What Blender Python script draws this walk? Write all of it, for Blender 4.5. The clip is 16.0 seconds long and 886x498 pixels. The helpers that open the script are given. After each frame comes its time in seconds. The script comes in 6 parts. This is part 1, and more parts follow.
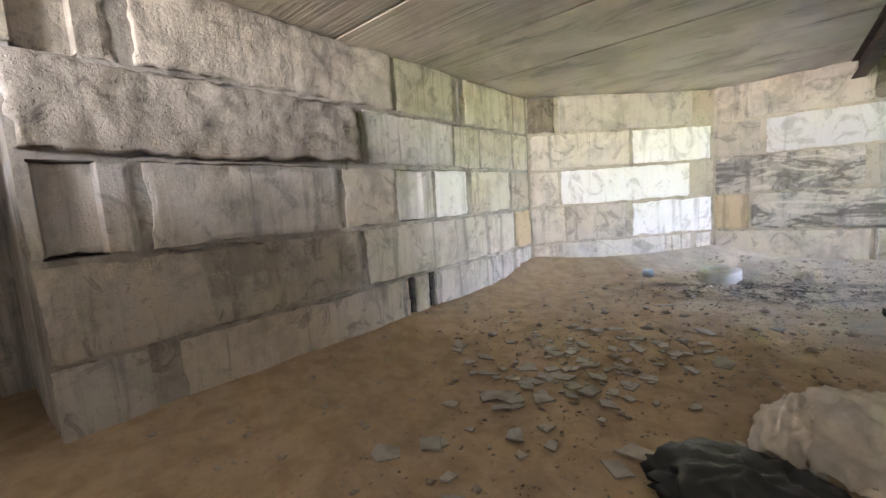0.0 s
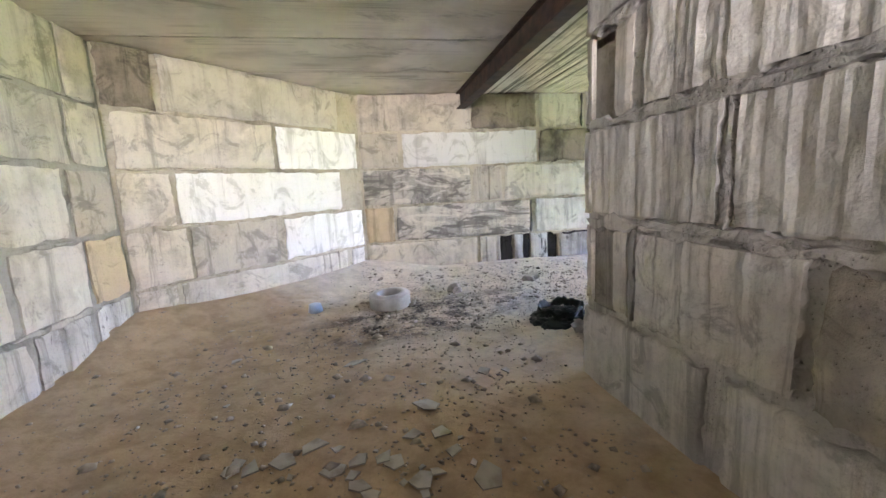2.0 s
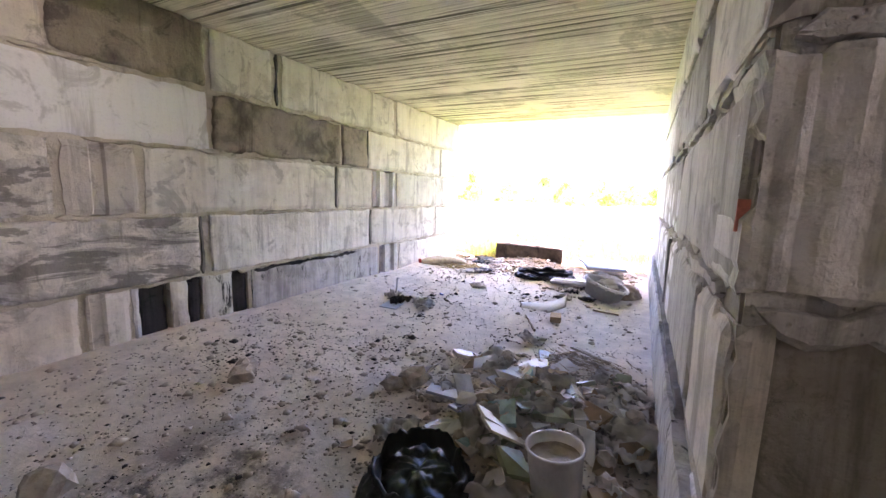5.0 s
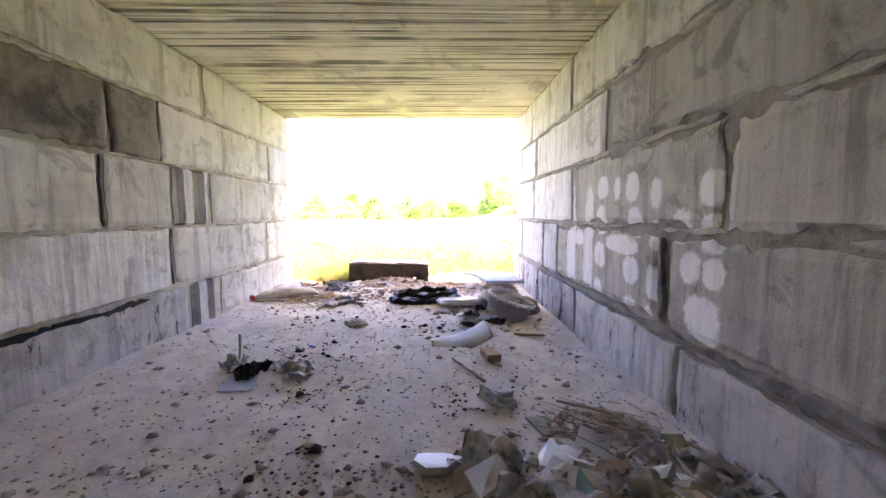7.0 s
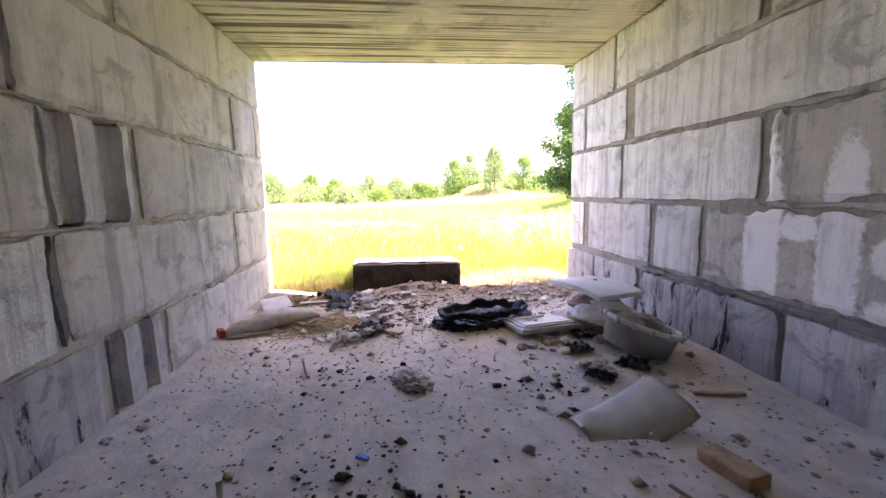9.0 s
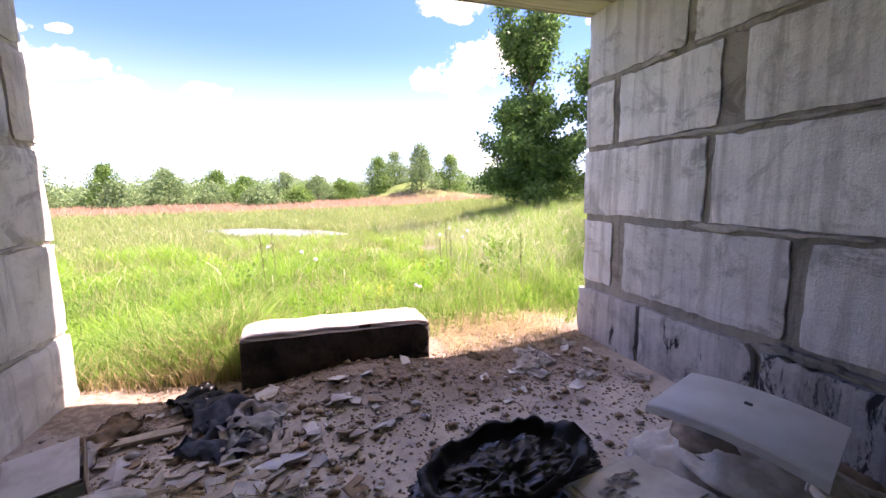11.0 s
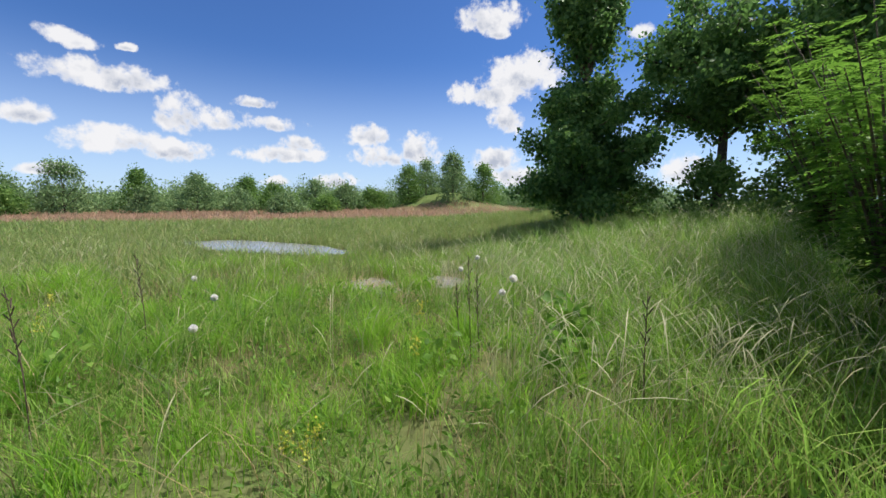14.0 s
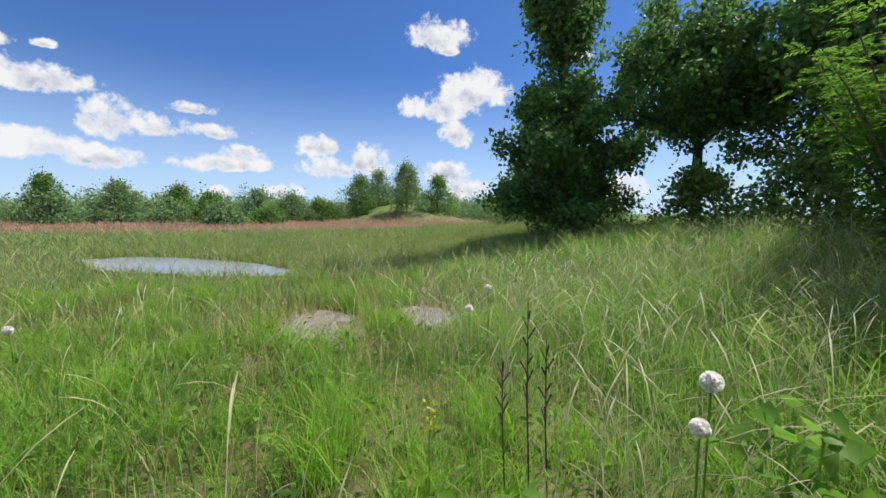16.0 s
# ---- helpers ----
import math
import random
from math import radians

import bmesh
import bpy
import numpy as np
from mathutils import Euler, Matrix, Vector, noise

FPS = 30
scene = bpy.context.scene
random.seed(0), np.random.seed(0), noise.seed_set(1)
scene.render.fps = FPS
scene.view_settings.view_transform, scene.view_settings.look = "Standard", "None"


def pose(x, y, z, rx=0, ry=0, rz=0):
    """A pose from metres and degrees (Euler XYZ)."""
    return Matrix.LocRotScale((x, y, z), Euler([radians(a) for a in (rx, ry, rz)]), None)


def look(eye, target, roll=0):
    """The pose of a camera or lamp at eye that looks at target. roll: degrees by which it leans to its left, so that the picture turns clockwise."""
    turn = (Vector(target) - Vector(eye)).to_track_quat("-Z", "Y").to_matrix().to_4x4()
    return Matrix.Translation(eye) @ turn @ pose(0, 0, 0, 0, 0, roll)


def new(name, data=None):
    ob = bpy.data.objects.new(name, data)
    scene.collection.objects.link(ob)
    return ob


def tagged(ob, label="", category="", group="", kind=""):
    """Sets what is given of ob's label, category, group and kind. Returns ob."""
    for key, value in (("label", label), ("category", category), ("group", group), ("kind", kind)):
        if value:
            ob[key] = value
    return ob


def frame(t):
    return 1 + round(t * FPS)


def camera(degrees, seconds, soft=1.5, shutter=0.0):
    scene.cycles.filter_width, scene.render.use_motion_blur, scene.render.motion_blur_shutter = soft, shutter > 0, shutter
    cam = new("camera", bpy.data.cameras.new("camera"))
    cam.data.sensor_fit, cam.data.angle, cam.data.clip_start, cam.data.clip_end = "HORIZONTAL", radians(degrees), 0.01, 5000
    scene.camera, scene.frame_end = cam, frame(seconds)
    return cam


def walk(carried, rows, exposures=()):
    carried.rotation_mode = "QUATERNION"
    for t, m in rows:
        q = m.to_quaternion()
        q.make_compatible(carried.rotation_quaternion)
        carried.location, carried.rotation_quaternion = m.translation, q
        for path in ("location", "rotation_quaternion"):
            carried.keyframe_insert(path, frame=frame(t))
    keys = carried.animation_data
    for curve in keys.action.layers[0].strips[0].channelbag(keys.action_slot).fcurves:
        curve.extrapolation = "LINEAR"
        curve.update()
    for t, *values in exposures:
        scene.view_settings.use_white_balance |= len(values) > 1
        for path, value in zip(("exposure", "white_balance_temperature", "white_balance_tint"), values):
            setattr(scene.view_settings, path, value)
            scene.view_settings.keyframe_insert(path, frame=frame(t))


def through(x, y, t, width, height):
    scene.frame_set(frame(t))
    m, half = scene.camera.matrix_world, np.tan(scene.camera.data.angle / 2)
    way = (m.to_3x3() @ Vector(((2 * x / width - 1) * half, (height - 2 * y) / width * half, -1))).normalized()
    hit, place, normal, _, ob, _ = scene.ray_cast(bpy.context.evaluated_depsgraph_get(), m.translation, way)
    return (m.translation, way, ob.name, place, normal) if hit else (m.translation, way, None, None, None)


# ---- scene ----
cam = camera(96.0, 16.0)
PATH = [
    (0, (-0.113, -0.522, 1.255), (-1.402, 0.99, 1.029), -4.1),
    (0.5, (-0.453, -0.219, 1.301), (-1.473, 1.486, 1.069), -4.8),
    (1, (-0.704, 0.209, 1.345), (-1.173, 2.129, 1.039), -4.3),
    (1.5, (-0.826, 0.677, 1.346), (-0.807, 2.665, 1.121), -3.1),
    (2, (-0.852, 1.143, 1.368), (-0.523, 3.09, 1.055), -2.9),
    (2.5, (-0.877, 1.622, 1.378), (-0.241, 3.494, 1.079), -1.4),
    (3, (-0.867, 2.116, 1.343), (-0.102, 3.943, 1.069), -1.0),
    (3.5, (-0.907, 2.613, 1.402), (-0.01, 4.368, 1.062), 0.9),
    (4, (-0.916, 3.16, 1.412), (0.343, 4.684, 1.105), 1.6),
    (4.5, (-0.735, 3.543, 1.424), (0.784, 4.817, 1.162), 0.7),
    (5, (-0.53, 3.991, 1.343), (1.243, 4.873, 1.066), 1.7),
    (7.5, (1.056, 5.517, 1.162), (3.048, 5.444, 1.0), -1.1),
    (8, (1.507, 5.822, 1.121), (3.499, 5.741, 0.965), -1.5),
    (10.5, (4.139, 6.338, 1.369), (6.023, 5.803, 0.965), -0.6),
    (11, (4.664, 6.204, 1.354), (6.553, 5.614, 1.061), -1.2),
    (11.5, (5.252, 6.094, 1.354), (7.116, 5.434, 1.055), -2.1),
    (12, (5.824, 5.837, 1.306), (7.696, 5.183, 1.048), -1.0),
    (12.5, (6.367, 5.648, 1.304), (8.258, 5.058, 1.029), 0.9),
    (13, (6.822, 5.497, 1.339), (8.698, 4.865, 1.054), -0.8),
    (13.5, (7.262, 5.297, 1.302), (9.204, 4.861, 1.101), -0.4),
    (14, (7.702, 5.147, 1.266), (9.639, 4.708, 1.032), -0.1),
    (14.5, (8.162, 5.068, 1.273), (10.077, 4.56, 1.002), 0.3),
    (15, (8.687, 4.95, 1.213), (10.573, 4.391, 0.848), 0.7),
    (15.5, (9.092, 5.025, 1.224), (10.978, 4.445, 0.902), -0.3),
    (16, (9.539, 5.071, 1.171), (11.415, 4.398, 0.998), 0.2),
]
EXPOSURE = [(0.0, 6.85, 7300, 23), (2.0, 6.85, 7300, 25), (3.5, 6.6, 7500, 30), (4.5, 6.25, 7500, 34), (5.0, 6.0, 7600, 40), (7.5, 5.1, 7700, 42), (8.0, 4.9, 7700, 42), (10.5, 3.15, 7200, 46), (11.0, 2.8, 7000, 44), (11.5, 2.4, 6800, 39), (12.0, 1.95, 6600, 33), (12.5, 1.6, 6500, 23), (13.5, 1.1, 6500, 12), (16.0, 1.1, 6500, 10)]
walk(cam, [(t, look(eye, target, roll)) for t, eye, target, roll in PATH], EXPOSURE)

# ---- world, sun ----
SUN_ELEV = radians(58)
SUN_DIR = Vector((0.12, -0.99, 0)).normalized() * math.cos(SUN_ELEV) + Vector((0, 0, math.sin(SUN_ELEV)))
sun = new("sun", bpy.data.lights.new("sun", "SUN"))
sun.data.energy, sun.data.angle, sun.data.color = 3.0, radians(0.6), (1.0, 0.95, 0.87)
sun.matrix_world = look(SUN_DIR * 50, (0, 0, 0))
# area lamp standing in for daylight through an unseen high slot in the back wall
slot_sky = new("slot_sky_stand_in", bpy.data.lights.new("slot_sky_stand_in", "AREA"))
slot_sky.data.shape, slot_sky.data.size, slot_sky.data.size_y = "RECTANGLE", 3.1, 0.52
slot_sky.data.energy, slot_sky.data.color = 8.5, (0.93, 0.97, 1.0)
slot_sky.matrix_world = look((-1.3, -6.35, 2.4), (-1.3, 0, 2.4))

# clouds: azimuth, elevation, half width, half height (radians)
CLOUDS_LEFT = [
    (0.463, 0.225, 0.107, 0.033), (0.477, 0.240, 0.045, 0.023), (0.344, 0.167, 0.056, 0.048), (0.267, 0.171, 0.073, 0.034), (0.450, 0.116, 0.088, 0.038),
    (0.367, 0.101, 0.069, 0.034), (0.159, 0.169, 0.076, 0.021), (0.212, 0.212, 0.053, 0.015), (0.139, 0.107, 0.107, 0.029), (0.115, 0.130, 0.055, 0.026),
    (0.031, 0.051, 0.058, 0.024), (0.166, 0.047, 0.033, 0.015), (0.501, 0.279, 0.049, 0.022), (0.427, 0.284, 0.016, 0.011), (0.566, 0.150, 0.040, 0.026), (0.552, 0.060, 0.040, 0.015),
]
CLOUDS_RIGHT = [
    (-0.043, 0.156, 0.065, 0.037), (-0.156, 0.117, 0.070, 0.051), (-0.075, 0.102, 0.082, 0.033), (-0.349, 0.095, 0.077, 0.039), (-0.391, 0.061, 0.069, 0.042),
    (-0.412, 0.283, 0.103, 0.059), (-0.346, 0.249, 0.112, 0.045), (-0.375, 0.186, 0.049, 0.037), (-0.337, 0.399, 0.087, 0.040), (-0.357, 0.374, 0.035, 0.021),
    (-0.665, 0.349, 0.029, 0.018), (-0.762, 0.056, 0.054, 0.043), (0.9, 0.2, 0.2, 0.07), (1.3, 0.5, 0.25, 0.12), (-1.4, 0.45, 0.25, 0.1),
]


class Nodes:
    """Short hand for building a node tree."""

    def __init__(self, tree):
        self.tree = tree
        tree.nodes.clear()

    def add(self, kind, values=None, operation="", data_type="", blend_type="", interpolation_type=""):
        node = self.tree.nodes.new(kind)
        if operation:
            node.operation = operation
        if data_type:
            node.data_type = data_type
        if blend_type:
            node.blend_type = blend_type
        if interpolation_type:
            node.interpolation_type = interpolation_type
        for key, value in (values or {}).items():
            self.put(node.inputs[key], value)
        return node

    def put(self, socket, value):
        if isinstance(value, bpy.types.NodeSocket):
            self.tree.links.new(value, socket)
        else:
            socket.default_value = value

    def math(self, op, a, b=0.0, c=0.0, clamp=False):
        n = self.add("ShaderNodeMath", operation=op)
        n.use_clamp = clamp
        for i, v in enumerate((a, b, c)):
            self.put(n.inputs[i], v)
        return n.outputs[0]

    def mix(self, f, a, b, blend="MIX"):
        n = self.add("ShaderNodeMix", data_type="RGBA", blend_type=blend)
        for i, v in ((0, f), (6, a), (7, b)):
            self.put(n.inputs[i], v if isinstance(v, bpy.types.NodeSocket) or i == 0 else (*v[:3], 1))
        return n.outputs[2]

    def noise(self, vec, scale, detail=4.0, rough=0.55, dist=0.0):
        n = self.add("ShaderNodeTexNoise", {"Scale": scale, "Detail": detail, "Roughness": rough, "Distortion": dist})
        if vec is not None:
            self.put(n.inputs["Vector"], vec)
        return n.outputs["Fac"]

    def ramp(self, f, lo, hi, a=0.0, b=1.0):
        n = self.add("ShaderNodeMapRange", {0: f, 1: lo, 2: hi, 3: a, 4: b}, interpolation_type="SMOOTHSTEP")
        return n.outputs[0]

    def scaled(self, vec, sx, sy, sz):
        n = self.add("ShaderNodeMapping", {"Vector": vec, "Scale": (sx, sy, sz)})
        return n.outputs[0]


world = bpy.data.worlds.new("world")
scene.world = world
world.use_nodes = True
w = Nodes(world.node_tree)
sky = w.add("ShaderNodeTexSky")
sky.sky_type, sky.sun_disc, sky.sun_elevation, sky.sun_rotation = "NISHITA", False, SUN_ELEV, math.atan2(SUN_DIR.x, SUN_DIR.y)
sky.altitude, sky.air_density, sky.dust_density, sky.ozone_density = 0, 1.0, 0.3, 4.0
way = w.add("ShaderNodeTexCoord").outputs["Generated"]
xyz = w.add("ShaderNodeSeparateXYZ", {0: way})
az = w.math("ARCTAN2", xyz.outputs[1], xyz.outputs[0])
el = w.math("ARCSINE", xyz.outputs[2])
el0 = el
puff = w.noise(way, 15.0, 10.0, 0.6)
fine = w.noise(way, 45.0, 8.0, 0.62)
lift = w.add("ShaderNodeVectorMath", {0: way, 1: (0.012, -0.02, 0.035)}, operation="ADD").outputs[0]
puff_up = w.noise(lift, 15.0, 10.0, 0.6)
az = w.math("ADD", az, w.math("MULTIPLY", w.math("SUBTRACT", w.noise(way, 7.0, 5.0, 0.6), 0.5), 0.05))
el = w.math("ADD", el, w.math("MULTIPLY", w.math("SUBTRACT", w.noise(lift, 9.0, 5.0, 0.6), 0.5), 0.03))
mask = None
tone = None
for a, e, wa, we in CLOUDS_LEFT + CLOUDS_RIGHT:
    du = w.math("DIVIDE", w.math("SUBTRACT", az, a), wa)
    dv = w.math("DIVIDE", w.math("SUBTRACT", el, e), we * 1.05)
    dw = w.math("ADD", w.math("MAXIMUM", dv, 0.0), w.math("MULTIPLY", w.math("MINIMUM", dv, 0.0), 1.6))
    d = w.math("SUBTRACT", 1.0, w.math("ADD", w.math("MULTIPLY", du, du), w.math("MULTIPLY", dw, dw)))
    low = w.math("SUBTRACT", d, w.math("MULTIPLY", dv, 0.9))
    mask = d if mask is None else w.math("MAXIMUM", mask, d)
    tone = low if tone is None else w.math("MAXIMUM", tone, low)
mask = w.math("MAXIMUM", mask, -1.4)
body = w.math("ADD", mask, w.math("ADD", w.math("MULTIPLY", w.math("SUBTRACT", puff, 0.5), 3.3), w.math("MULTIPLY", w.math("SUBTRACT", fine, 0.5), 1.9)))
# overhead cloud cover out of view, added to brighten the ground at the mouth
high = w.math("MULTIPLY", w.ramp(w.noise(way, 3.2, 7.0, 0.6), 0.42, 0.56), w.ramp(el0, 0.5, 0.75))
cover = w.math("MAXIMUM", w.ramp(body, 0.0, 0.8, 0.0, 0.97), high)
shade = w.math("ADD", w.ramp(tone, 0.3, 1.3, 0.0, 0.95), w.math("MULTIPLY", w.math("SUBTRACT", puff_up, puff), 4.5), clamp=True)
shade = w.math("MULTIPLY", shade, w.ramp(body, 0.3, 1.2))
cloud = w.mix(shade, (5.0, 5.0, 5.05), (2.6, 2.85, 3.4))
haze = w.ramp(el0, -0.05, 0.34, 0.58, 0.0)
deep = w.mix(1.0, sky.outputs[0], (0.30, 0.45, 0.68), "MULTIPLY")
hazed = w.mix(haze, deep, (4.5, 5.5, 6.8))
out = w.mix(cover, hazed, cloud)
bg = w.add("ShaderNodeBackground", {"Color": out, "Strength": 0.085})
w.add("ShaderNodeOutputWorld", {"Surface": bg.outputs[0]})


# ---- materials ----
def material(name):
    m = bpy.data.materials.new(name)
    m.use_nodes = True
    return m, Nodes(m.node_tree)


def finish(n, color, rough=0.9, bump=None, strength=0.4, distance=0.01, metallic=0.0, spec=0.3, **extra):
    b = n.add("ShaderNodeBsdfPrincipled", {"Base Color": color if isinstance(color, bpy.types.NodeSocket) else (*color, 1), "Roughness": rough, "Metallic": metallic, "Specular IOR Level": spec})
    for key, value in extra.items():
        n.put(b.inputs[key], value)
    if bump is not None:
        bn = n.add("ShaderNodeBump", {"Height": bump, "Strength": strength, "Distance": distance})
        n.put(b.inputs["Normal"], bn.outputs[0])
    n.add("ShaderNodeOutputMaterial", {"Surface": b.outputs[0]})
    return b


# whitewash on the passage wall: x, z, half width, half height
WHITEWASH_BARS = [
    (4.93, 0.87, 0.14, 0.67), (4.68, 0.96, 0.12, 0.10), (4.45, 0.82, 0.12, 0.68), (4.15, 1.41, 0.12, 0.10), (3.87, 1.39, 0.06, 0.10), (3.62, 1.38, 0.11, 0.11), (3.29, 1.32, 0.07, 0.11), (4.16, 1.12, 0.11, 0.13), (3.79, 0.94, 0.29, 0.08), (3.57, 1.12, 0.11, 0.12), (3.28, 1.04, 0.08, 0.11), (4.18, 0.82, 0.12, 0.12),
]
WHITEWASH_DABS = [
    (4.21, 0.47, 0.11, 0.14), (3.60, 0.76, 0.12, 0.11), (3.29, 0.72, 0.09, 0.12), (3.62, 0.42, 0.12, 0.16), (3.34, 0.42, 0.07, 0.14), (2.75, 1.32, 0.11, 0.10), (3.00, 1.11, 0.09, 0.12), (2.73, 1.08, 0.11, 0.11), (2.90, 0.87, 0.10, 0.10), (2.71, 0.86, 0.09, 0.09), (2.78, 0.59, 0.16, 0.14), (2.76, 0.39, 0.09, 0.08),
]


def concrete(name, light, dark, streak=0.3, soot=0.0, pits=0.5, patch=(0.45, 0.65), white=0.0, relief=0.5, moss=0.0, swirl=0.0):
    """Old cast concrete in world-size grain: blotches, vertical form marks, pores, and optional soot, whitewash and moss."""
    m, n = material(name)
    pos = n.add("ShaderNodeNewGeometry").outputs["Position"]
    rnd = n.add("ShaderNodeObjectInfo").outputs["Random"]
    shift = n.add("ShaderNodeVectorMath", {0: pos, 1: (0, 0, 0)}, operation="ADD")
    off = n.add("ShaderNodeCombineXYZ", {0: n.math("MULTIPLY", rnd, 13.0), 1: n.math("MULTIPLY", rnd, 7.0), 2: n.math("MULTIPLY", rnd, 5.0)})
    n.put(shift.inputs[1], off.outputs[0])
    p = shift.outputs[0]
    big = n.noise(p, 1.7, 5, 0.6, 0.6)
    mid = n.noise(p, 6.0, 6, 0.65, 0.3)
    grain = n.noise(p, 55.0, 5, 0.7)
    lines = n.noise(n.scaled(p, 14.0, 14.0, 0.7), 1.0, 5, 0.65)
    f = n.ramp(n.math("ADD", n.math("MULTIPLY", big, 0.6), n.math("MULTIPLY", mid, 0.4)), *patch)
    col = n.mix(f, light, dark)
    col = n.mix(n.math("MULTIPLY", n.ramp(lines, 0.47, 0.66), streak), col, tuple(c * 0.45 for c in dark))
    col = n.mix(n.math("MULTIPLY", n.ramp(grain, 0.5, 0.75), 0.35), col, tuple(c * 0.5 for c in dark))
    blot = n.noise(p, 2.8, 7, 0.72, 1.2)
    col = n.mix(n.math("MULTIPLY", n.ramp(blot, 0.53, 0.63), 0.6), col, tuple(c * 0.55 for c in dark))
    drip = n.noise(n.scaled(p, 5.0, 5.0, 0.4), 1.0, 6, 0.7, 0.3)
    col = n.mix(n.math("MULTIPLY", n.ramp(drip, 0.54, 0.66), 0.6), col, tuple(c * 0.5 for c in dark))
    lime = n.noise(n.scaled(p, 3.0, 3.0, 1.4), 1.0, 7, 0.7, 0.8)
    col = n.mix(n.math("MULTIPLY", n.ramp(lime, 0.58, 0.66), 0.4), col, tuple(min(0.82, c * 1.3) for c in light))
    crack = n.add("ShaderNodeTexVoronoi", {"Vector": n.add("ShaderNodeVectorMath", {0: p, 1: n.add("ShaderNodeCombineXYZ", {0: mid, 1: grain, 2: big}).outputs[0]}, operation="ADD").outputs[0], "Scale": 1.1})
    crack.feature = "DISTANCE_TO_EDGE"
    hair = n.ramp(crack.outputs["Distance"], 0.0, 0.008, 1.0, 0.0)
    col = n.mix(n.math("MULTIPLY", hair, n.math("MULTIPLY", n.ramp(big, 0.5, 0.6), 0.6)), col, tuple(c * 0.3 for c in dark))
    vary = n.math("ADD", 0.82, n.math("MULTIPLY", rnd, 0.3))
    col = n.mix(1.0, col, n.add("ShaderNodeCombineXYZ", {0: vary, 1: vary, 2: vary}).outputs[0], "MULTIPLY")
    if white:
        at = n.add("ShaderNodeSeparateXYZ", {0: pos})
        ragged = n.math("ADD", n.math("MULTIPLY", n.math("SUBTRACT", n.noise(pos, 5.5, 6, 0.7), 0.5), 1.5), n.math("MULTIPLY", n.math("SUBTRACT", n.noise(pos, 28.0, 4, 0.7), 0.5), 1.2))
        wm = None
        for cx, cz, hw, hh in WHITEWASH_BARS + WHITEWASH_DABS:
            du = n.math("POWER", n.math("ABSOLUTE", n.math("DIVIDE", n.math("SUBTRACT", at.outputs[0], cx), hw * 1.06)), 2.6)
            dv = n.math("POWER", n.math("ABSOLUTE", n.math("DIVIDE", n.math("SUBTRACT", at.outputs[2], cz), hh * 1.06)), 2.6)
            d = n.math("SUBTRACT", 1.0, n.math("ADD", du, dv))
            wm = d if wm is None else n.math("MAXIMUM", wm, d)
        thin = n.noise(n.scaled(pos, 9.0, 9.0, 1.5), 1.0, 5, 0.65)
        wm = n.ramp(n.math("ADD", n.math("MAXIMUM", wm, -2.0), ragged), 0.0, 0.55)
        wm = n.math("MULTIPLY", wm, n.ramp(thin, 0.25, 0.5, 0.45, 1.0))
        col = n.mix(n.math("MULTIPLY", wm, white), col, (0.86, 0.86, 0.87))
    if swirl:
        sw = n.noise(n.scaled(p, 1.1, 1.1, 3.6), 1.0, 6, 0.62, 1.8)
        col = n.mix(n.math("MULTIPLY", n.ramp(sw, 0.52, 0.57), swirl), col, tuple(c * 0.42 for c in dark))
        col = n.mix(n.math("MULTIPLY", n.ramp(sw, 0.44, 0.40), swirl * 0.7), col, tuple(min(0.8, c * 1.25) for c in light))
    if moss:
        mm = n.noise(pos, 1.3, 4, 0.6)
        col = n.mix(n.math("MULTIPLY", n.ramp(mm, 0.45, 0.65), moss), col, (0.27, 0.29, 0.14))
    if soot:
        sm = n.noise(n.scaled(p, 7.0, 7.0, 2.0), 1.0, 7, 0.75, 0.5)
        col = n.mix(n.ramp(sm, 0.62 - 0.2 * soot, 0.70 - 0.2 * soot), col, (0.035, 0.034, 0.038))
    pores = n.add("ShaderNodeTexVoronoi", {"Vector": p, "Scale": 38.0})
    pit = n.ramp(pores.outputs["Distance"], 0.05, 0.22)
    h = n.math("ADD", n.math("MULTIPLY", mid, 0.7), n.math("ADD", n.math("MULTIPLY", grain, 0.3), n.math("ADD", n.math("MULTIPLY", pit, 0.2 * pits), n.math("MULTIPLY", lines, streak))))
    finish(n, col, 0.93, h, relief, 0.024, spec=0.15)
    return m


TAN = concrete("concrete_tan", (0.625, 0.575, 0.500), (0.425, 0.388, 0.338), 0.12)
PALE = concrete("concrete_pale", (0.666, 0.634, 0.570), (0.494, 0.462, 0.408), 0.15, relief=0.35)
WHITE = concrete("concrete_whitewashed", (0.840, 0.840, 0.840), (0.840, 0.840, 0.812), 0.06, relief=0.25)
GREY = concrete("concrete_grey", (0.67, 0.65, 0.615), (0.47, 0.46, 0.435), 0.25, relief=0.9)
LINED = concrete("concrete_form_lined", (0.70, 0.685, 0.645), (0.53, 0.515, 0.485), 0.3, pits=0.4, relief=0.7)
PATTERN = concrete("concrete_swirl_stained", (0.62, 0.58, 0.52), (0.34, 0.325, 0.30), 0.1, patch=(0.45, 0.6), swirl=0.75, relief=1.0)
ROUGH = concrete("concrete_rough_brown", (0.33, 0.29, 0.235), (0.14, 0.12, 0.10), 0.15, pits=1.5, relief=1.2)
CRUST = concrete("concrete_crusted", (0.575, 0.537, 0.475), (0.350, 0.325, 0.288), 0.1, pits=1.5, relief=1.3)
ORANGE = concrete("concrete_ochre", (0.62, 0.50, 0.35), (0.50, 0.40, 0.28), 0.05)
SOOTED = concrete("concrete_soot_stained", (0.625, 0.613, 0.587), (0.413, 0.400, 0.388), 0.35, soot=0.3)
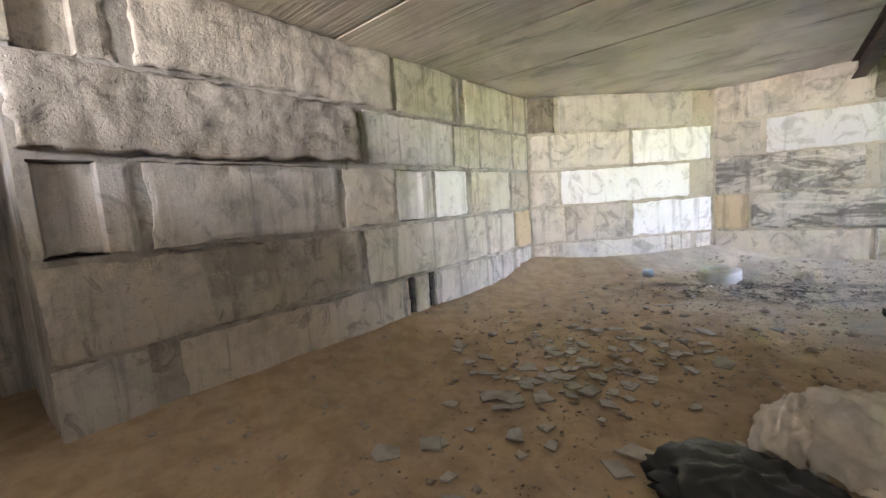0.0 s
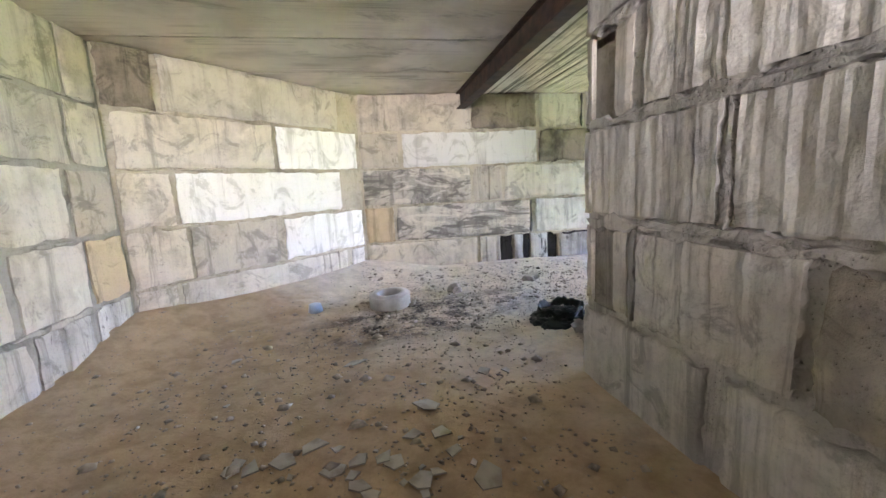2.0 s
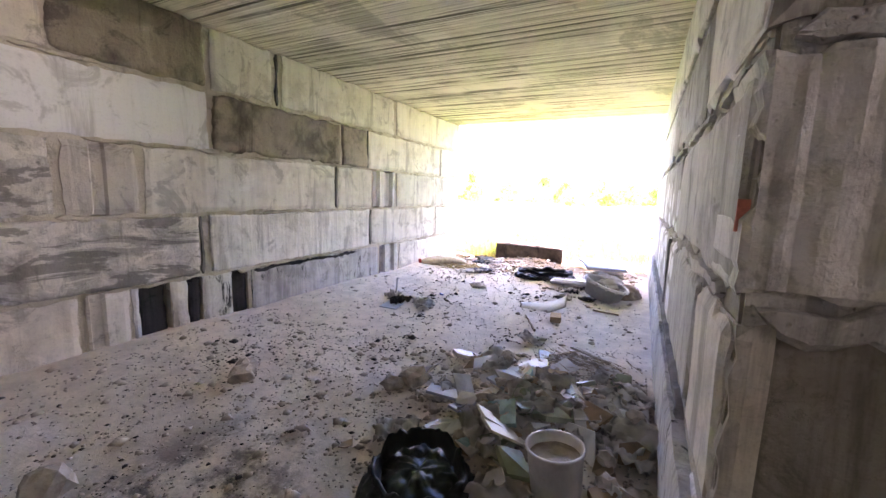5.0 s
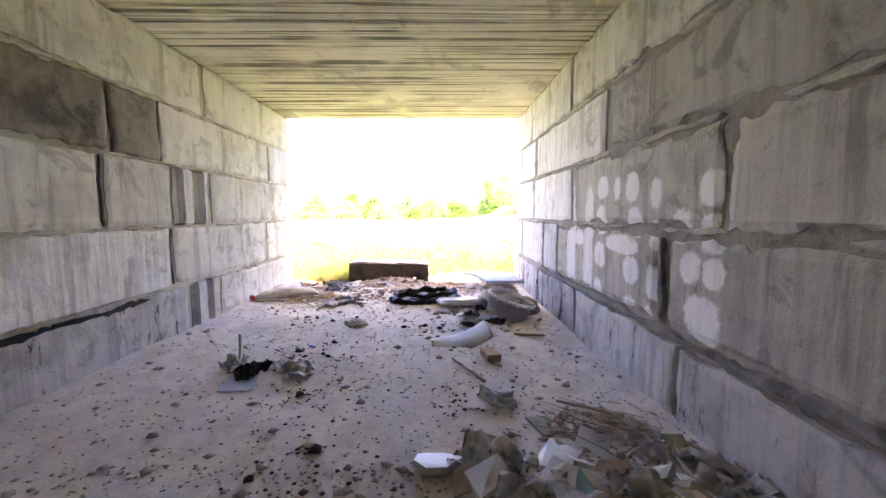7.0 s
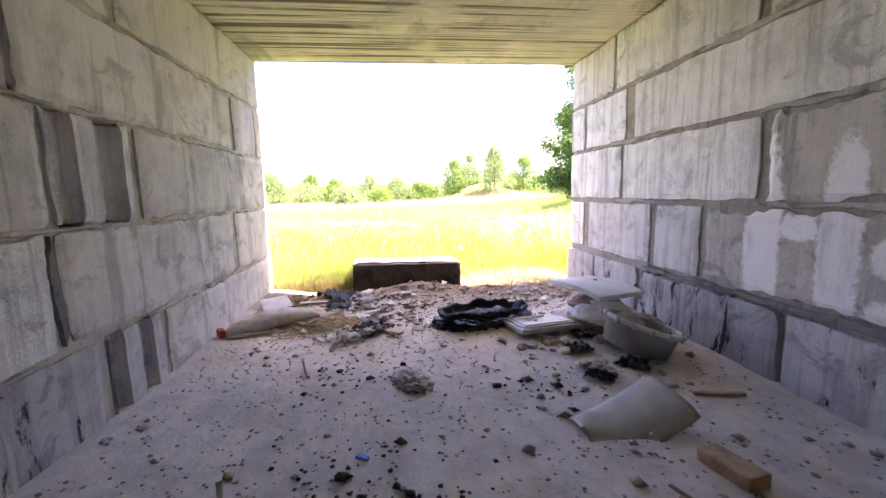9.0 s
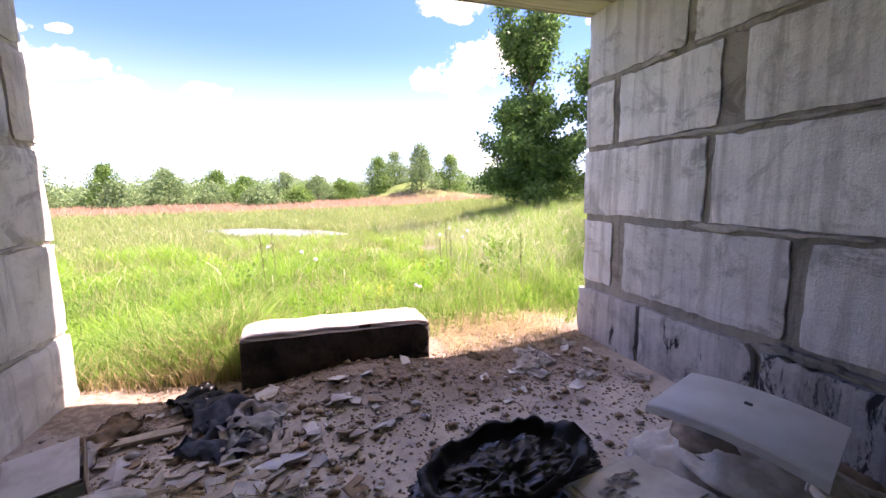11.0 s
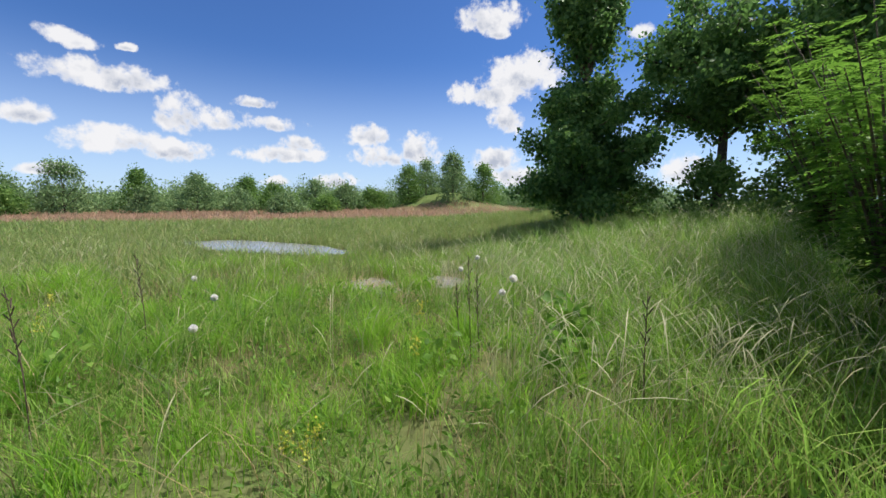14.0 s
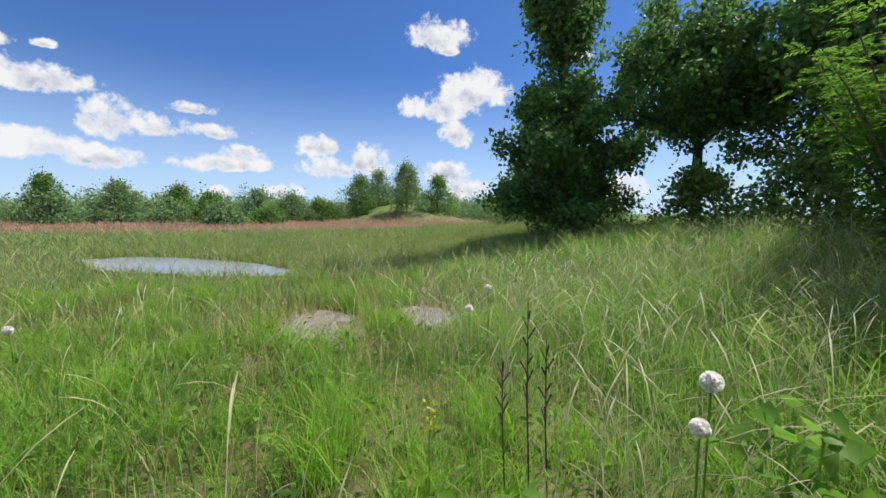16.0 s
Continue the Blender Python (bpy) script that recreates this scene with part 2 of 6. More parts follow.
TARRED = concrete("concrete_tar_smeared", (0.56, 0.555, 0.545), (0.38, 0.375, 0.37), 0.35, soot=0.22)
TARRED_MORE = concrete("concrete_tar_coated", (0.50, 0.50, 0.50), (0.32, 0.32, 0.32), 0.35, soot=0.5)
BRUSHED = concrete("concrete_brushed_white", (0.50, 0.485, 0.445), (0.35, 0.337, 0.305), 0.3, white=0.95)
GREEN = concrete("concrete_algae_tinted", (0.612, 0.594, 0.513), (0.432, 0.419, 0.342), 0.3, moss=0.25)
LIGHT = concrete("concrete_light_grey", (0.78, 0.775, 0.765), (0.60, 0.595, 0.585), 0.4, relief=0.8)
MORTAR = concrete("mortar_grey", (0.52, 0.50, 0.46), (0.35, 0.335, 0.305), 0.05, relief=1.1)
MORTAR_BROWN = concrete("mortar_brown_grey", (0.42, 0.395, 0.345), (0.29, 0.27, 0.235), 0.15, relief=1.1)
MORTAR_TAN = concrete("mortar_tan", (0.575, 0.525, 0.431), (0.413, 0.375, 0.306), 0.05, relief=1.0)
MORTAR_PALE = concrete("mortar_pale_grey", (0.62, 0.61, 0.58), (0.44, 0.43, 0.41), 0.05, pits=1.5, relief=1.3)
MORTAR_DARK = concrete("mortar_dark", (0.22, 0.215, 0.205), (0.12, 0.118, 0.115), 0.05, relief=1.1)
# black of the soot smear, also used as painted shade in wall slots
SOOT_SHADE = concrete("soot_and_shade_black", (0.04, 0.038, 0.04), (0.02, 0.02, 0.02), 0.2)
OUTER = concrete("concrete_weathered_outside", (0.500, 0.488, 0.450), (0.325, 0.312, 0.288), 0.4)


def board_concrete(name, along_x, marks=1.0):
    """Ceiling slab underside with long form-board ridges and dark lines."""
    m, n = material(name)
    pos = n.add("ShaderNodeNewGeometry").outputs["Position"]
    st = n.scaled(pos, 0.22, 13.0, 1.0) if along_x else n.scaled(pos, 13.0, 0.22, 1.0)
    st2 = n.scaled(pos, 0.5, 34.0, 1.0) if along_x else n.scaled(pos, 34.0, 0.5, 1.0)
    l1 = n.noise(st, 1.0, 3, 0.5, 0.05)
    l2 = n.noise(st2, 1.0, 2, 0.5, 0.0)
    big = n.noise(pos, 0.9, 5, 0.6, 0.4)
    grain = n.noise(pos, 48.0, 5, 0.7)
    col = n.mix(n.ramp(big, 0.4, 0.65), (0.66, 0.62, 0.54), (0.48, 0.45, 0.385))
    col = n.mix(n.math("MULTIPLY", n.ramp(n.noise(pos, 0.7, 3), 0.5, 0.7), 0.4), col, (0.50, 0.49, 0.33))
    where = n.math("MULTIPLY", n.ramp(n.noise(pos, 1.1, 3, 0.5), 0.58 - 0.26 * marks, 0.72 - 0.2 * marks), marks)
    col = n.mix(n.math("MULTIPLY", n.math("MULTIPLY", n.ramp(l1, 0.57, 0.595), where), 0.9), col, (0.09, 0.085, 0.07))
    col = n.mix(n.math("MULTIPLY", n.math("MULTIPLY", n.ramp(l2, 0.56, 0.6), where), 0.7), col, (0.2, 0.19, 0.155))
    h = n.math("SUBTRACT", n.math("MULTIPLY", grain, 0.25), n.math("ADD", n.math("MULTIPLY", l1, 1.2), n.math("MULTIPLY", l2, 0.7)))
    stain = n.noise(n.scaled(pos, 0.8, 1.6, 1.0), 1.0, 7, 0.7, 0.6)
    col = n.mix(n.math("MULTIPLY", n.ramp(stain, 0.55, 0.64), 0.55), col, (0.24, 0.23, 0.2))
    finish(n, col, 0.93, h, 0.3 + 0.6 * marks, 0.03, spec=0.15)
    return m


CEIL_ROOM = board_concrete("ceiling_board_marked_room", True, 0.3)
CEIL_TUNNEL = board_concrete("ceiling_board_marked_passage", False)


def plain(name, color, rough=0.6, vary=0.25, scale=9.0, bump=0.2, dist=0.004, metallic=0.0, dirt=0.0, dirt_color=(0.16, 0.13, 0.1), spec=0.4, soft=0.0):
    """A plain material with two scales of variation, dirt and a fine relief."""
    m, n = material(name)
    pos = n.add("ShaderNodeTexCoord").outputs["Object"]
    rnd = n.add("ShaderNodeObjectInfo").outputs["Random"]
    a = n.noise(pos, scale, 5, 0.6, 0.3)
    g = n.noise(pos, scale * 9, 4, 0.65)
    col = n.mix(n.ramp(a, 0.35, 0.7), tuple(c * (1 + vary * 0.4) for c in color), tuple(c * (1 - vary) for c in color))
    k = n.math("ADD", 0.85, n.math("MULTIPLY", rnd, 0.3))
    col = n.mix(1.0, col, n.add("ShaderNodeCombineXYZ", {0: k, 1: k, 2: k}).outputs[0], "MULTIPLY")
    if dirt:
        col = n.mix(n.math("MULTIPLY", n.ramp(n.noise(pos, scale * 0.6, 6, 0.7), 0.45, 0.65), dirt), col, dirt_color)
    extra = {"Subsurface Weight": soft} if soft else {}
    finish(n, col, rough, n.math("ADD", a, n.math("MULTIPLY", g, 0.4)), bump, dist, metallic, spec, **extra)
    return m


STEEL = plain("rusty_dark_steel", (0.055, 0.035, 0.026), 0.75, 0.5, 6, 0.4, dirt=0.4, dirt_color=(0.13, 0.06, 0.03))
ENAMEL = plain("white_enamel", (0.72, 0.74, 0.76), 0.35, 0.08, 4, 0.05, dirt=0.25, dirt_color=(0.42, 0.38, 0.33))
PLASTIC_W = plain("dirty_white_plastic", (0.62, 0.61, 0.59), 0.5, 0.15, 5, 0.1, dirt=0.6, dirt_color=(0.36, 0.33, 0.29))
PLASTIC_B = plain("bluish_white_plastic", (0.55, 0.66, 0.78), 0.4, 0.1, 5, 0.05, dirt=0.2)
CREAM = plain("cream_plastic", (0.66, 0.63, 0.53), 0.45, 0.12, 5, 0.1, dirt=0.4, dirt_color=(0.35, 0.3, 0.22))
BAG = plain("black_bag_film", (0.014, 0.018, 0.02), 0.38, 0.4, 5, 0.5, 0.01, spec=0.6)
BAG_G = plain("dark_green_bag_film", (0.016, 0.03, 0.023), 0.42, 0.4, 5, 0.5, 0.01, spec=0.4)
CLOTH = plain("off_white_cloth", (0.76, 0.72, 0.64), 0.95, 0.12, 12, 0.5, 0.01, dirt=0.2, dirt_color=(0.35, 0.28, 0.2))
SACK = plain("woven_white_sack", (0.60, 0.57, 0.51), 0.8, 0.15, 14, 0.5, 0.008, dirt=0.45, dirt_color=(0.33, 0.26, 0.19))
SACK_BR = plain("brown_sack", (0.30, 0.24, 0.18), 0.9, 0.3, 10, 0.6, 0.01, dirt=0.5)
TUB = plain("grey_white_tub_plastic", (0.46, 0.455, 0.45), 0.5, 0.2, 5, 0.15, dirt=0.5, dirt_color=(0.2, 0.18, 0.16))
TILE = plain("broken_tile", (0.42, 0.41, 0.38), 0.6, 0.15, 8, 0.2, dirt=0.5, dirt_color=(0.24, 0.19, 0.13))
PAPER = plain("paper_scrap", (0.62, 0.60, 0.56), 0.9, 0.15, 7, 0.3, dirt=0.4, dirt_color=(0.36, 0.29, 0.2))
BLUE_GREY = plain("blue_grey_board", (0.38, 0.43, 0.50), 0.7, 0.1, 6, 0.2, dirt=0.3)
CARD = plain("cardboard", (0.34, 0.25, 0.16), 0.9, 0.25, 8, 0.3, dirt=0.4)
WOOD = plain("weathered_wood", (0.33, 0.25, 0.17), 0.85, 0.35, 14, 0.6, dirt=0.4)
WOOD_PALE = plain("pale_wood", (0.50, 0.43, 0.33), 0.85, 0.25, 14, 0.5, dirt=0.3)
STONE = plain("rubble_stone", (0.46, 0.41, 0.35), 0.95, 0.35, 10, 0.8, 0.01)
BRICK = plain("yellowish_brick", (0.40, 0.26, 0.13), 0.9, 0.3, 12, 0.7, 0.008, dirt=0.4)
DARKRAG = plain("dark_rag", (0.06, 0.055, 0.05), 0.95, 0.4, 12, 0.6, 0.01)
BLUERAG = plain("blue_grey_rag", (0.13, 0.15, 0.20), 0.9, 0.4, 10, 0.6, 0.01)
TURQ = plain("turquoise_plastic", (0.28, 0.46, 0.47), 0.5, 0.2, 8, 0.2, dirt=0.3)
GREEN_PL = plain("green_packaging", (0.30, 0.34, 0.24), 0.5, 0.2, 8, 0.2, dirt=0.5)
BLUE = plain("blue_lighter_plastic", (0.12, 0.22, 0.6), 0.4, 0.1)
RED = plain("red_plastic", (0.45, 0.05, 0.04), 0.5, 0.2)
RED_PAINT = plain("red_paint_marks", (0.62, 0.20, 0.16), 0.8, 0.3, 20, 0.3)
INK = plain("dark_print", (0.04, 0.04, 0.05), 0.6, 0.1)
STRAW = plain("straw", (0.48, 0.38, 0.2), 0.9, 0.3)
BARK = plain("bark", (0.12, 0.09, 0.065), 0.95, 0.4, 14, 1.0, 0.02)
# lit and shaded tones of the one fallen block, put into its colours
BLOCK_LIT = plain("mossy_concrete_lit_top", (0.31, 0.265, 0.24), 0.95, 0.25, 4, 0.6, 0.01, dirt=0.35, dirt_color=(0.27, 0.23, 0.2))
BLOCK_SHADED = plain("shaded_black_concrete", (0.075, 0.058, 0.05), 0.95, 0.7, 5, 1.0, 0.02, dirt=0.3, dirt_color=(0.25, 0.2, 0.17))


def foliage(name, c1, c2, c3, patch=0.5, through=0.35, rough=0.55, spec=0.25):
    """Leaves or blades: a colour for each island, broad patches, and light that shines through."""
    m, n = material(name)
    geo = n.add("ShaderNodeNewGeometry")
    rnd = geo.outputs["Random Per Island"]
    area = n.noise(geo.outputs["Position"], patch, 3, 0.6)
    col = n.mix(n.ramp(n.math("ADD", n.math("MULTIPLY", rnd, 0.5), n.math("MULTIPLY", area, 0.6)), 0.25, 0.72), c1, c2)
    col = n.mix(n.ramp(rnd, 0.86, 0.97), col, c3)
    b = n.add("ShaderNodeBsdfPrincipled", {"Base Color": col, "Roughness": rough, "Specular IOR Level": spec})
    t = n.add("ShaderNodeBsdfTranslucent", {"Color": n.mix(0.5, col, tuple(min(1, c * 1.6) for c in c2))})
    mixer = n.add("ShaderNodeMixShader", {0: through, 1: b.outputs[0], 2: t.outputs[0]})
    n.add("ShaderNodeOutputMaterial", {"Surface": mixer.outputs[0]})
    return m


GRASS = foliage("meadow_grass", (0.055, 0.155, 0.022), (0.25, 0.41, 0.075), (0.42, 0.40, 0.18), 0.6, 0.42)
GRASS_VIVID = foliage("vivid_tuft_grass", (0.10, 0.27, 0.02), (0.27, 0.47, 0.05), (0.36, 0.46, 0.12), 1.2, 0.5)
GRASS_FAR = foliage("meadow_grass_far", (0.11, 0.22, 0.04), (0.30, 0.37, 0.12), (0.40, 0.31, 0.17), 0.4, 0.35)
GRASS_RED = foliage("reddish_meadow", (0.40, 0.27, 0.18), (0.48, 0.31, 0.21), (0.24, 0.26, 0.12), 0.07, 0.3)
GRASS_DRY = foliage("dry_grass", (0.34, 0.27, 0.13), (0.42, 0.34, 0.18), (0.2, 0.16, 0.08), 0.8, 0.25)
SEED = foliage("seed_heads", (0.37, 0.38, 0.21), (0.47, 0.45, 0.29), (0.3, 0.34, 0.17), 0.8, 0.3)
LEAF_DARK = foliage("dark_tree_leaves", (0.045, 0.11, 0.03), (0.12, 0.235, 0.06), (0.22, 0.35, 0.085), 0.9, 0.42)
LEAF_MID = foliage("tree_leaves", (0.07, 0.15, 0.03), (0.15, 0.26, 0.06), (0.22, 0.33, 0.09), 0.6, 0.42)
LEAF_ASH = foliage("shrub_leaves", (0.07, 0.165, 0.022), (0.15, 0.295, 0.04), (0.24, 0.37, 0.07), 0.9, 0.45)
# paler, bluer greens: the haze of distance put into the leaf colour
LEAF_HAZED = foliage("far_woods_hazed_leaves", (0.10, 0.175, 0.075), (0.20, 0.30, 0.12), (0.27, 0.36, 0.16), 0.12, 0.35)
YELLOW = foliage("yellow_flowers", (0.50, 0.48, 0.05), (0.55, 0.54, 0.08), (0.45, 0.5, 0.12), 1.0, 0.3)
FLUFF = foliage("dandelion_fluff", (0.8, 0.78, 0.74), (0.85, 0.83, 0.8), (0.7, 0.67, 0.62), 2.0, 0.6)


def ground_material():
    m, n = material("ground_sand_ash_soil")
    pos = n.add("ShaderNodeNewGeometry").outputs["Position"]
    xyz = n.add("ShaderNodeSeparateXYZ", {0: pos})
    x, y = xyz.outputs[0], xyz.outputs[1]
    big = n.noise(pos, 0.9, 5, 0.6, 0.4)
    mid = n.noise(pos, 5.0, 6, 0.65, 0.3)
    grain = n.noise(pos, 60.0, 5, 0.7)
    clod = n.noise(pos, 19.0, 5, 0.7)
    sand = n.mix(n.ramp(mid, 0.35, 0.7), (0.52, 0.40, 0.275), (0.38, 0.285, 0.19))
    # ash set paler than real to make up for weak light in the passage
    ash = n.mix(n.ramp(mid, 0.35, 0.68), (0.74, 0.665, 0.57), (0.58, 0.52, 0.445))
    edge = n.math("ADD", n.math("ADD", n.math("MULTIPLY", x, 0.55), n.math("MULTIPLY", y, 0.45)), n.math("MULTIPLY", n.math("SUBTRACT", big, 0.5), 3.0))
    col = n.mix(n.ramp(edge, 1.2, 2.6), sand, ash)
    dx, dy = n.math("SUBTRACT", x, -0.3), n.math("SUBTRACT", n.math("SUBTRACT", y, 5.55), n.math("MULTIPLY", x, 0.25))
    rr = n.math("ADD", n.math("MULTIPLY", n.math("MULTIPLY", dx, dx), 0.35), n.math("MULTIPLY", n.math("MULTIPLY", dy, dy), 1.6))
    char = n.math("MULTIPLY", n.ramp(rr, 0.1, 1.1, 1.0, 0.0), n.ramp(n.noise(pos, 3.2, 6, 0.75), 0.42, 0.6))
    col = n.mix(char, col, (0.07, 0.066, 0.068))
    soil = n.mix(n.ramp(clod, 0.4, 0.65), (0.20, 0.155, 0.12), (0.36, 0.29, 0.23))
    col = n.mix(n.ramp(n.math("ADD", x, n.math("MULTIPLY", n.math("SUBTRACT", big, 0.5), 2.2)), 6.5, 7.5), col, soil)
    turf = n.mix(n.ramp(mid, 0.35, 0.65), (0.06, 0.075, 0.022), (0.13, 0.12, 0.05))
    turf = n.mix(n.ramp(n.noise(pos, 0.12, 3), 0.45, 0.6), turf, (0.12, 0.15, 0.05))
    col = n.mix(n.ramp(n.math("ADD", x, n.math("MULTIPLY", n.math("SUBTRACT", mid, 0.5), 1.6)), 8.1, 8.9), col, turf)
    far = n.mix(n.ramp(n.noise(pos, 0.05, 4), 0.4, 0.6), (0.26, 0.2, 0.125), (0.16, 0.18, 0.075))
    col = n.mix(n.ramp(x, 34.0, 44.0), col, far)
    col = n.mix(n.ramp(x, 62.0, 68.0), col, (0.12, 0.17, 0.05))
    col = n.mix(n.math("MULTIPLY", n.ramp(grain, 0.45, 0.8), 0.12), col, (0.2, 0.165, 0.13))
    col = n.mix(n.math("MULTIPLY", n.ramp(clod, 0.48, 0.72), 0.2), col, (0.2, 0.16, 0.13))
    h = n.math("ADD", n.math("MULTIPLY", clod, 0.8), n.math("MULTIPLY", grain, 0.35))
    finish(n, col, 0.97, h, 0.55, 0.022, spec=0.1)
    return m


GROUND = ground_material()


def gravel_material():
    m, n = material("grey_gravel")
    pos = n.add("ShaderNodeNewGeometry").outputs["Position"]
    v = n.add("ShaderNodeTexVoronoi", {"Vector": pos, "Scale": 26.0})
    col = n.mix(v.outputs["Color"], (0.13, 0.128, 0.128), (0.34, 0.33, 0.325))
    col = n.mix(n.ramp(n.noise(pos, 2.0, 5), 0.5, 0.65), col, (0.2, 0.13, 0.09))
    finish(n, col, 0.9, v.outputs["Distance"], 0.8, 0.03)
    return m


GRAVEL = gravel_material()


def water_material():
    m, n = material("shallow_water")
    pos = n.add("ShaderNodeNewGeometry").outputs["Position"]
    finish(n, n.mix(n.noise(pos, 0.8, 4), (0.16, 0.17, 0.18), (0.24, 0.25, 0.26)), 0.18, n.noise(pos, 5.0, 3), 0.15, 0.02, spec=0.6)
    return m


WATER = water_material()


# ---- mesh helpers ----
def np_mesh(name, verts, faces, mat, smooth=False):
    """A mesh from arrays: verts (n, 3), faces (m, k)."""
    verts, faces = np.asarray(verts, np.float32), np.asarray(faces, np.int32)
    me = bpy.data.meshes.new(name)
    me.vertices.add(len(verts))
    me.vertices.foreach_set("co", verts.ravel())
    k = faces.shape[1]
    me.loops.add(faces.size)
    me.loops.foreach_set("vertex_index", faces.ravel())
    me.polygons.add(len(faces))
    me.polygons.foreach_set("loop_start", np.arange(0, faces.size, k, dtype=np.int32))
    if smooth:
        me.polygons.foreach_set("use_smooth", np.ones(len(faces), bool))
    me.update(calc_edges=True)
    me.materials.append(mat)
    return me


def part(name, bm, mat, parent=None, label="", smooth=False, at=None):
    """Links a bmesh as one mesh object under a thing or a part."""
    me = bpy.data.meshes.new(name)
    bm.normal_update()
    bm.to_mesh(me)
    bm.free()
    me.materials.append(mat)
    if smooth:
        me.shade_smooth()
    ob = new(name, me)
    if at is not None:
        ob.matrix_world = at
    if parent is not None:
        ob.parent = parent
    return tagged(ob, label)


def n1(x, y, z=0.0, s=1.0):
    return noise.noise(Vector((x * s, y * s, z * s)))


def box(bm, x0, y0, z0, x1, y1, z1, bevel=0.0, m=None):
    r = bmesh.ops.create_cube(bm, size=1, matrix=Matrix.Translation(((x0 + x1) / 2, (y0 + y1) / 2, (z0 + z1) / 2)) @ Matrix.Diagonal((x1 - x0, y1 - y0, z1 - z0, 1)))
    vs = r["verts"]
    if bevel:
        es = list({e for v in vs for e in v.link_edges})
        out = bmesh.ops.bevel(bm, geom=es, offset=bevel, segments=2, affect="EDGES", profile=0.6)
        vs = list({v for f in out["faces"] for v in f.verts} | {v for v in vs if v.is_valid})
    if m is not None:
        bmesh.ops.transform(bm, matrix=m, verts=vs)
    return vs


def lathe(bm, profile, seg=40, m=None, wob=0.0, seed=0.0):
    """Turns (radius, height) pairs round z."""
    rings = []
    for i, (r, z) in enumerate(profile):
        ring = []
        for k in range(seg):
            a = 2 * math.pi * k / seg
            rr = r + wob * n1(math.cos(a) * 2 + seed, math.sin(a) * 2, z * 6 + seed)
            v = Vector((rr * math.cos(a), rr * math.sin(a), z + wob * 0.6 * n1(math.cos(a) * 2, math.sin(a) * 2 + seed, i)))
            ring.append(bm.verts.new(m @ v if m is not None else v))
        rings.append(ring)
    for a, b in zip(rings, rings[1:]):
        for k in range(seg):
            bm.faces.new((a[k], a[(k + 1) % seg], b[(k + 1) % seg], b[k]))
    return rings


def tube(bm, pts, radii, seg=7):
    """A tapered limb through points."""
    rings = []
    for i, p in enumerate(pts):
        d = (pts[min(i + 1, len(pts) - 1)] - pts[max(i - 1, 0)]).normalized()
        a = d.orthogonal().normalized()
        b = d.cross(a)
        rings.append([bm.verts.new(p + radii[i] * (math.cos(2 * math.pi * k / seg) * a + math.sin(2 * math.pi * k / seg) * b)) for k in range(seg)])
    for r0, r1 in zip(rings, rings[1:]):
        best = min(range(seg), key=lambda s: (r1[s].co - r0[0].co).length)
        for k in range(seg):
            bm.faces.new((r0[k], r0[(k + 1) % seg], r1[(k + 1 + best) % seg], r1[(k + best) % seg]))
    bm.faces.new(rings[0][::-1])
    bm.faces.new(rings[-1])


# ---- ground height ----
def ground_z(x, y):
    z = -0.06 + 0.035 * n1(x, y, 0, 0.55) + 0.02 * n1(x, y, 3, 1.9) + 0.008 * n1(x, y, 7, 6.0)
    if x < 8.6:
        d = abs((x + 3.3) - (y - 5.55)) / 1.414
        if x < 0.8 and y > 4.0:
            z += 0.2 * math.exp(-(d / 0.55) ** 2)
        if y > 4:
            z += 0.06 * math.exp(-((y - 7.85) / 0.4) ** 2)
        z += 0.08 * math.exp(-((x + 3.3) / 0.5) ** 2) * (1 if x < -1 else 0)
        z += 0.15 * math.exp(-((x - 7.45) / 0.4) ** 2 - ((y - 6.0) / 0.6) ** 2)
        z += 0.07 * math.exp(-((x - 1.9) / 0.7) ** 2 - ((y - 4.5) / 0.5) ** 2)
    if x > 7.5:
        f = min(1.0, (x - 7.5) / 2.0)
        z -= 0.07 * f
        berm = min(1.0, max(0.0, (2.2 - y) / 6.0))
        z += f * 0.7 * berm * berm * (3 - 2 * berm) * math.exp(-max(0.0, (x - 24) / 10) ** 2)
        if x > 20:
            z += 0.5 * min(1.0, (x - 20) / 30) * n1(x, y, 0, 0.03)
        z += 3.2 * math.exp(-((x - 72) / 7) ** 2 - ((y + 10) / 7.5) ** 2)
        if x > 90:
            z += min(2.0, (x - 90) * 0.02)
    return z


def lines(lo, hi, step, far_lo, far_hi):
    mid = list(np.arange(lo, hi, step))
    up, s = [hi], step
    while up[-1] < far_hi:
        s *= 1.16
        up.append(up[-1] + s)
    down, s = [lo], step
    while down[-1] > far_lo:
        s *= 1.3
        down.append(down[-1] - s)
    return down[:0:-1] + mid + up


gx, gy = lines(-3.6, 12.0, 0.11, -1800, 1800), lines(-0.5, 8.2, 0.11, -1800, 1800)
gv = [(x, y, ground_z(x, y)) for x in gx for y in gy]
ny = len(gy)
gi = np.arange((len(gx) - 1) * ny).reshape(len(gx) - 1, ny)[:, :-1].ravel()
gf = np.stack([gi, gi + ny, gi + ny + 1, gi + 1], 1)
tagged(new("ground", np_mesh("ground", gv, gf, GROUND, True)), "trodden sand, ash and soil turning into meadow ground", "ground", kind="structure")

# ---- walls of large cast blocks ----
CEIL = 2.86
Z = [-0.3, 0.46, 1.07, 1.68, 2.26, CEIL]
PIECES = []
CORES = []


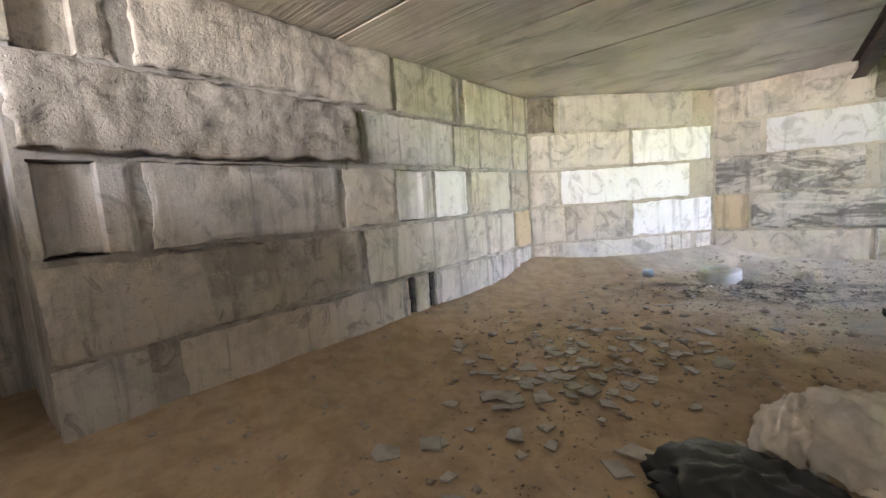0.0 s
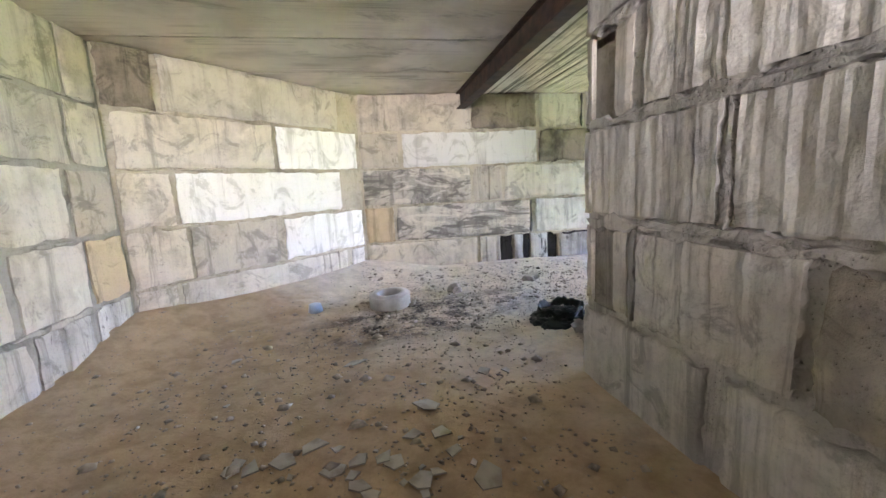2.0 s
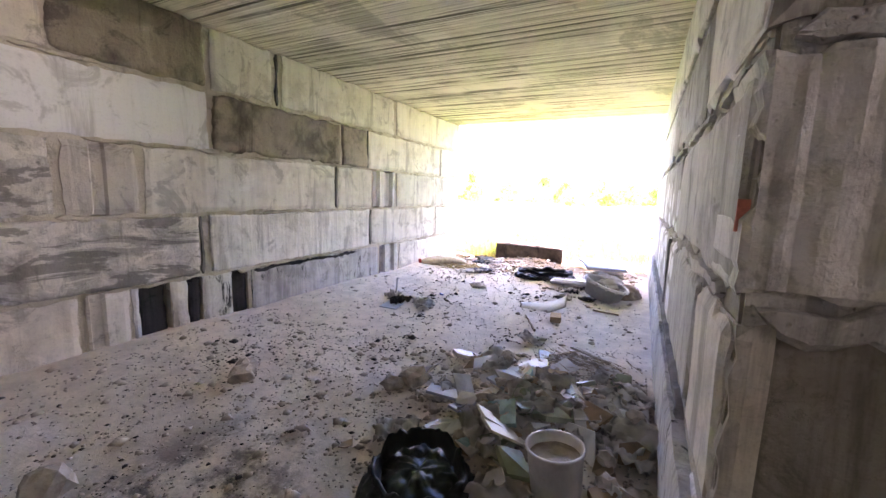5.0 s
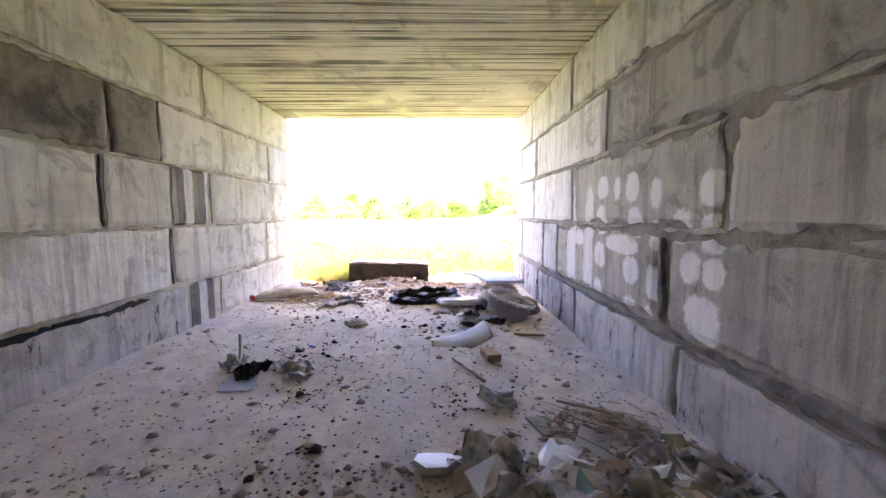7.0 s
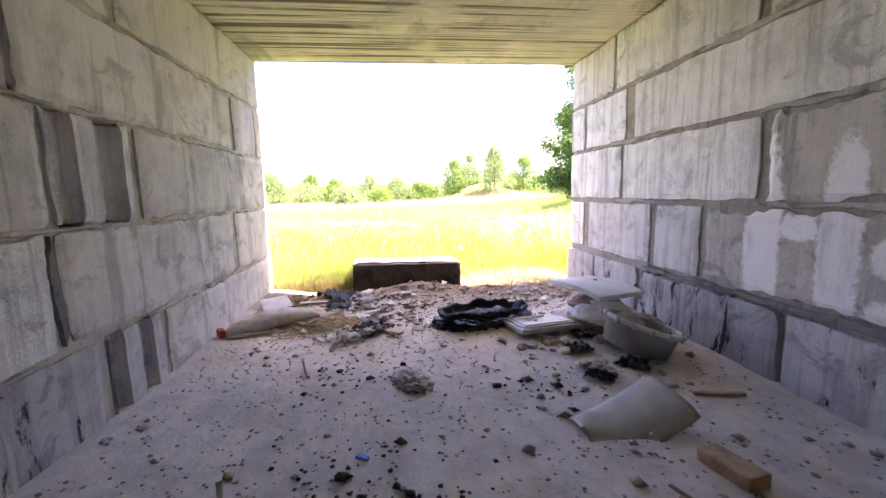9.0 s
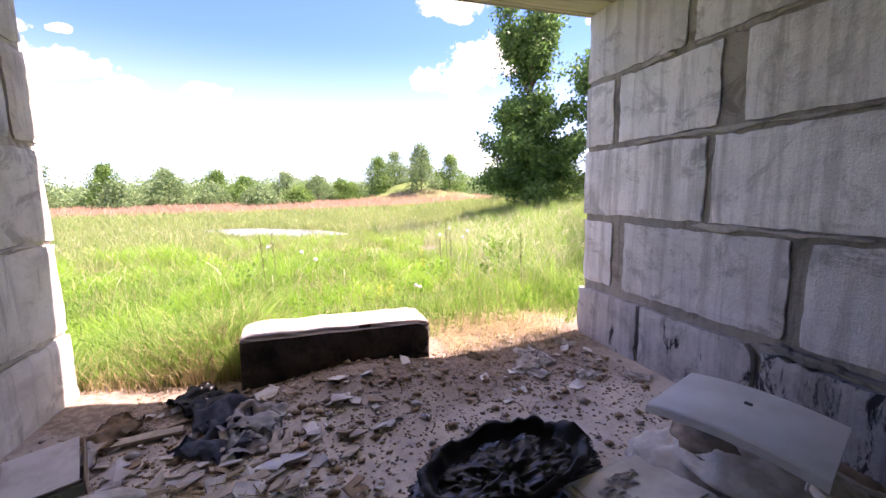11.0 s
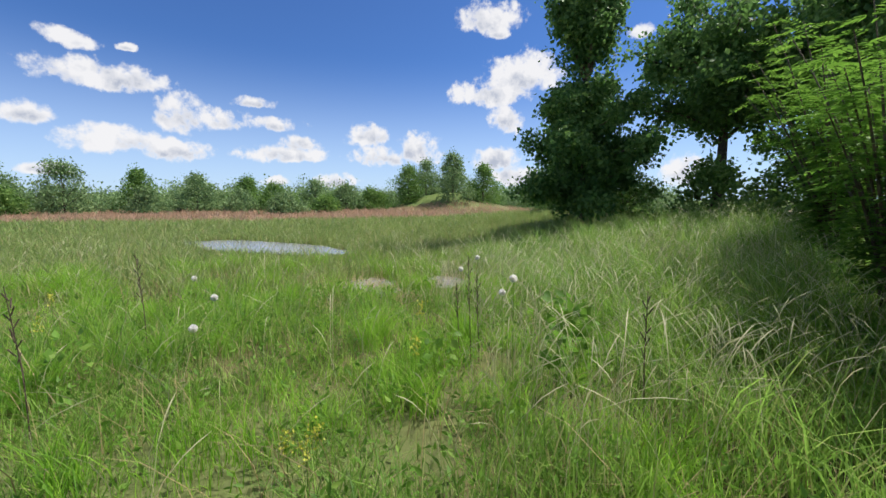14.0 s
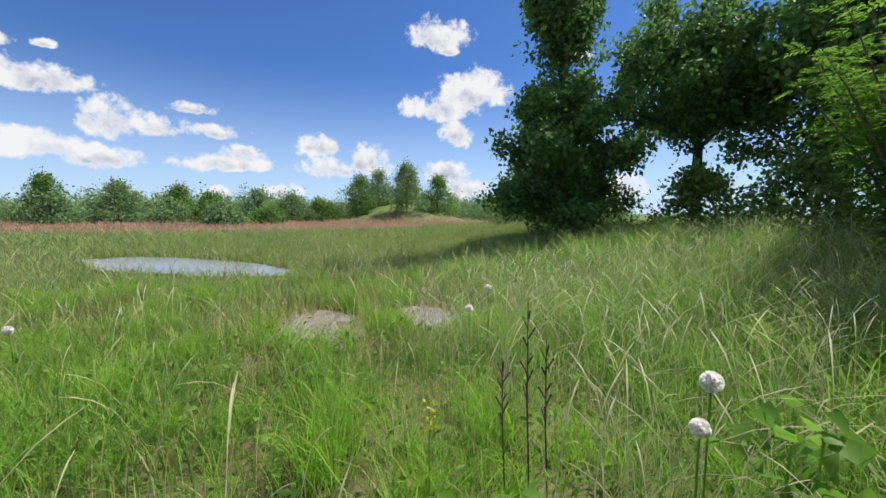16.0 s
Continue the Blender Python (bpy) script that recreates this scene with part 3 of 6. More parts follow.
def wall(name, ox, oy, ux, uy, length, label, mortar=MORTAR, thick=0.4, u0=0.0, back=None):
    """The mortar core of a wall; u runs from the origin along (ux, uy), the room is to the left of u or right of it by `thick`'s sign."""
    nx, ny_ = -uy, ux
    if thick < 0:
        nx, ny_ = -nx, -ny_
    ob = new(name, bpy.data.meshes.new(name))
    ob.data.materials.append(mortar)
    tagged(ob, label, "wall", kind="structure")
    CORES.append((ob, ox, oy, ux, uy, nx, ny_, length, abs(thick), u0))
    return ob, (ox, oy, ux, uy, nx, ny_)


def build_core(ob, ox, oy, ux, uy, nx, ny_, length, t, u0):
    """The mortar behind the blocks, set back where a block is hollow or sunk."""
    hollow = []
    for piece in PIECES:
        if piece[0][0] is not ob:
            continue
        p0, p1, z0, z1, proud, grooves = piece[1], piece[2], piece[3], piece[4], piece[7], piece[8]
        hollow += [(a, b, z0, z1) for a, b, deep in grooves]
        if proud < -0.015:
            hollow.append((p0, p1, z0, z1))
    us, zs = set(np.linspace(u0, length, max(2, int((length - u0) / 0.15)) + 1)), set(np.linspace(-0.3, CEIL - 0.02, 25))
    for a, b, z0, z1 in hollow:
        us |= {q for q in (a - 0.013, a - 0.01, b + 0.01, b + 0.013) if u0 < q < length}
        zs |= {q for q in (z0 - 0.006, z0 - 0.002, z1 + 0.002, z1 + 0.006) if -0.3 < q < CEIL - 0.02}
    us, zs = sorted(us), sorted(zs)
    bm = bmesh.new()
    cols = []
    for u in us:
        col = []
        for z in zs:
            d = -0.021 + 0.004 * n1(u * 3, z * 3, ox + oy) + 0.003 * n1(u * 11, z * 11, ox)
            if any(a - 0.0105 <= u <= b + 0.0105 and z0 - 0.003 <= z <= z1 + 0.003 for a, b, z0, z1 in hollow):
                d = -0.2
            col.append(bm.verts.new((ox + ux * u + nx * d, oy + uy * u + ny_ * d, z)))
        cols.append(col)
    for a, b in zip(cols, cols[1:]):
        for j in range(len(zs) - 1):
            bm.faces.new((a[j], b[j], b[j + 1], a[j + 1]))
    back = [bm.verts.new((ox + ux * u - nx * (t - 0.001), oy + uy * u - ny_ * (t - 0.001), z)) for u, z in ((us[0], zs[0]), (us[-1], zs[0]), (us[-1], zs[-1]), (us[0], zs[-1]))]
    bm.faces.new(back)
    for col, k0, k1 in ((cols[0], 0, 3), (cols[-1], 1, 2)):
        bm.faces.new(col + [back[k1], back[k0]])
    bm.faces.new([c[-1] for c in cols] + [back[2], back[3]])
    bm.faces.new([c[0] for c in cols] + [back[1], back[0]])
    bmesh.ops.recalc_face_normals(bm, faces=bm.faces)
    bm.to_mesh(ob.data)
    bm.free()


def block(w, u0, u1, z0, z1, mat, amp=0.006, proud=0.0, grooves=(), chip=0.02, depth=0.37, name="concrete_block", ridge=0.0):
    """One cast block in a wall: a bumpy face with chipped, rounded edges and optional upright grooves (u from, u to, how deep)."""
    PIECES.append((w, u0, u1, z0, z1, mat, amp, proud, grooves, chip, depth, name, ridge))


def build_block(w, u0, u1, z0, z1, mat, amp, proud, grooves, chip, depth, name, ridge):
    ob, (ox, oy, ux, uy, nx, ny_) = w
    step = 0.02 if ridge else 0.035 if amp > 0.012 else 0.055
    us = list(np.linspace(u0, u1, max(3, int((u1 - u0) / step) + 2)))
    for a, b, _ in grooves:
        us = [u for u in us if not (a - 0.03 < u < a + 0.03 or b - 0.03 < u < b + 0.03)]
        us += [a - 0.006, a + 0.012, b - 0.012, b + 0.006]
    us = sorted(us)
    zs = list(np.linspace(z0, z1, max(3, int((z1 - z0) / step) + 2)))
    s = (ox * 1.7 + oy * 0.9 + u0 * 3.1 + z0 * 5.3) % 50
    cu, cz = (u0 + u1) / 2, (z0 + z1) / 2
    bm = bmesh.new()
    rows = []
    for i, u in enumerate(us):
        row = []
        for j, z in enumerate(zs):
            edge = i in (0, len(us) - 1) or j in (0, len(zs) - 1)
            d = proud + 1.3 * max(0.0, amp - 0.006) + amp * (1.2 * n1(u * 2.5, z * 2.5, s) + 0.7 * n1(u * 9, z * 9, s) + (0.3 * n1(u * 19, z * 19, s) if amp > 0.012 else 0.0)) + ridge * (0.55 * n1(u * 9, z * 0.6, s) + 0.75 * n1(u * 27, z * 1.1, s + 5) + 0.35 * n1(u * 24, z * 17, s + 2))
            for a, b, deep in grooves:
                if a < u < b:
                    d -= deep * (1.0 - 0.35 * abs((u - a) / (b - a) * 2 - 1))
            uu, zz = u, z
            if edge:
                d -= 0.005 + chip * 0.2
                pull = chip * max(0.0, 0.45 + 1.3 * n1(u * 4, z * 4, s + 9) + 1.0 * n1(u * 15, z * 15, s + 3))
                if i in (0, len(us) - 1):
                    uu += math.copysign(pull, cu - u)
                if j in (0, len(zs) - 1):
                    zz += math.copysign(pull, cz - z)
            row.append(bm.verts.new((ox + ux * uu + nx * d, oy + uy * uu + ny_ * d, zz)))
        rows.append(row)
    for a, b in zip(rows, rows[1:]):
        for j in range(len(zs) - 1):
            bm.faces.new((a[j], b[j], b[j + 1], a[j + 1]))
    loop = [r[0] for r in rows] + rows[-1][1:] + [r[-1] for r in rows[-2::-1]] + rows[0][-2:0:-1]
    deep = [bm.verts.new((v.co.x - nx * depth, v.co.y - ny_ * depth, v.co.z)) for v in loop]
    for k in range(len(loop)):
        q = (k + 1) % len(loop)
        bm.faces.new((loop[k], loop[q], deep[q], deep[k]))
    bm.faces.new(deep)
    bmesh.ops.recalc_face_normals(bm, faces=bm.faces)
    part(name, bm, mat, ob, smooth=amp > 0.012 and not ridge)


def smear(w, u0, u1, z, mat, width=0.05, proud=0.008, seed=0.0, upright=False):
    """A ragged strip of mortar squeezed out of a joint."""
    ob, (ox, oy, ux, uy, nx, ny_) = w
    n = max(4, int(abs(u1 - u0) / 0.05))
    bm = bmesh.new()
    rows = []
    for i in range(n + 1):
        a = u0 + (u1 - u0) * i / n
        hi = width * (0.45 + 0.9 * n1(a * 5, seed, 1.3) + 0.5 * n1(a * 17, seed, 4))
        lo = width * (0.5 + 1.1 * n1(a * 4, seed, 8.1) + 0.6 * n1(a * 15, seed, 2))
        hi, lo = max(0.004, hi), max(0.004, lo)
        if i in (0, n):
            hi = lo = 0.003
        row = []
        for off, d in ((-lo, -0.02), (-lo * 0.7, proud * 0.7), (0, proud * (1 + n1(a * 13, seed))), (hi * 0.7, proud * 0.7), (hi, -0.02)):
            u, zz = (a, z + off) if not upright else (z + off, a)
            row.append(bm.verts.new((ox + ux * u + nx * d, oy + uy * u + ny_ * d, zz)))
        rows.append(row)
    for p, q in zip(rows, rows[1:]):
        for j in range(4):
            bm.faces.new((p[j], q[j], q[j + 1], p[j + 1]))
    part("mortar_smear", bm, mat, ob)


# passage wall on the far side (y = 7.85), u = x + 1.03
far_wall = wall("wall_north", -1.03, 7.85, 1, 0, 8.92, "wall of large stained concrete blocks with tan mortar joints", MORTAR_TAN, -0.4, -0.4)
F = 1.03
for a, b, mat, kw in ((0.06, 1.88, TAN, {"amp": 0.01}), (1.9, 3.04, ROUGH, {"amp": 0.014, "proud": 0.0}), (3.1, 3.82, PALE, {}), (3.96, 6.3, PALE, {}), (6.36, 8.94, PALE, {})):
    block(far_wall, a, b, Z[4] + 0.015, CEIL - 0.005, mat, **kw)
for a, b, mat, kw in ((0.03, 0.66, TAN, {"proud": -0.002}), (0.71, 3.05, WHITE, {"amp": 0.003}), (3.09, 4.95, ROUGH, {"amp": 0.018, "chip": 0.03}), (4.99, 5.56, ROUGH, {"amp": 0.015, "proud": 0.0}), (5.6, 7.98, PALE, {}), (8.05, 8.7, GREY, {}), (8.72, 8.94, TAN, {})):
    block(far_wall, a, b, Z[3] + 0.01, Z[4] - 0.01, mat, **kw)
for a, b, mat, kw in ((0.04, 1.86, PATTERN, {"amp": 0.012}), (1.9, 2.42, TAN, {"grooves": ((2.08, 2.18, 0.03),)}), (2.45, 4.84, PALE, {}), (4.9, 5.68, PALE, {}), (5.7, 6.34, GREY, {"grooves": ((5.75, 5.89, 0.09), (6.05, 6.26, 0.10))}), (6.4, 8.94, PALE, {})):
    block(far_wall, a, b, Z[2] + 0.012, Z[3] - 0.012, mat, **kw)
for a, b, mat, kw in ((0.05, 0.52, ORANGE, {"amp": 0.015}), (0.55, 2.9, PATTERN, {"amp": 0.014, "proud": 0.0}), (3.02, 5.62, LINED, {"ridge": 0.006}), (5.68, 7.8, PALE, {}), (7.88, 8.94, PALE, {})):
    block(far_wall, a, b, Z[1] + 0.012, Z[2] - 0.012, mat, **kw)
# the sunk black pieces put the shade of open slots into the colour
for a, b, mat, kw in ((0.05, 1.93, TAN, {}), (1.97, 2.28, PALE, {"grooves": ((2.0, 2.1, 0.05),)}), (2.29, 2.35, SOOTED, {}), (2.36, 2.6, SOOT_SHADE, {"proud": -0.04}), (2.61, 2.77, SOOTED, {}), (2.78, 2.9, SOOT_SHADE, {"proud": -0.02}), (2.91, 3.24, SOOTED, {}), (3.25, 3.42, SOOT_SHADE, {"proud": -0.03}), (3.46, 5.85, SOOTED, {}), (5.9, 6.45, GREY, {"grooves": ((5.93, 6.05, 0.09), (6.2, 6.33, 0.09))}), (6.5, 8.94, PALE, {})):
    block(far_wall, a, b, Z[0], Z[1] - 0.012, mat, **kw)

# slanting wall at 45 degrees
R2 = math.sqrt(0.5)
slant_wall = wall("wall_northwest", -3.3, 5.55, R2, R2, 3.4, "slanting wall of whitewashed and tan concrete blocks", MORTAR_TAN, -0.4, -0.15)
for a, b, mat, kw in ((0.0, 0.46, ROUGH, {"amp": 0.012, "proud": 0.0}), (0.52, 2.87, PALE, {})):
    block(slant_wall, a, b, Z[4] + 0.015, CEIL - 0.005, mat, **kw)
for a, b, mat, kw in ((0.04, 1.74, TAN, {"amp": 0.012}), (1.8, 3.2, WHITE, {"amp": 0.003})):
    block(slant_wall, a, b, Z[3] + 0.01, Z[4] - 0.01, mat, **kw)
for a, b, mat, kw in ((0.02, 0.5, TAN, {"amp": 0.012}), (0.54, 2.82, WHITE, {"amp": 0.005})):
    block(slant_wall, a, b, Z[2] + 0.012, Z[3] - 0.03, mat, **kw)
for a, b, mat, kw in ((0.02, 0.58, TAN, {}), (0.61, 1.68, TAN, {"proud": 0.006}), (1.78, 3.22, WHITE, {"amp": 0.004})):
    block(slant_wall, a, b, Z[1] + 0.012, Z[2] - 0.02, mat, **kw)
for a, b, mat, kw in ((0.02, 0.4, TAN, {}), (0.45, 2.36, PALE, {}), (2.37, 2.83, PALE, {"grooves": ((2.45, 2.49, 0.02), (2.62, 2.66, 0.02))}), (2.92, 3.2, GREY, {})):
    block(slant_wall, a, b, Z[0], Z[1] - 0.02, mat, **kw)

# room wall on the west side (x = -3.3), u = y
west_wall = wall("wall_west", -3.3, 0, 0, 1, 5.55, "wall of crusted grey concrete blocks, damp and uneven", MORTAR, -0.4, -0.33)
for a, b, mat, kw in ((-0.33, 0.2, CRUST, {"grooves": ((-0.24, 0.02, 0.09),)}), (0.3, 2.58, CRUST, {"amp": 0.016}), (2.63, 3.64, GREEN, {}), (3.87, 5.1, GREEN, {}), (5.14, 5.5, TAN, {})):
    block(west_wall, a, b, Z[4] + 0.015, CEIL - 0.005, mat, **kw)
for a, b, mat, kw in ((-0.33, 2.03, CRUST, {"amp": 0.022, "proud": 0.05, "chip": 0.035}), (2.14, 3.55, GREY, {"amp": 0.014}), (3.58, 4.14, GREEN, {}), (4.18, 5.03, PALE, {}), (5.07, 5.52, TAN, {})):
    block(west_wall, a, b, Z[3] + 0.02, Z[4] - 0.02, mat, **kw)
for a, b, mat, kw in ((-0.33, 0.2, GREY, {"grooves": ((-0.26, 0.02, 0.1),)}), (0.26, 1.77, GREY, {"amp": 0.012}), (1.83, 2.5, TAN, {"amp": 0.012}), (2.52, 3.12, GREY, {"grooves": ((2.56, 2.92, 0.07),)}), (3.17, 3.8, WHITE, {"amp": 0.006}), (3.93, 4.9, PALE, {}), (4.95, 5.5, TAN, {})):
    block(west_wall, a, b, Z[2] + 0.02, Z[3] - 0.02, mat, **kw)
for a, b, mat, kw in ((-0.33, 1.96, CRUST, {"amp": 0.012, "proud": 0.012}), (2.03, 4.2, PALE, {"amp": 0.01}), (4.27, 4.99, PALE, {}), (5.02, 5.52, ORANGE, {"amp": 0.012})):
    block(west_wall, a, b, Z[1] + 0.01, Z[2] - 0.02, mat, **kw)
# two sunk black strips stand for slot shade, as colour
for a, b, mat, kw in ((-0.33, 0.14, GREY, {}), (0.32, 2.5, TAN, {}), (2.54, 2.6, TAN, {}), (2.605, 2.68, SOOT_SHADE, {"proud": -0.06}), (2.685, 2.93, TAN, {}), (2.935, 3.03, SOOT_SHADE, {"proud": -0.06}), (3.035, 3.1, TAN, {}), (3.14, 4.3, PALE, {}), (4.33, 4.95, SOOTED, {"grooves": ((4.42, 4.6, 0.04),)}), (5.0, 5.52, SOOTED, {"grooves": ((5.1, 5.25, 0.04),)})):
    block(west_wall, a, b, Z[0], Z[1] - 0.02, mat, **kw)

# corner wall between room and passage (x = 0.63), u = 3.78 - y
corner_wall = wall("wall_east", 0.63, 3.78, 0, -1, 7.78, "corner wall of form-lined grey concrete blocks with squeezed mortar", MORTAR_PALE, -0.4, 0.03)
for a, b, mat, kw in ((0.0, 1.3, GREY, {"amp": 0.013, "chip": 0.035}), (1.36, 3.7, GREY, {"amp": 0.013, "chip": 0.035}), (3.75, 6.1, GREY, {"amp": 0.013, "chip": 0.035}), (6.15, 7.78, GREY, {"amp": 0.013, "chip": 0.035})):
    block(corner_wall, a, b, 2.3, CEIL - 0.005, mat, **kw)
for a, b, mat, kw in ((0.0, 0.5, PALE, {"grooves": ((0.09, 0.34, 0.13),), "chip": 0.03}), (0.6, 1.72, LINED, {"ridge": 0.015, "amp": 0.013, "chip": 0.04}), (1.8, 4.1, LINED, {"ridge": 0.015, "amp": 0.013, "chip": 0.04}), (4.15, 6.5, GREY, {"amp": 0.013, "chip": 0.035}), (6.55, 7.78, GREY, {"amp": 0.013, "chip": 0.035})):
    block(corner_wall, a, b, 1.73, 2.27, mat, **kw)
for a, b, mat, kw in ((0.0, 1.13, LINED, {"ridge": 0.012, "amp": 0.012}), (1.19, 3.5, LINED, {"ridge": 0.015, "amp": 0.01}), (3.55, 5.9, GREY, {"amp": 0.013, "chip": 0.035}), (5.95, 7.78, GREY, {"amp": 0.013, "chip": 0.035})):
    block(corner_wall, a, b, 1.12, 1.68, mat, **{"chip": 0.035, **kw})
for a, b, mat, kw in ((0.0, 0.5, PALE, {"grooves": ((0.10, 0.35, 0.13),), "chip": 0.03}), (0.57, 1.52, LINED, {"ridge": 0.016, "amp": 0.013, "chip": 0.04}), (1.56, 3.0, CRUST, {"amp": 0.03, "chip": 0.05}), (3.05, 5.4, GREY, {"amp": 0.013, "chip": 0.035}), (5.45, 7.78, GREY, {"amp": 0.013, "chip": 0.035})):
    block(corner_wall, a, b, 0.5, 1.06, mat, **kw)
for a, b, mat, kw in ((0.0, 1.12, GREY, {"amp": 0.013, "chip": 0.035}), (1.2, 3.55, GREY, {"amp": 0.013, "chip": 0.035}), (3.6, 5.95, GREY, {"amp": 0.013, "chip": 0.035}), (6.0, 7.78, GREY, {"amp": 0.013, "chip": 0.035})):
    block(corner_wall, a, b, Z[0], 0.47, mat, **kw)
for k, (u0, u1, z) in enumerate(((0.05, 2.4, 1.705), (0.05, 1.5, 1.09), (0.3, 3.0, 1.71), (0.6, 2.6, 1.08), (0.1, 2.8, 2.285))):
    smear(corner_wall, u0, u1, z, MORTAR_PALE, 0.07, 0.014, k * 3.7)
for k, (u, z0, z1) in enumerate(((1.16, 1.12, 1.68), (1.76, 1.72, 2.27), (0.54, 0.5, 1.06))):
    smear(corner_wall, z0, z1, u, MORTAR_PALE, 0.05, 0.008, k * 2.9 + 1, True)

# passage wall on the near side (y = 3.78), u = x - 0.63
near_wall = wall("wall_south", 0.63, 3.78, 1, 0, 7.25, "passage wall of grey concrete blocks with brushed whitewash marks", MORTAR_BROWN, 0.4, 0.03)
for a, b, mat in ((0.03, 1.95, GREY), (2.0, 4.4, GREY), (4.45, 6.2, LIGHT), (6.25, 7.27, LIGHT)):
    block(near_wall, a, b, 2.28, CEIL - 0.005, mat, chip=0.014 if mat is LIGHT else 0.045)
for a, b, mat in ((0.03, 1.1, PALE), (1.16, 3.42, BRUSHED), (3.5, 5.83, LIGHT), (5.98, 6.86, LIGHT), (6.92, 7.28, LIGHT)):
    block(near_wall, a, b, 1.71, 2.24, mat, chip=0.014 if mat is LIGHT else 0.045)
for a, b, mat in ((0.03, 2.0, BRUSHED), (2.05, 4.3, BRUSHED), (4.36, 6.0, LIGHT), (6.04, 7.28, LIGHT)):
    block(near_wall, a, b, 1.1, 1.67, mat, chip=0.014 if mat is LIGHT else 0.045)
for a, b, mat in ((0.03, 0.6, PALE), (0.65, 2.5, BRUSHED), (2.62, 4.8, BRUSHED), (4.85, 5.42, LIGHT), (5.5, 6.75, LIGHT), (6.88, 7.26, LIGHT)):
    block(near_wall, a, b, 0.47, 1.05, mat, chip=0.014 if mat is LIGHT else 0.045)
for a, b, mat in ((0.03, 2.3, TARRED), (2.33, 4.05, TARRED), (4.08, 5.6, TARRED_MORE), (5.63, 6.5, TARRED), (6.53, 7.29, TARRED)):
    block(near_wall, a, b, Z[0], 0.40, mat, proud=0.035)
smear(near_wall, 0.7, 5.6, 0.43, MORTAR_DARK, 0.05, 0.014, 5.0)
smear(near_wall, 0.5, 1.03, 2.56, MORTAR_DARK, 0.06, 0.01, 2.0, True)
smear(far_wall, 3.5, 5.3, 0.42, SOOT_SHADE, 0.04, 0.006, 9.0)
# red paint marks near the corner
for k, (u, z0, z1) in enumerate(((0.12, 1.84, 1.97), (0.05, 1.27, 1.35))):
    smear(near_wall, z0, z1, u, RED_PAINT, 0.004, 0.009, k * 2.3 + 4, True)

# ragged mortar squeezed out along the joints
sr = random.Random(17)
for w_, u_end, zs_, mat in ((far_wall, 8.8, Z[1:5], MORTAR_TAN), (slant_wall, 3.1, Z[1:5], MORTAR_TAN), (west_wall, 5.4, Z[1:5], MORTAR), (near_wall, 7.1, (1.08, 1.69, 2.26), MORTAR)):
    for z in zs_:
        u = sr.uniform(0.1, 0.6)
        while u < u_end - 0.3:
            e = min(u_end, u + sr.uniform(0.4, 1.5))
            smear(w_, u, e, z + sr.uniform(-0.006, 0.006), mat, sr.uniform(0.022, 0.045), sr.uniform(0.001, 0.008), sr.uniform(0, 40))
            u = e + sr.uniform(0.1, 0.9)

# dark open joints and damp runs
for w_, u, z0, z1 in ((far_wall, 4.87, 1.1, 1.66), (far_wall, 2.93, 0.48, 1.05), (far_wall, 3.89, 2.28, 2.84), (far_wall, 5.65, 0.5, 1.05), (far_wall, 5.58, 1.7, 2.25), (west_wall, 3.74, 2.28, 2.84), (west_wall, 2.08, 1.72, 2.2), (west_wall, 3.0, 0.0, 0.4)):
    smear(w_, z0, z1, u, MORTAR_DARK, 0.035, 0.002, u * 3 + z0, True)

# plain closing walls behind
# unseen; slot depth and height made up to keep its light off the floor
bm = bmesh.new()
box(bm, -3.7, -6.4, -0.3, -2.9, -4.0, CEIL, 0.01)
box(bm, 0.3, -6.4, -0.3, 1.03, -4.0, CEIL, 0.01)
box(bm, -2.897, -6.4, -0.3, 0.297, -4.0, 2.13, 0.01)
box(bm, -2.897, -6.4, 2.67, 0.297, -4.0, CEIL, 0.01)
tagged(part("wall_back", bm, GREY), "plain grey unseen closing wall with a deep slot added to shape light", "wall", kind="structure")
bm = bmesh.new()
box(bm, -3.7, -4.0, -0.3, -3.3, -1.45, CEIL, 0.01)
box(bm, -5.0, -1.85, -0.3, -3.7, -1.45, CEIL, 0.01)
box(bm, -5.0, -0.33, -0.3, -3.7, 0.07, CEIL, 0.01)
box(bm, -5.4, -1.85, -0.3, -5.0, 0.07, CEIL, 0.01)
tagged(part("wall_side", bm, GREY), "plain grey concrete wall of a dark side passage", "wall", kind="structure")


# ---- ceiling ----
def slabs(name, x0, x1, y0, y1, along_x, width, mat, label):
    bm = bmesh.new()
    a, b = (y0, y1) if along_x else (x0, x1)
    k, s = 0, a
    while s < b - 0.01:
        e = min(b, s + width)
        dz = 0.012 * n1(s * 3, k, 2)
        q = (x0, s + 0.006, x1, e - 0.006) if along_x else (s + 0.006, y0, e - 0.006, y1)
        box(bm, q[0], q[1] + 0.008 * along_x, CEIL + 0.003 + dz, q[2], q[3] - 0.008 * along_x, CEIL + 0.22 + dz, 0.012)
        s, k = e, k + 1
    return tagged(part(name, bm, mat), label, "ceiling", kind="structure")


slabs("ceiling_room", -3.72, 0.72, -6.4, 8.25, True, 1.19, CEIL_ROOM, "board-marked concrete ceiling slabs with dark form lines")
slabs("ceiling_passage", 0.73, 7.95, 3.38, 8.25, False, 1.2, CEIL_TUNNEL, "board-marked concrete ceiling slabs across the passage")
bm = bmesh.new()
box(bm, -5.4, -6.42, CEIL + 0.24, 7.9, 8.27, CEIL + 0.36, 0.02)
box(bm, -5.4, -1.9, CEIL, -3.72, 0.1, CEIL + 0.23, 0.01)
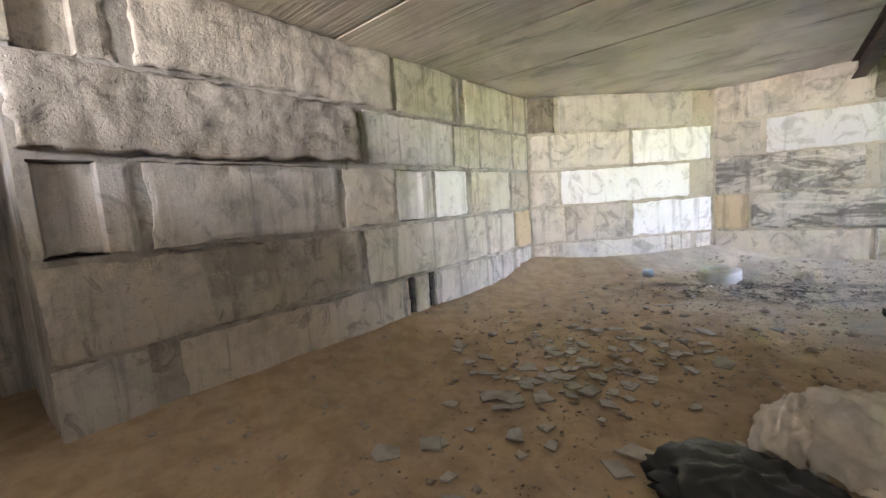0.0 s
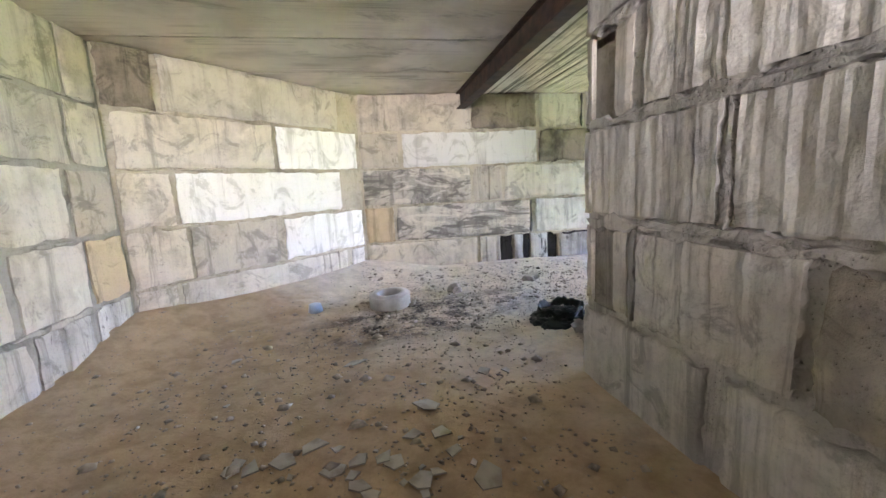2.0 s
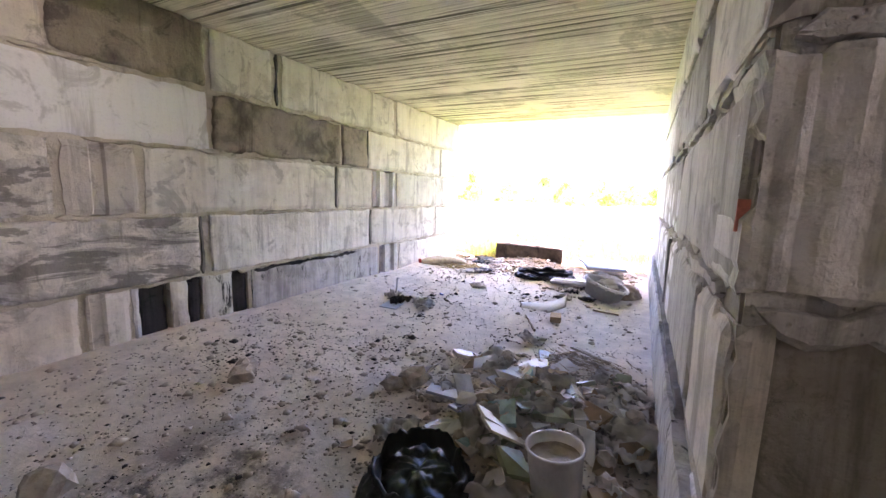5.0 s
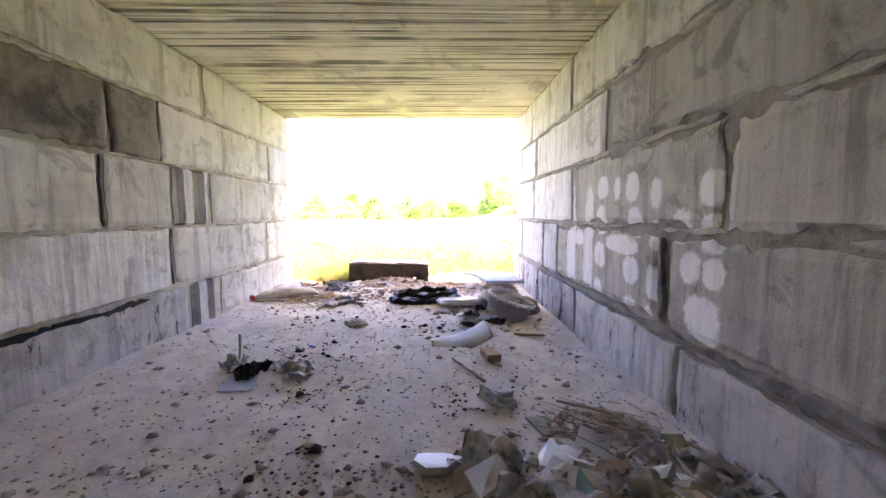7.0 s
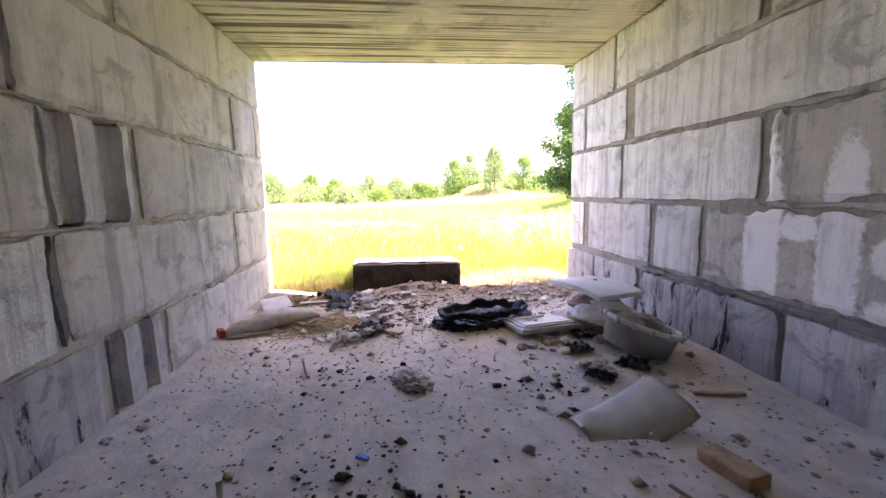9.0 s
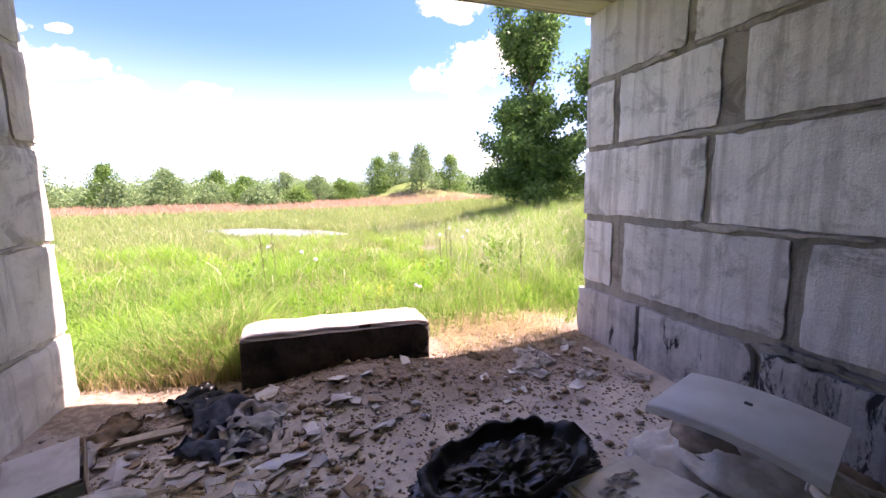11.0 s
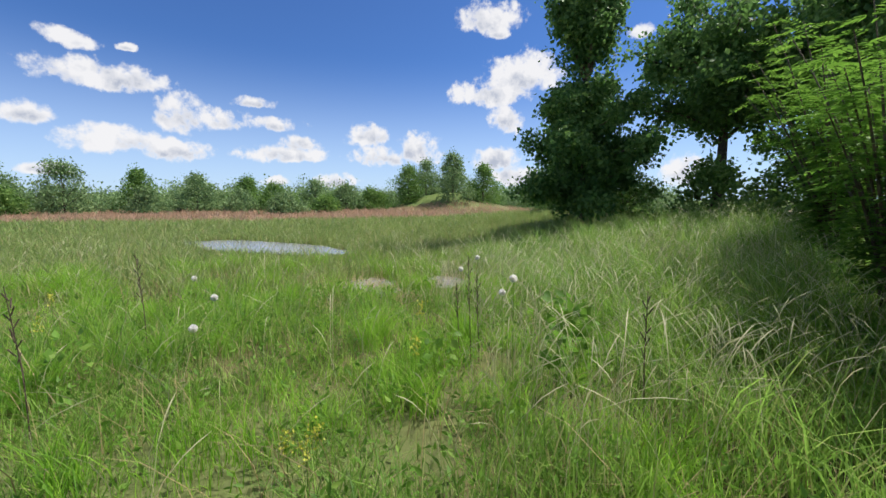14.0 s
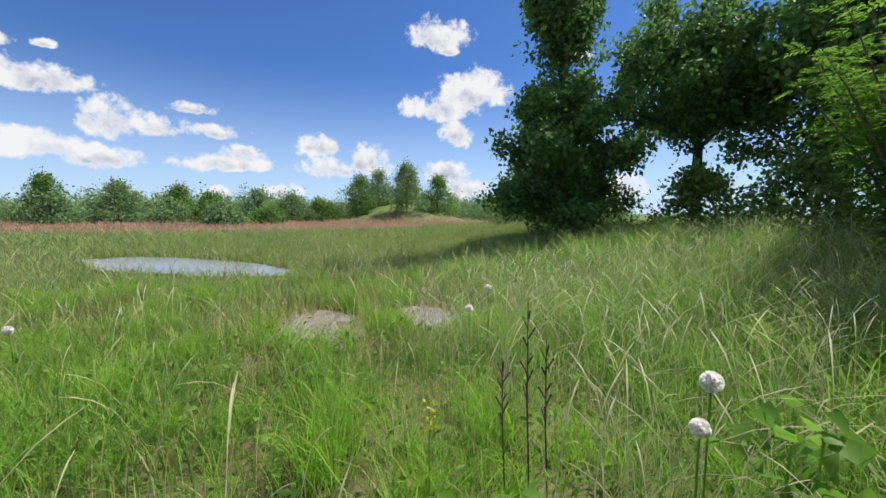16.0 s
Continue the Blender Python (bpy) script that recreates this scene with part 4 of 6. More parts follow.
tagged(part("roof", bm, OUTER), "flat weathered concrete roof", "roof", kind="structure")
# steel beam under the ceiling: an I section
bm = bmesh.new()
bx = 0.70
for a, b, z0, z1 in ((-0.075, 0.075, 2.60, 2.618), (-0.075, 0.075, CEIL - 0.02, CEIL - 0.002), (-0.008, 0.008, 2.616, CEIL - 0.018)):
    box(bm, bx + a, 3.74, z0, bx + b, 7.88, z1, 0.004)
tagged(part("steel_beam", bm, STEEL), "dark rusty steel I-beam under the ceiling slabs", "beam", kind="structure")

# ---- rubbish and loose things ----
rng = random.Random(7)


def rest(x, y, z=0.0):
    return ground_z(x, y) + z


def crumple(rx, ry, rz, seed, amp=0.3, freq=2.2, rings=26, seg=44, hollow=0.0, ridge=True):
    """A crumpled heap: a squashed ball with folds, flat below, with an open top when hollow."""
    bm = bmesh.new()
    grid = []
    for i in range(rings + 1):
        t = i / rings
        row = []
        for k in range(seg):
            a = 2 * math.pi * k / seg
            ph = math.pi * t
            d = Vector((math.sin(ph) * math.cos(a), math.sin(ph) * math.sin(a), math.cos(ph)))
            f = n1(d.x + seed, d.y - seed, d.z, freq) + 0.5 * n1(d.x - seed, d.y, d.z + seed, freq * 2.3)
            if ridge:
                f = 0.55 - abs(f) * 1.5 + 0.3 * (0.5 - abs(n1(d.x, d.y + seed, d.z, freq * 3.1)))
            r = 1 + amp * f
            p = Vector((d.x * r * rx, d.y * r * ry, d.z * r * rz))
            if hollow and d.z > 0.35:
                p.z -= hollow * rz * ((d.z - 0.35) / 0.65) ** 0.7
            if p.z < 0:
                p.z *= 0.12
            row.append(bm.verts.new(p))
        grid.append(row)
    for a, b in zip(grid, grid[1:]):
        for k in range(seg):
            bm.faces.new((a[k], b[k], b[(k + 1) % seg], a[(k + 1) % seg]))
    bmesh.ops.remove_doubles(bm, verts=bm.verts, dist=0.0005)
    return bm


def bag_rim(parent, rx, ry, z, seed, mat):
    """The crumpled open rim of a bag: a ragged folded band."""
    bm = bmesh.new()
    seg, rows = 64, []
    for i, (f, dz) in enumerate(((1.0, -0.02), (1.03, 0.01), (0.99, 0.03), (0.93, 0.02), (0.88, -0.015), (0.82, -0.05))):
        row = []
        for k in range(seg):
            a = 2 * math.pi * k / seg
            w_ = 1 + 0.13 * n1(math.cos(a) * 2 + seed, math.sin(a) * 2, 1) + 0.06 * n1(math.cos(a) * 7, math.sin(a) * 7 + seed, i * 0.4)
            row.append(bm.verts.new((rx * f * w_ * math.cos(a), ry * f * w_ * math.sin(a), max(0.006, z + dz + 0.05 * n1(math.cos(a) * 2.5, math.sin(a) * 2.5 + seed, 4) + 0.025 * n1(math.cos(a) * 9, math.sin(a) * 9, seed + i * 0.3)))))
        rows.append(row)
    for a, b in zip(rows, rows[1:]):
        for k in range(seg):
            bm.faces.new((a[k], b[k], b[(k + 1) % seg], a[(k + 1) % seg]))
    bmesh.ops.solidify(bm, geom=bm.faces[:], thickness=0.003)
    return part("rim", bm, mat, parent, smooth=True)


def thing(name, bm, mat, at, label, category, group="", smooth=False):
    return tagged(part(name, bm, mat, None, "", smooth, at), label, category, group)


def shard(size, thick, seed, sides=5, curl=0.0):
    """A flat broken piece with a ragged outline and real thickness."""
    r = random.Random(seed)
    bm = bmesh.new()
    pts = []
    for k in range(sides):
        a = 2 * math.pi * (k + r.uniform(-0.25, 0.25)) / sides
        q = size * r.uniform(0.65, 1.1)
        pts.append((q * math.cos(a), q * math.sin(a) * r.uniform(0.7, 1.0)))
    bot = [bm.verts.new((x, y, curl * (x * x) / size)) for x, y in pts]
    top = [bm.verts.new((x * 0.97, y * 0.97, thick + curl * (x * x) / size)) for x, y in pts]
    bm.faces.new(bot[::-1])
    bm.faces.new(top)
    for k in range(sides):
        q = (k + 1) % sides
        bm.faces.new((bot[k], bot[q], top[q], top[k]))
    return bm


def chunk(size, seed, flat=0.7):
    """A lump of rubble."""
    bm = bmesh.new()
    bmesh.ops.create_icosphere(bm, subdivisions=2, radius=size)
    for v in bm.verts:
        d = v.co.normalized()
        f = 1 + 0.45 * n1(d.x + seed, d.y, d.z, 1.6) + 0.2 * n1(d.x, d.y + seed, d.z, 4)
        v.co = Vector((d.x * f, d.y * f, d.z * f * flat)) * size
    return bm


def sheet(w, l, seed, amp=0.05, n=14, thick=0.004):
    """A thin bent sheet of paper, card or film, crumpled and with a thickness."""
    bm = bmesh.new()
    tops = []
    for i in range(n + 1):
        row = []
        for j in range(n + 1):
            x, y = (i / n - 0.5) * w, (j / n - 0.5) * l
            e = 1 + 0.15 * n1(x * 9, y * 9, seed)
            z = amp * (0.6 - abs(n1(x, y, seed, 2.2 / max(w, l) * 1.6)) * 2 + 0.5 * n1(x, y, seed + 3, 6 / max(w, l)))
            row.append(bm.verts.new((x * e, y * e, max(0.002, z + amp * 0.4))))
        tops.append(row)
    for a, b in zip(tops, tops[1:]):
        for j in range(n):
            bm.faces.new((a[j], b[j], b[j + 1], a[j + 1]))
    bmesh.ops.solidify(bm, geom=bm.faces[:], thickness=thick)
    return bm


def stick(length, r, seed, square=False):
    bm = bmesh.new()
    rr = random.Random(seed)
    if square:
        box(bm, -length / 2, -r, 0, length / 2, r, r * 1.2, r * 0.12)
        for v in bm.verts:
            v.co += Vector((0, 0.004 * n1(v.co.x * 9, seed), 0.003 * n1(v.co.x * 7, seed, 4)))
        return bm
    pts = [Vector((length * (k / 6 - 0.5), 0.03 * length * n1(k, seed), r + 0.02 * length * abs(n1(k, seed, 5)))) for k in range(7)]
    tube(bm, pts, [r * (1 - 0.06 * k) for k in range(7)], 6)
    return bm


def turned(x, y, z, rz=0.0, rx=0.0, ry=0.0):
    return pose(x, y, z, rx, ry, rz)


# broken tiles on the room floor
for k in range(150):
    if k < 95:
        x, y = rng.gauss(-1.3, 0.36), rng.gauss(2.1, 0.45)
    elif k < 125:
        x, y = rng.gauss(-1.1, 0.5), rng.gauss(3.0, 0.3)
    else:
        x, y = rng.uniform(-2.4, 0.2), rng.uniform(0.7, 5.0)
    s = rng.choice((0.03, 0.05, 0.06, 0.08, 0.1)) * rng.uniform(0.8, 1.2)
    thing("tile_shard", shard(s, 0.008, k, rng.choice((4, 4, 5)), 0), TILE, turned(x, y, rest(x, y, 0.004 + 0.01 * rng.random()), rng.uniform(0, 360), rng.gauss(0, 6), rng.gauss(0, 6)), "dusty broken grey wall tile lying on sandy floor", "tile shard", "broken tiles")
for k, (x, y, s) in enumerate(((-1.54, 0.92, 0.1), (-0.63, 1.46, 0.11), (-1.2, 1.25, 0.09), (-1.05, 1.95, 0.11))):
    thing("tile_shard", shard(s, 0.01, 300 + k, 4), TILE, turned(x, y, rest(x, y, 0.02), 40 * k, 8, 5), "large broken grey tile corner on sandy floor", "tile shard", "broken tiles")

# cloth and bag by the corner wall
bm = crumple(0.27, 0.34, 0.24, 3.1, 0.3, 1.7, 40, 72)
cloth = thing("crumpled_cloth", bm, CLOTH, turned(0.22, 2.05, rest(0.2, 2.0), 20), "crumpled off-white cloth bundle heaped against the wall", "cloth", smooth=True)
thing("crumpled_cloth", crumple(0.22, 0.13, 0.2, 8.4, 0.36, 1.8, 36, 64), CLOTH, turned(-0.05, 1.98, rest(0, 2), 70), "off-white cloth fold hanging over a dark bag", "cloth", smooth=True)
thing("garbage_bag", crumple(0.33, 0.28, 0.13, 5.5, 0.4, 2.0), BAG, turned(-0.2, 1.42, rest(-0.2, 1.4), 0), "shiny black garbage bag lying flat on the floor", "garbage bag", smooth=True)

# white ring of a washing machine, and a cup
bm = bmesh.new()
lathe(bm, [(0.245, 0.0), (0.25, 0.01), (0.25, 0.15), (0.244, 0.158), (0.2, 0.158), (0.196, 0.172), (0.15, 0.176), (0.14, 0.165), (0.138, 0.12), (0.138, 0.0)], 56)
ring = thing("drum_ring", bm, PLASTIC_W, turned(-0.73, 5.98, rest(-0.73, 5.95, -0.005), 0, 3, -2), "round white plastic machine ring lying on ash", "machine part", smooth=True)
# dark disc in the opening: the hole's shade put into colour
bm = bmesh.new()
lathe(bm, [(0.001, 0.03), (0.137, 0.03), (0.1365, 0.06)], 40)
part("hole_lining", bm, DARKRAG, ring)
bm = bmesh.new()
lathe(bm, [(0.001, 0.095), (0.05, 0.095), (0.068, 0.09), (0.085, 0.0), (0.08, 0.0), (0.062, 0.08), (0.001, 0.082)], 28)
thing("plastic_cup", bm, PLASTIC_B, turned(-1.62, 5.95, rest(-1.62, 5.95), 0, 3), "small bluish white plastic tub upside down", "tub", smooth=True)

# rubbish heap at the corner of the passage
bag = thing("garbage_bag", crumple(0.30, 0.25, 0.15, 11.2, 0.24, 3.0, 40, 80, hollow=0.3), BAG_G, turned(0.95, 4.82, rest(0.95, 4.8), 25), "dark green garbage bag crumpled beside a rubbish heap", "garbage bag", smooth=True)
bag_rim(bag, 0.25, 0.21, 0.13, 7.0, BAG_G)
bm = bmesh.new()
lathe(bm, [(0.001, 0.004), (0.105, 0.0), (0.112, 0.01), (0.128, 0.225), (0.136, 0.23), (0.136, 0.24), (0.126, 0.24), (0.122, 0.225), (0.106, 0.02), (0.001, 0.016)], 40)
bucket = thing("bucket", bm, PLASTIC_W, turned(1.22, 4.24, rest(1.2, 4.2, 0.01), 200, 4, -3), "dirty white plastic bucket standing beside a rubbish heap", "bucket", smooth=True)
bm = bmesh.new()
for k in range(9):
    a = radians(155 + k * 5.5)
    hgt = 0.05 if k in (0, 3, 4, 8) else 0.015
    for sgn in (0.09, 0.135):
        c = Vector((math.cos(a) * 0.1235, math.sin(a) * 0.1235, sgn))
        box(bm, -0.001, -0.004, -hgt / 3, 0.0025, 0.004, hgt / 3, 0, Matrix.Translation(c) @ Matrix.Rotation(a, 4, "Z"))
part("printed_mark", bm, INK, bucket, "worn dark printed emblem")
bm = bmesh.new()
lathe(bm, [(0.118, 0.19), (0.06, 0.2), (0.001, 0.195)], 30, wob=0.006)
part("contents", bm, STONE, bucket, "grey disc set inside below the rim")

HEAP = [("cardboard_piece", CARD, "torn brown cardboard piece in a rubbish heap", "cardboard"), ("paper_scrap", PAPER, "crumpled dirty paper in a rubbish heap", "paper"), ("plastic_scrap", PLASTIC_W, "broken white plastic piece in a rubbish heap", "plastic scrap"),
        ("plastic_scrap", TURQ, "turquoise plastic scrap in a rubbish heap", "plastic scrap"), ("rubble_lump", STONE, "lump of grey rubble in a rubbish heap", "rubble"), ("package", GREEN_PL, "flattened green package in a rubbish heap", "packaging"), ("rag", SACK, "dirty pale rag in a rubbish heap", "rag")]
for k in range(170):
    x, y = rng.gauss(1.9, 0.45), rng.gauss(4.42, 0.36)
    y = max(3.92, y)
    x = max(1.05, x)
    if (x - 1.22) ** 2 + (y - 4.24) ** 2 < 0.05 or (x - 0.95) ** 2 + (y - 4.82) ** 2 < 0.12:
        x += 0.45
    nm, mat, lab, cat = HEAP[rng.choice((0, 0, 1, 2, 2, 3, 4, 4, 2, 5, 1, 1, 2, 4, 6, 2, 1))]
    h = rest(x, y, 0.005 + 0.07 * rng.random() * math.exp(-((x - 1.85) / 0.5) ** 2))
    if nm == "rubble_lump":
        bm = chunk(rng.uniform(0.025, 0.065), k)
        ob = thing(nm, bm, mat, turned(x, y, h + 0.02, rng.uniform(0, 360)), lab, cat, "rubbish heap")
    elif nm in ("paper_scrap", "rag"):
        s = rng.uniform(0.12, 0.32)
        thing(nm, sheet(s, s * rng.uniform(0.6, 1.1), k * 1.7, s * 0.2, 14), mat, turned(x, y, h, rng.uniform(0, 360), rng.gauss(0, 10), rng.gauss(0, 10)), lab, cat, "rubbish heap", smooth=True)
    else:
        thing(nm, shard(rng.uniform(0.07, 0.17), rng.choice((0.005, 0.01, 0.03)), k + 900, rng.choice((4, 4, 5, 6)), rng.uniform(0, 0.4)), mat, turned(x, y, h, rng.uniform(0, 360), rng.gauss(0, 16), rng.gauss(0, 16)), lab, cat, "rubbish heap")
for x, y, rz, w_, l_ in ((1.73, 5.03, 15, 0.16, 0.3), (1.6, 4.85, 60, 0.14, 0.2), (1.95, 4.75, -20, 0.1, 0.2)):
    bm = bmesh.new()
    box(bm, -w_ / 2, -l_ / 2, 0, w_ / 2, l_ / 2, 0.018, 0.003)
    thing("board_piece", bm, BLUE_GREY, turned(x, y, rest(x, y, 0.05), rz, 8, 7), "blue-grey laminated board piece on rubbish heap", "board", "rubbish heap")
for x, y, rz, rx in ((1.5, 4.62, 40, 35), (1.42, 4.55, 42, 30)):
    bm = bmesh.new()
    box(bm, -0.07, -0.14, 0, 0.07, 0.14, 0.014, 0.003)
    thing("board_piece", bm, CREAM, turned(x, y, rest(x, y, 0.07), rz, rx, 0), "cream tile-like board leaning in rubbish heap", "board", "rubbish heap")
for x, y in ((2.6, 4.9), (1.4, 6.6), (1.3, 6.52), (0.15, 6.3), (1.75, 5.5), (1.9, 5.42)):
    thing("rubble_lump", chunk(rng.uniform(0.07, 0.11), x * 7 + y, 0.75), STONE, turned(x, y, rest(x, y, 0.035), 40 * x), "large lump of crumbled masonry on the floor", "rubble")
for x, y, l_, rz in ((3.7, 5.0, 0.52, 25), (3.0, 4.3, 0.4, 60), (2.8, 4.15, 0.45, 20), (2.5, 4.05, 0.35, -10), (1.9, 5.2, 0.3, 10), (5.35, 6.9, 0.3, 20), (6.75, 6.6, 0.35, -70), (7.3, 7.2, 0.55, -65), (6.05, 6.35, 0.3, 30), (2.95, 4.5, 0.32, -40), (4.6, 4.3, 0.3, 80)):
    thing("wooden_stick", stick(l_, 0.014, x, rng.random() < 0.5), rng.choice((WOOD, WOOD_PALE)), turned(x, y, rest(x, y, 0.005), rz), "weathered wooden stick lying on dusty ground", "stick", "loose sticks")

# middle of the passage
bm = bmesh.new()
box(bm, -0.14, -0.11, 0, 0.14, 0.11, 0.008, 0.002)
thing("cover_plate", bm, BLUE_GREY, turned(3.56, 6.72, rest(3.5, 6.7, 0.004), 10, 3), "flat grey sheet lying on dusty floor", "plate")
bm = sheet(0.3, 0.16, 4.2, 0.07, 12)
thing("dark_sheet", bm, DARKRAG, turned(3.72, 6.72, rest(3.7, 6.7, 0.005), -20, 10), "dark crumpled sheet on dusty floor", "sheet")
thing("paper_scrap", sheet(0.2, 0.18, 7.7, 0.08, 12), PAPER, turned(3.86, 6.9, rest(3.86, 6.9), 10), "crumpled white paper on dusty floor", "paper")
thing("plastic_film", sheet(0.4, 0.25, 9.7, 0.07, 14, 0.002), PLASTIC_W, turned(3.8, 6.4, rest(3.8, 6.4), 40), "grey plastic film crumpled on dusty floor", "plastic film")
bm = bmesh.new()
tube(bm, [Vector((0, 0, 0)), Vector((0.03, 0.0, 0.12)), Vector((0.06, 0.01, 0.24))], [0.012, 0.011, 0.012], 8)
thing("brush_handle", bm, PLASTIC_W, turned(3.88, 6.88, rest(3.9, 6.9, 0.02), 0), "white plastic handle sticking up from rubbish", "handle")
bm = bmesh.new()
box(bm, -0.035, -0.012, 0, 0.035, 0.012, 0.018, 0.004)
thing("lighter", bm, BLUE, turned(4.35, 6.42, rest(4.35, 6.42), 60), "small blue plastic lighter on the floor", "lighter")
bm = bmesh.new()
box(bm, -0.125, -0.06, 0, 0.125, 0.06, 0.065, 0.01)
for v in bm.verts:
    v.co += Vector((0.006 * n1(v.co.x * 20, v.co.y * 20), 0.006 * n1(v.co.y * 20, v.co.z * 20), 0.004 * n1(v.co.x * 30, 1)))
thing("brick", bm, BRICK, turned(3.98, 4.78, rest(3.98, 4.78), 10, 0, 4), "worn yellowish brick lying on its side", "brick")
bm = bmesh.new()
rows = []
for i in range(19):
    u = i / 18
    lift_ = 0.03 + 0.13 * max(0.0, (u - 0.45) / 0.55) ** 1.6
    half = 0.11 + 0.09 * min(1.0, u * 1.7)
    rows.append([bm.verts.new((0.56 * (u - 0.5), half * (j / 5 - 1), lift_ - 0.035 * abs(j / 5 - 1) ** 3 + 0.006 * n1(u * 6, j, 4))) for j in range(11)])
for a, b in zip(rows, rows[1:]):
    for j in range(10):
        bm.faces.new((a[j], b[j], b[j + 1], a[j + 1]))
bmesh.ops.solidify(bm, geom=bm.faces[:], thickness=0.014)
thing("moulded_shell", bm, CREAM, turned(4.42, 5.02, rest(4.42, 5.02, 0.005), -82, 6, 0), "cream moulded plastic shell fallen on the floor", "plastic part", smooth=True)
thing("old_cap", crumple(0.15, 0.1, 0.08, 31.0, 0.5, 2.4, 30, 50, hollow=0.6), STONE, turned(5.06, 6.15, rest(5.06, 6.15), 30), "dark worn cap or shoe on the floor", "cap", smooth=True)

# white goods and sacks against the passage wall
for k, (x, y, rx, ry, rz, yaw, z, mat) in enumerate(((5.75, 4.3, 0.34, 0.24, 0.17, 10, 0.0, SACK_BR), (6.0, 4.5, 0.30, 0.24, 0.14, 60, 0.0, SACK), (5.75, 4.42, 0.32, 0.24, 0.12, 20, 0.13, SACK), (5.62, 4.15, 0.26, 0.2, 0.16, -30, 0.0, SACK_BR), (5.95, 4.4, 0.2, 0.24, 0.09, 10, 0.19, SACK_BR))):
    thing("sack", crumple(rx, ry, rz, 40 + k * 3.3, 0.22, 1.6), mat, turned(x, y, rest(x, y, z), yaw), "dirty filled sack stacked against the wall", "sack", "stacked sacks", smooth=True)
bm = bmesh.new()
nseg = 14
rows = []
for i in range(nseg + 1):
    u = i / nseg - 0.5
    bow = 0.028 * (1 - (2 * u) ** 2)
    rows.append([bm.verts.new((u * 0.60, v_, bow + q)) for v_, q in ((-0.28, 0.0), (-0.275, 0.032), (-0.265, 0.038), (0.265, 0.038), (0.275, 0.032), (0.28, 0.0))])
for a, b in zip(rows, rows[1:]):
    for j in range(6):
        q = (j + 1) % 6
        bm.faces.new((a[j], b[j], b[q], a[q]))
bm.faces.new(rows[0])
bm.faces.new(rows[-1][::-1])
bmesh.ops.recalc_face_normals(bm, faces=bm.faces)
panel = thing("appliance_door", bm, ENAMEL, turned(5.80, 4.5, 0.33, 22, 3, -3), "curved white enamel appliance door lying on sacks", "appliance door", smooth=False)
bm = bmesh.new()
box(bm, -0.015, -0.02, 0.083, 0.015, 0.0, 0.09, 0.002)
part("latch_hole", bm, INK, panel)
bm = bmesh.new()
box(bm, -0.22, -0.28, 0.0, 0.22, 0.28, 0.05, 0.018)
lid = thing("appliance_lid", bm, PLASTIC_W, turned(5.9, 4.95, rest(5.9, 4.95, 0.03), 8, 0, 6), "dirty cream-white appliance lid lying on rubble", "appliance lid")
bm = bmesh.new()
box(bm, -0.19, -0.25, 0.05, 0.19, 0.25, 0.064, 0.006)
part("raised_panel", bm, CREAM, lid)
bm = bmesh.new()
box(bm, -0.165, -0.225, 0.064, 0.165, 0.225, 0.074, 0.004)
part("inner_panel", bm, CREAM, lid)
for k in range(6):
    bm = sheet(rng.uniform(0.03, 0.07), rng.uniform(0.04, 0.1), k + 60, 0.012, 5, 0.002)
    part("peeling_flake", bm, PAPER, lid, at=Matrix.Translation((rng.uniform(-0.1, 0.1), rng.uniform(-0.16, 0.16), 0.074)))
# drum tub with ribs and clips
tub = tagged(new("drum_tub"), "grey-white washing machine tub lying tilted beside sacks", "machine tub")
tub.matrix_world = turned(5.30, 4.42, rest(5.3, 4.4, 0.02), 30, 14, -10)
bm = bmesh.new()
lathe(bm, [(0.001, 0.02), (0.16, 0.0), (0.235, 0.02), (0.265, 0.2), (0.29, 0.205), (0.292, 0.225), (0.262, 0.225), (0.25, 0.2), (0.222, 0.035), (0.16, 0.018), (0.001, 0.035)], 56)
part("shell", bm, TUB, tub, smooth=True)
bm = bmesh.new()
lathe(bm, [(0.255, 0.222), (0.262, 0.236), (0.284, 0.236), (0.296, 0.226), (0.296, 0.205)], 56)
part("rim", bm, PLASTIC_W, tub, "pale plastic rim", smooth=True)
for k in range(14):
    a = 2 * math.pi * k / 14
    bm = bmesh.new()
    box(bm, 0.255, -0.012, 0.19, 0.305, 0.012, 0.235, 0.004, Matrix.Rotation(a, 4, "Z"))
    part("clip", bm, PLASTIC_W, tub)
for a0 in (140, 190):
    for k in range(3):
        bm = bmesh.new()
        a = radians(a0 + k * 7)
        c, s_ = math.cos(a), math.sin(a)
        tube(bm, [Vector((c * r_, s_ * r_, z_)) for r_, z_ in ((0.225, 0.06), (0.245, 0.14), (0.27, 0.24), (0.28, 0.26))], [0.008] * 4, 6)
        part("rib", bm, TUB, tub)
bm = bmesh.new()
lathe(bm, [(0.22, 0.037), (0.05, 0.06), (0.001, 0.062)], 40)
part("inside_bottom", bm, DARKRAG, tub)
open_bag = thing("garbage_bag", crumple(0.25, 0.44, 0.17, 52.0, 0.34, 4.6, 64, 120, hollow=0.7), BAG, turned(6.24, 5.4, rest(6.24, 5.4), 8), "shiny black garbage bag lying open on soil", "garbage bag", smooth=True)
bag_rim(open_bag, 0.25, 0.44, 0.12, 3.0, BAG)
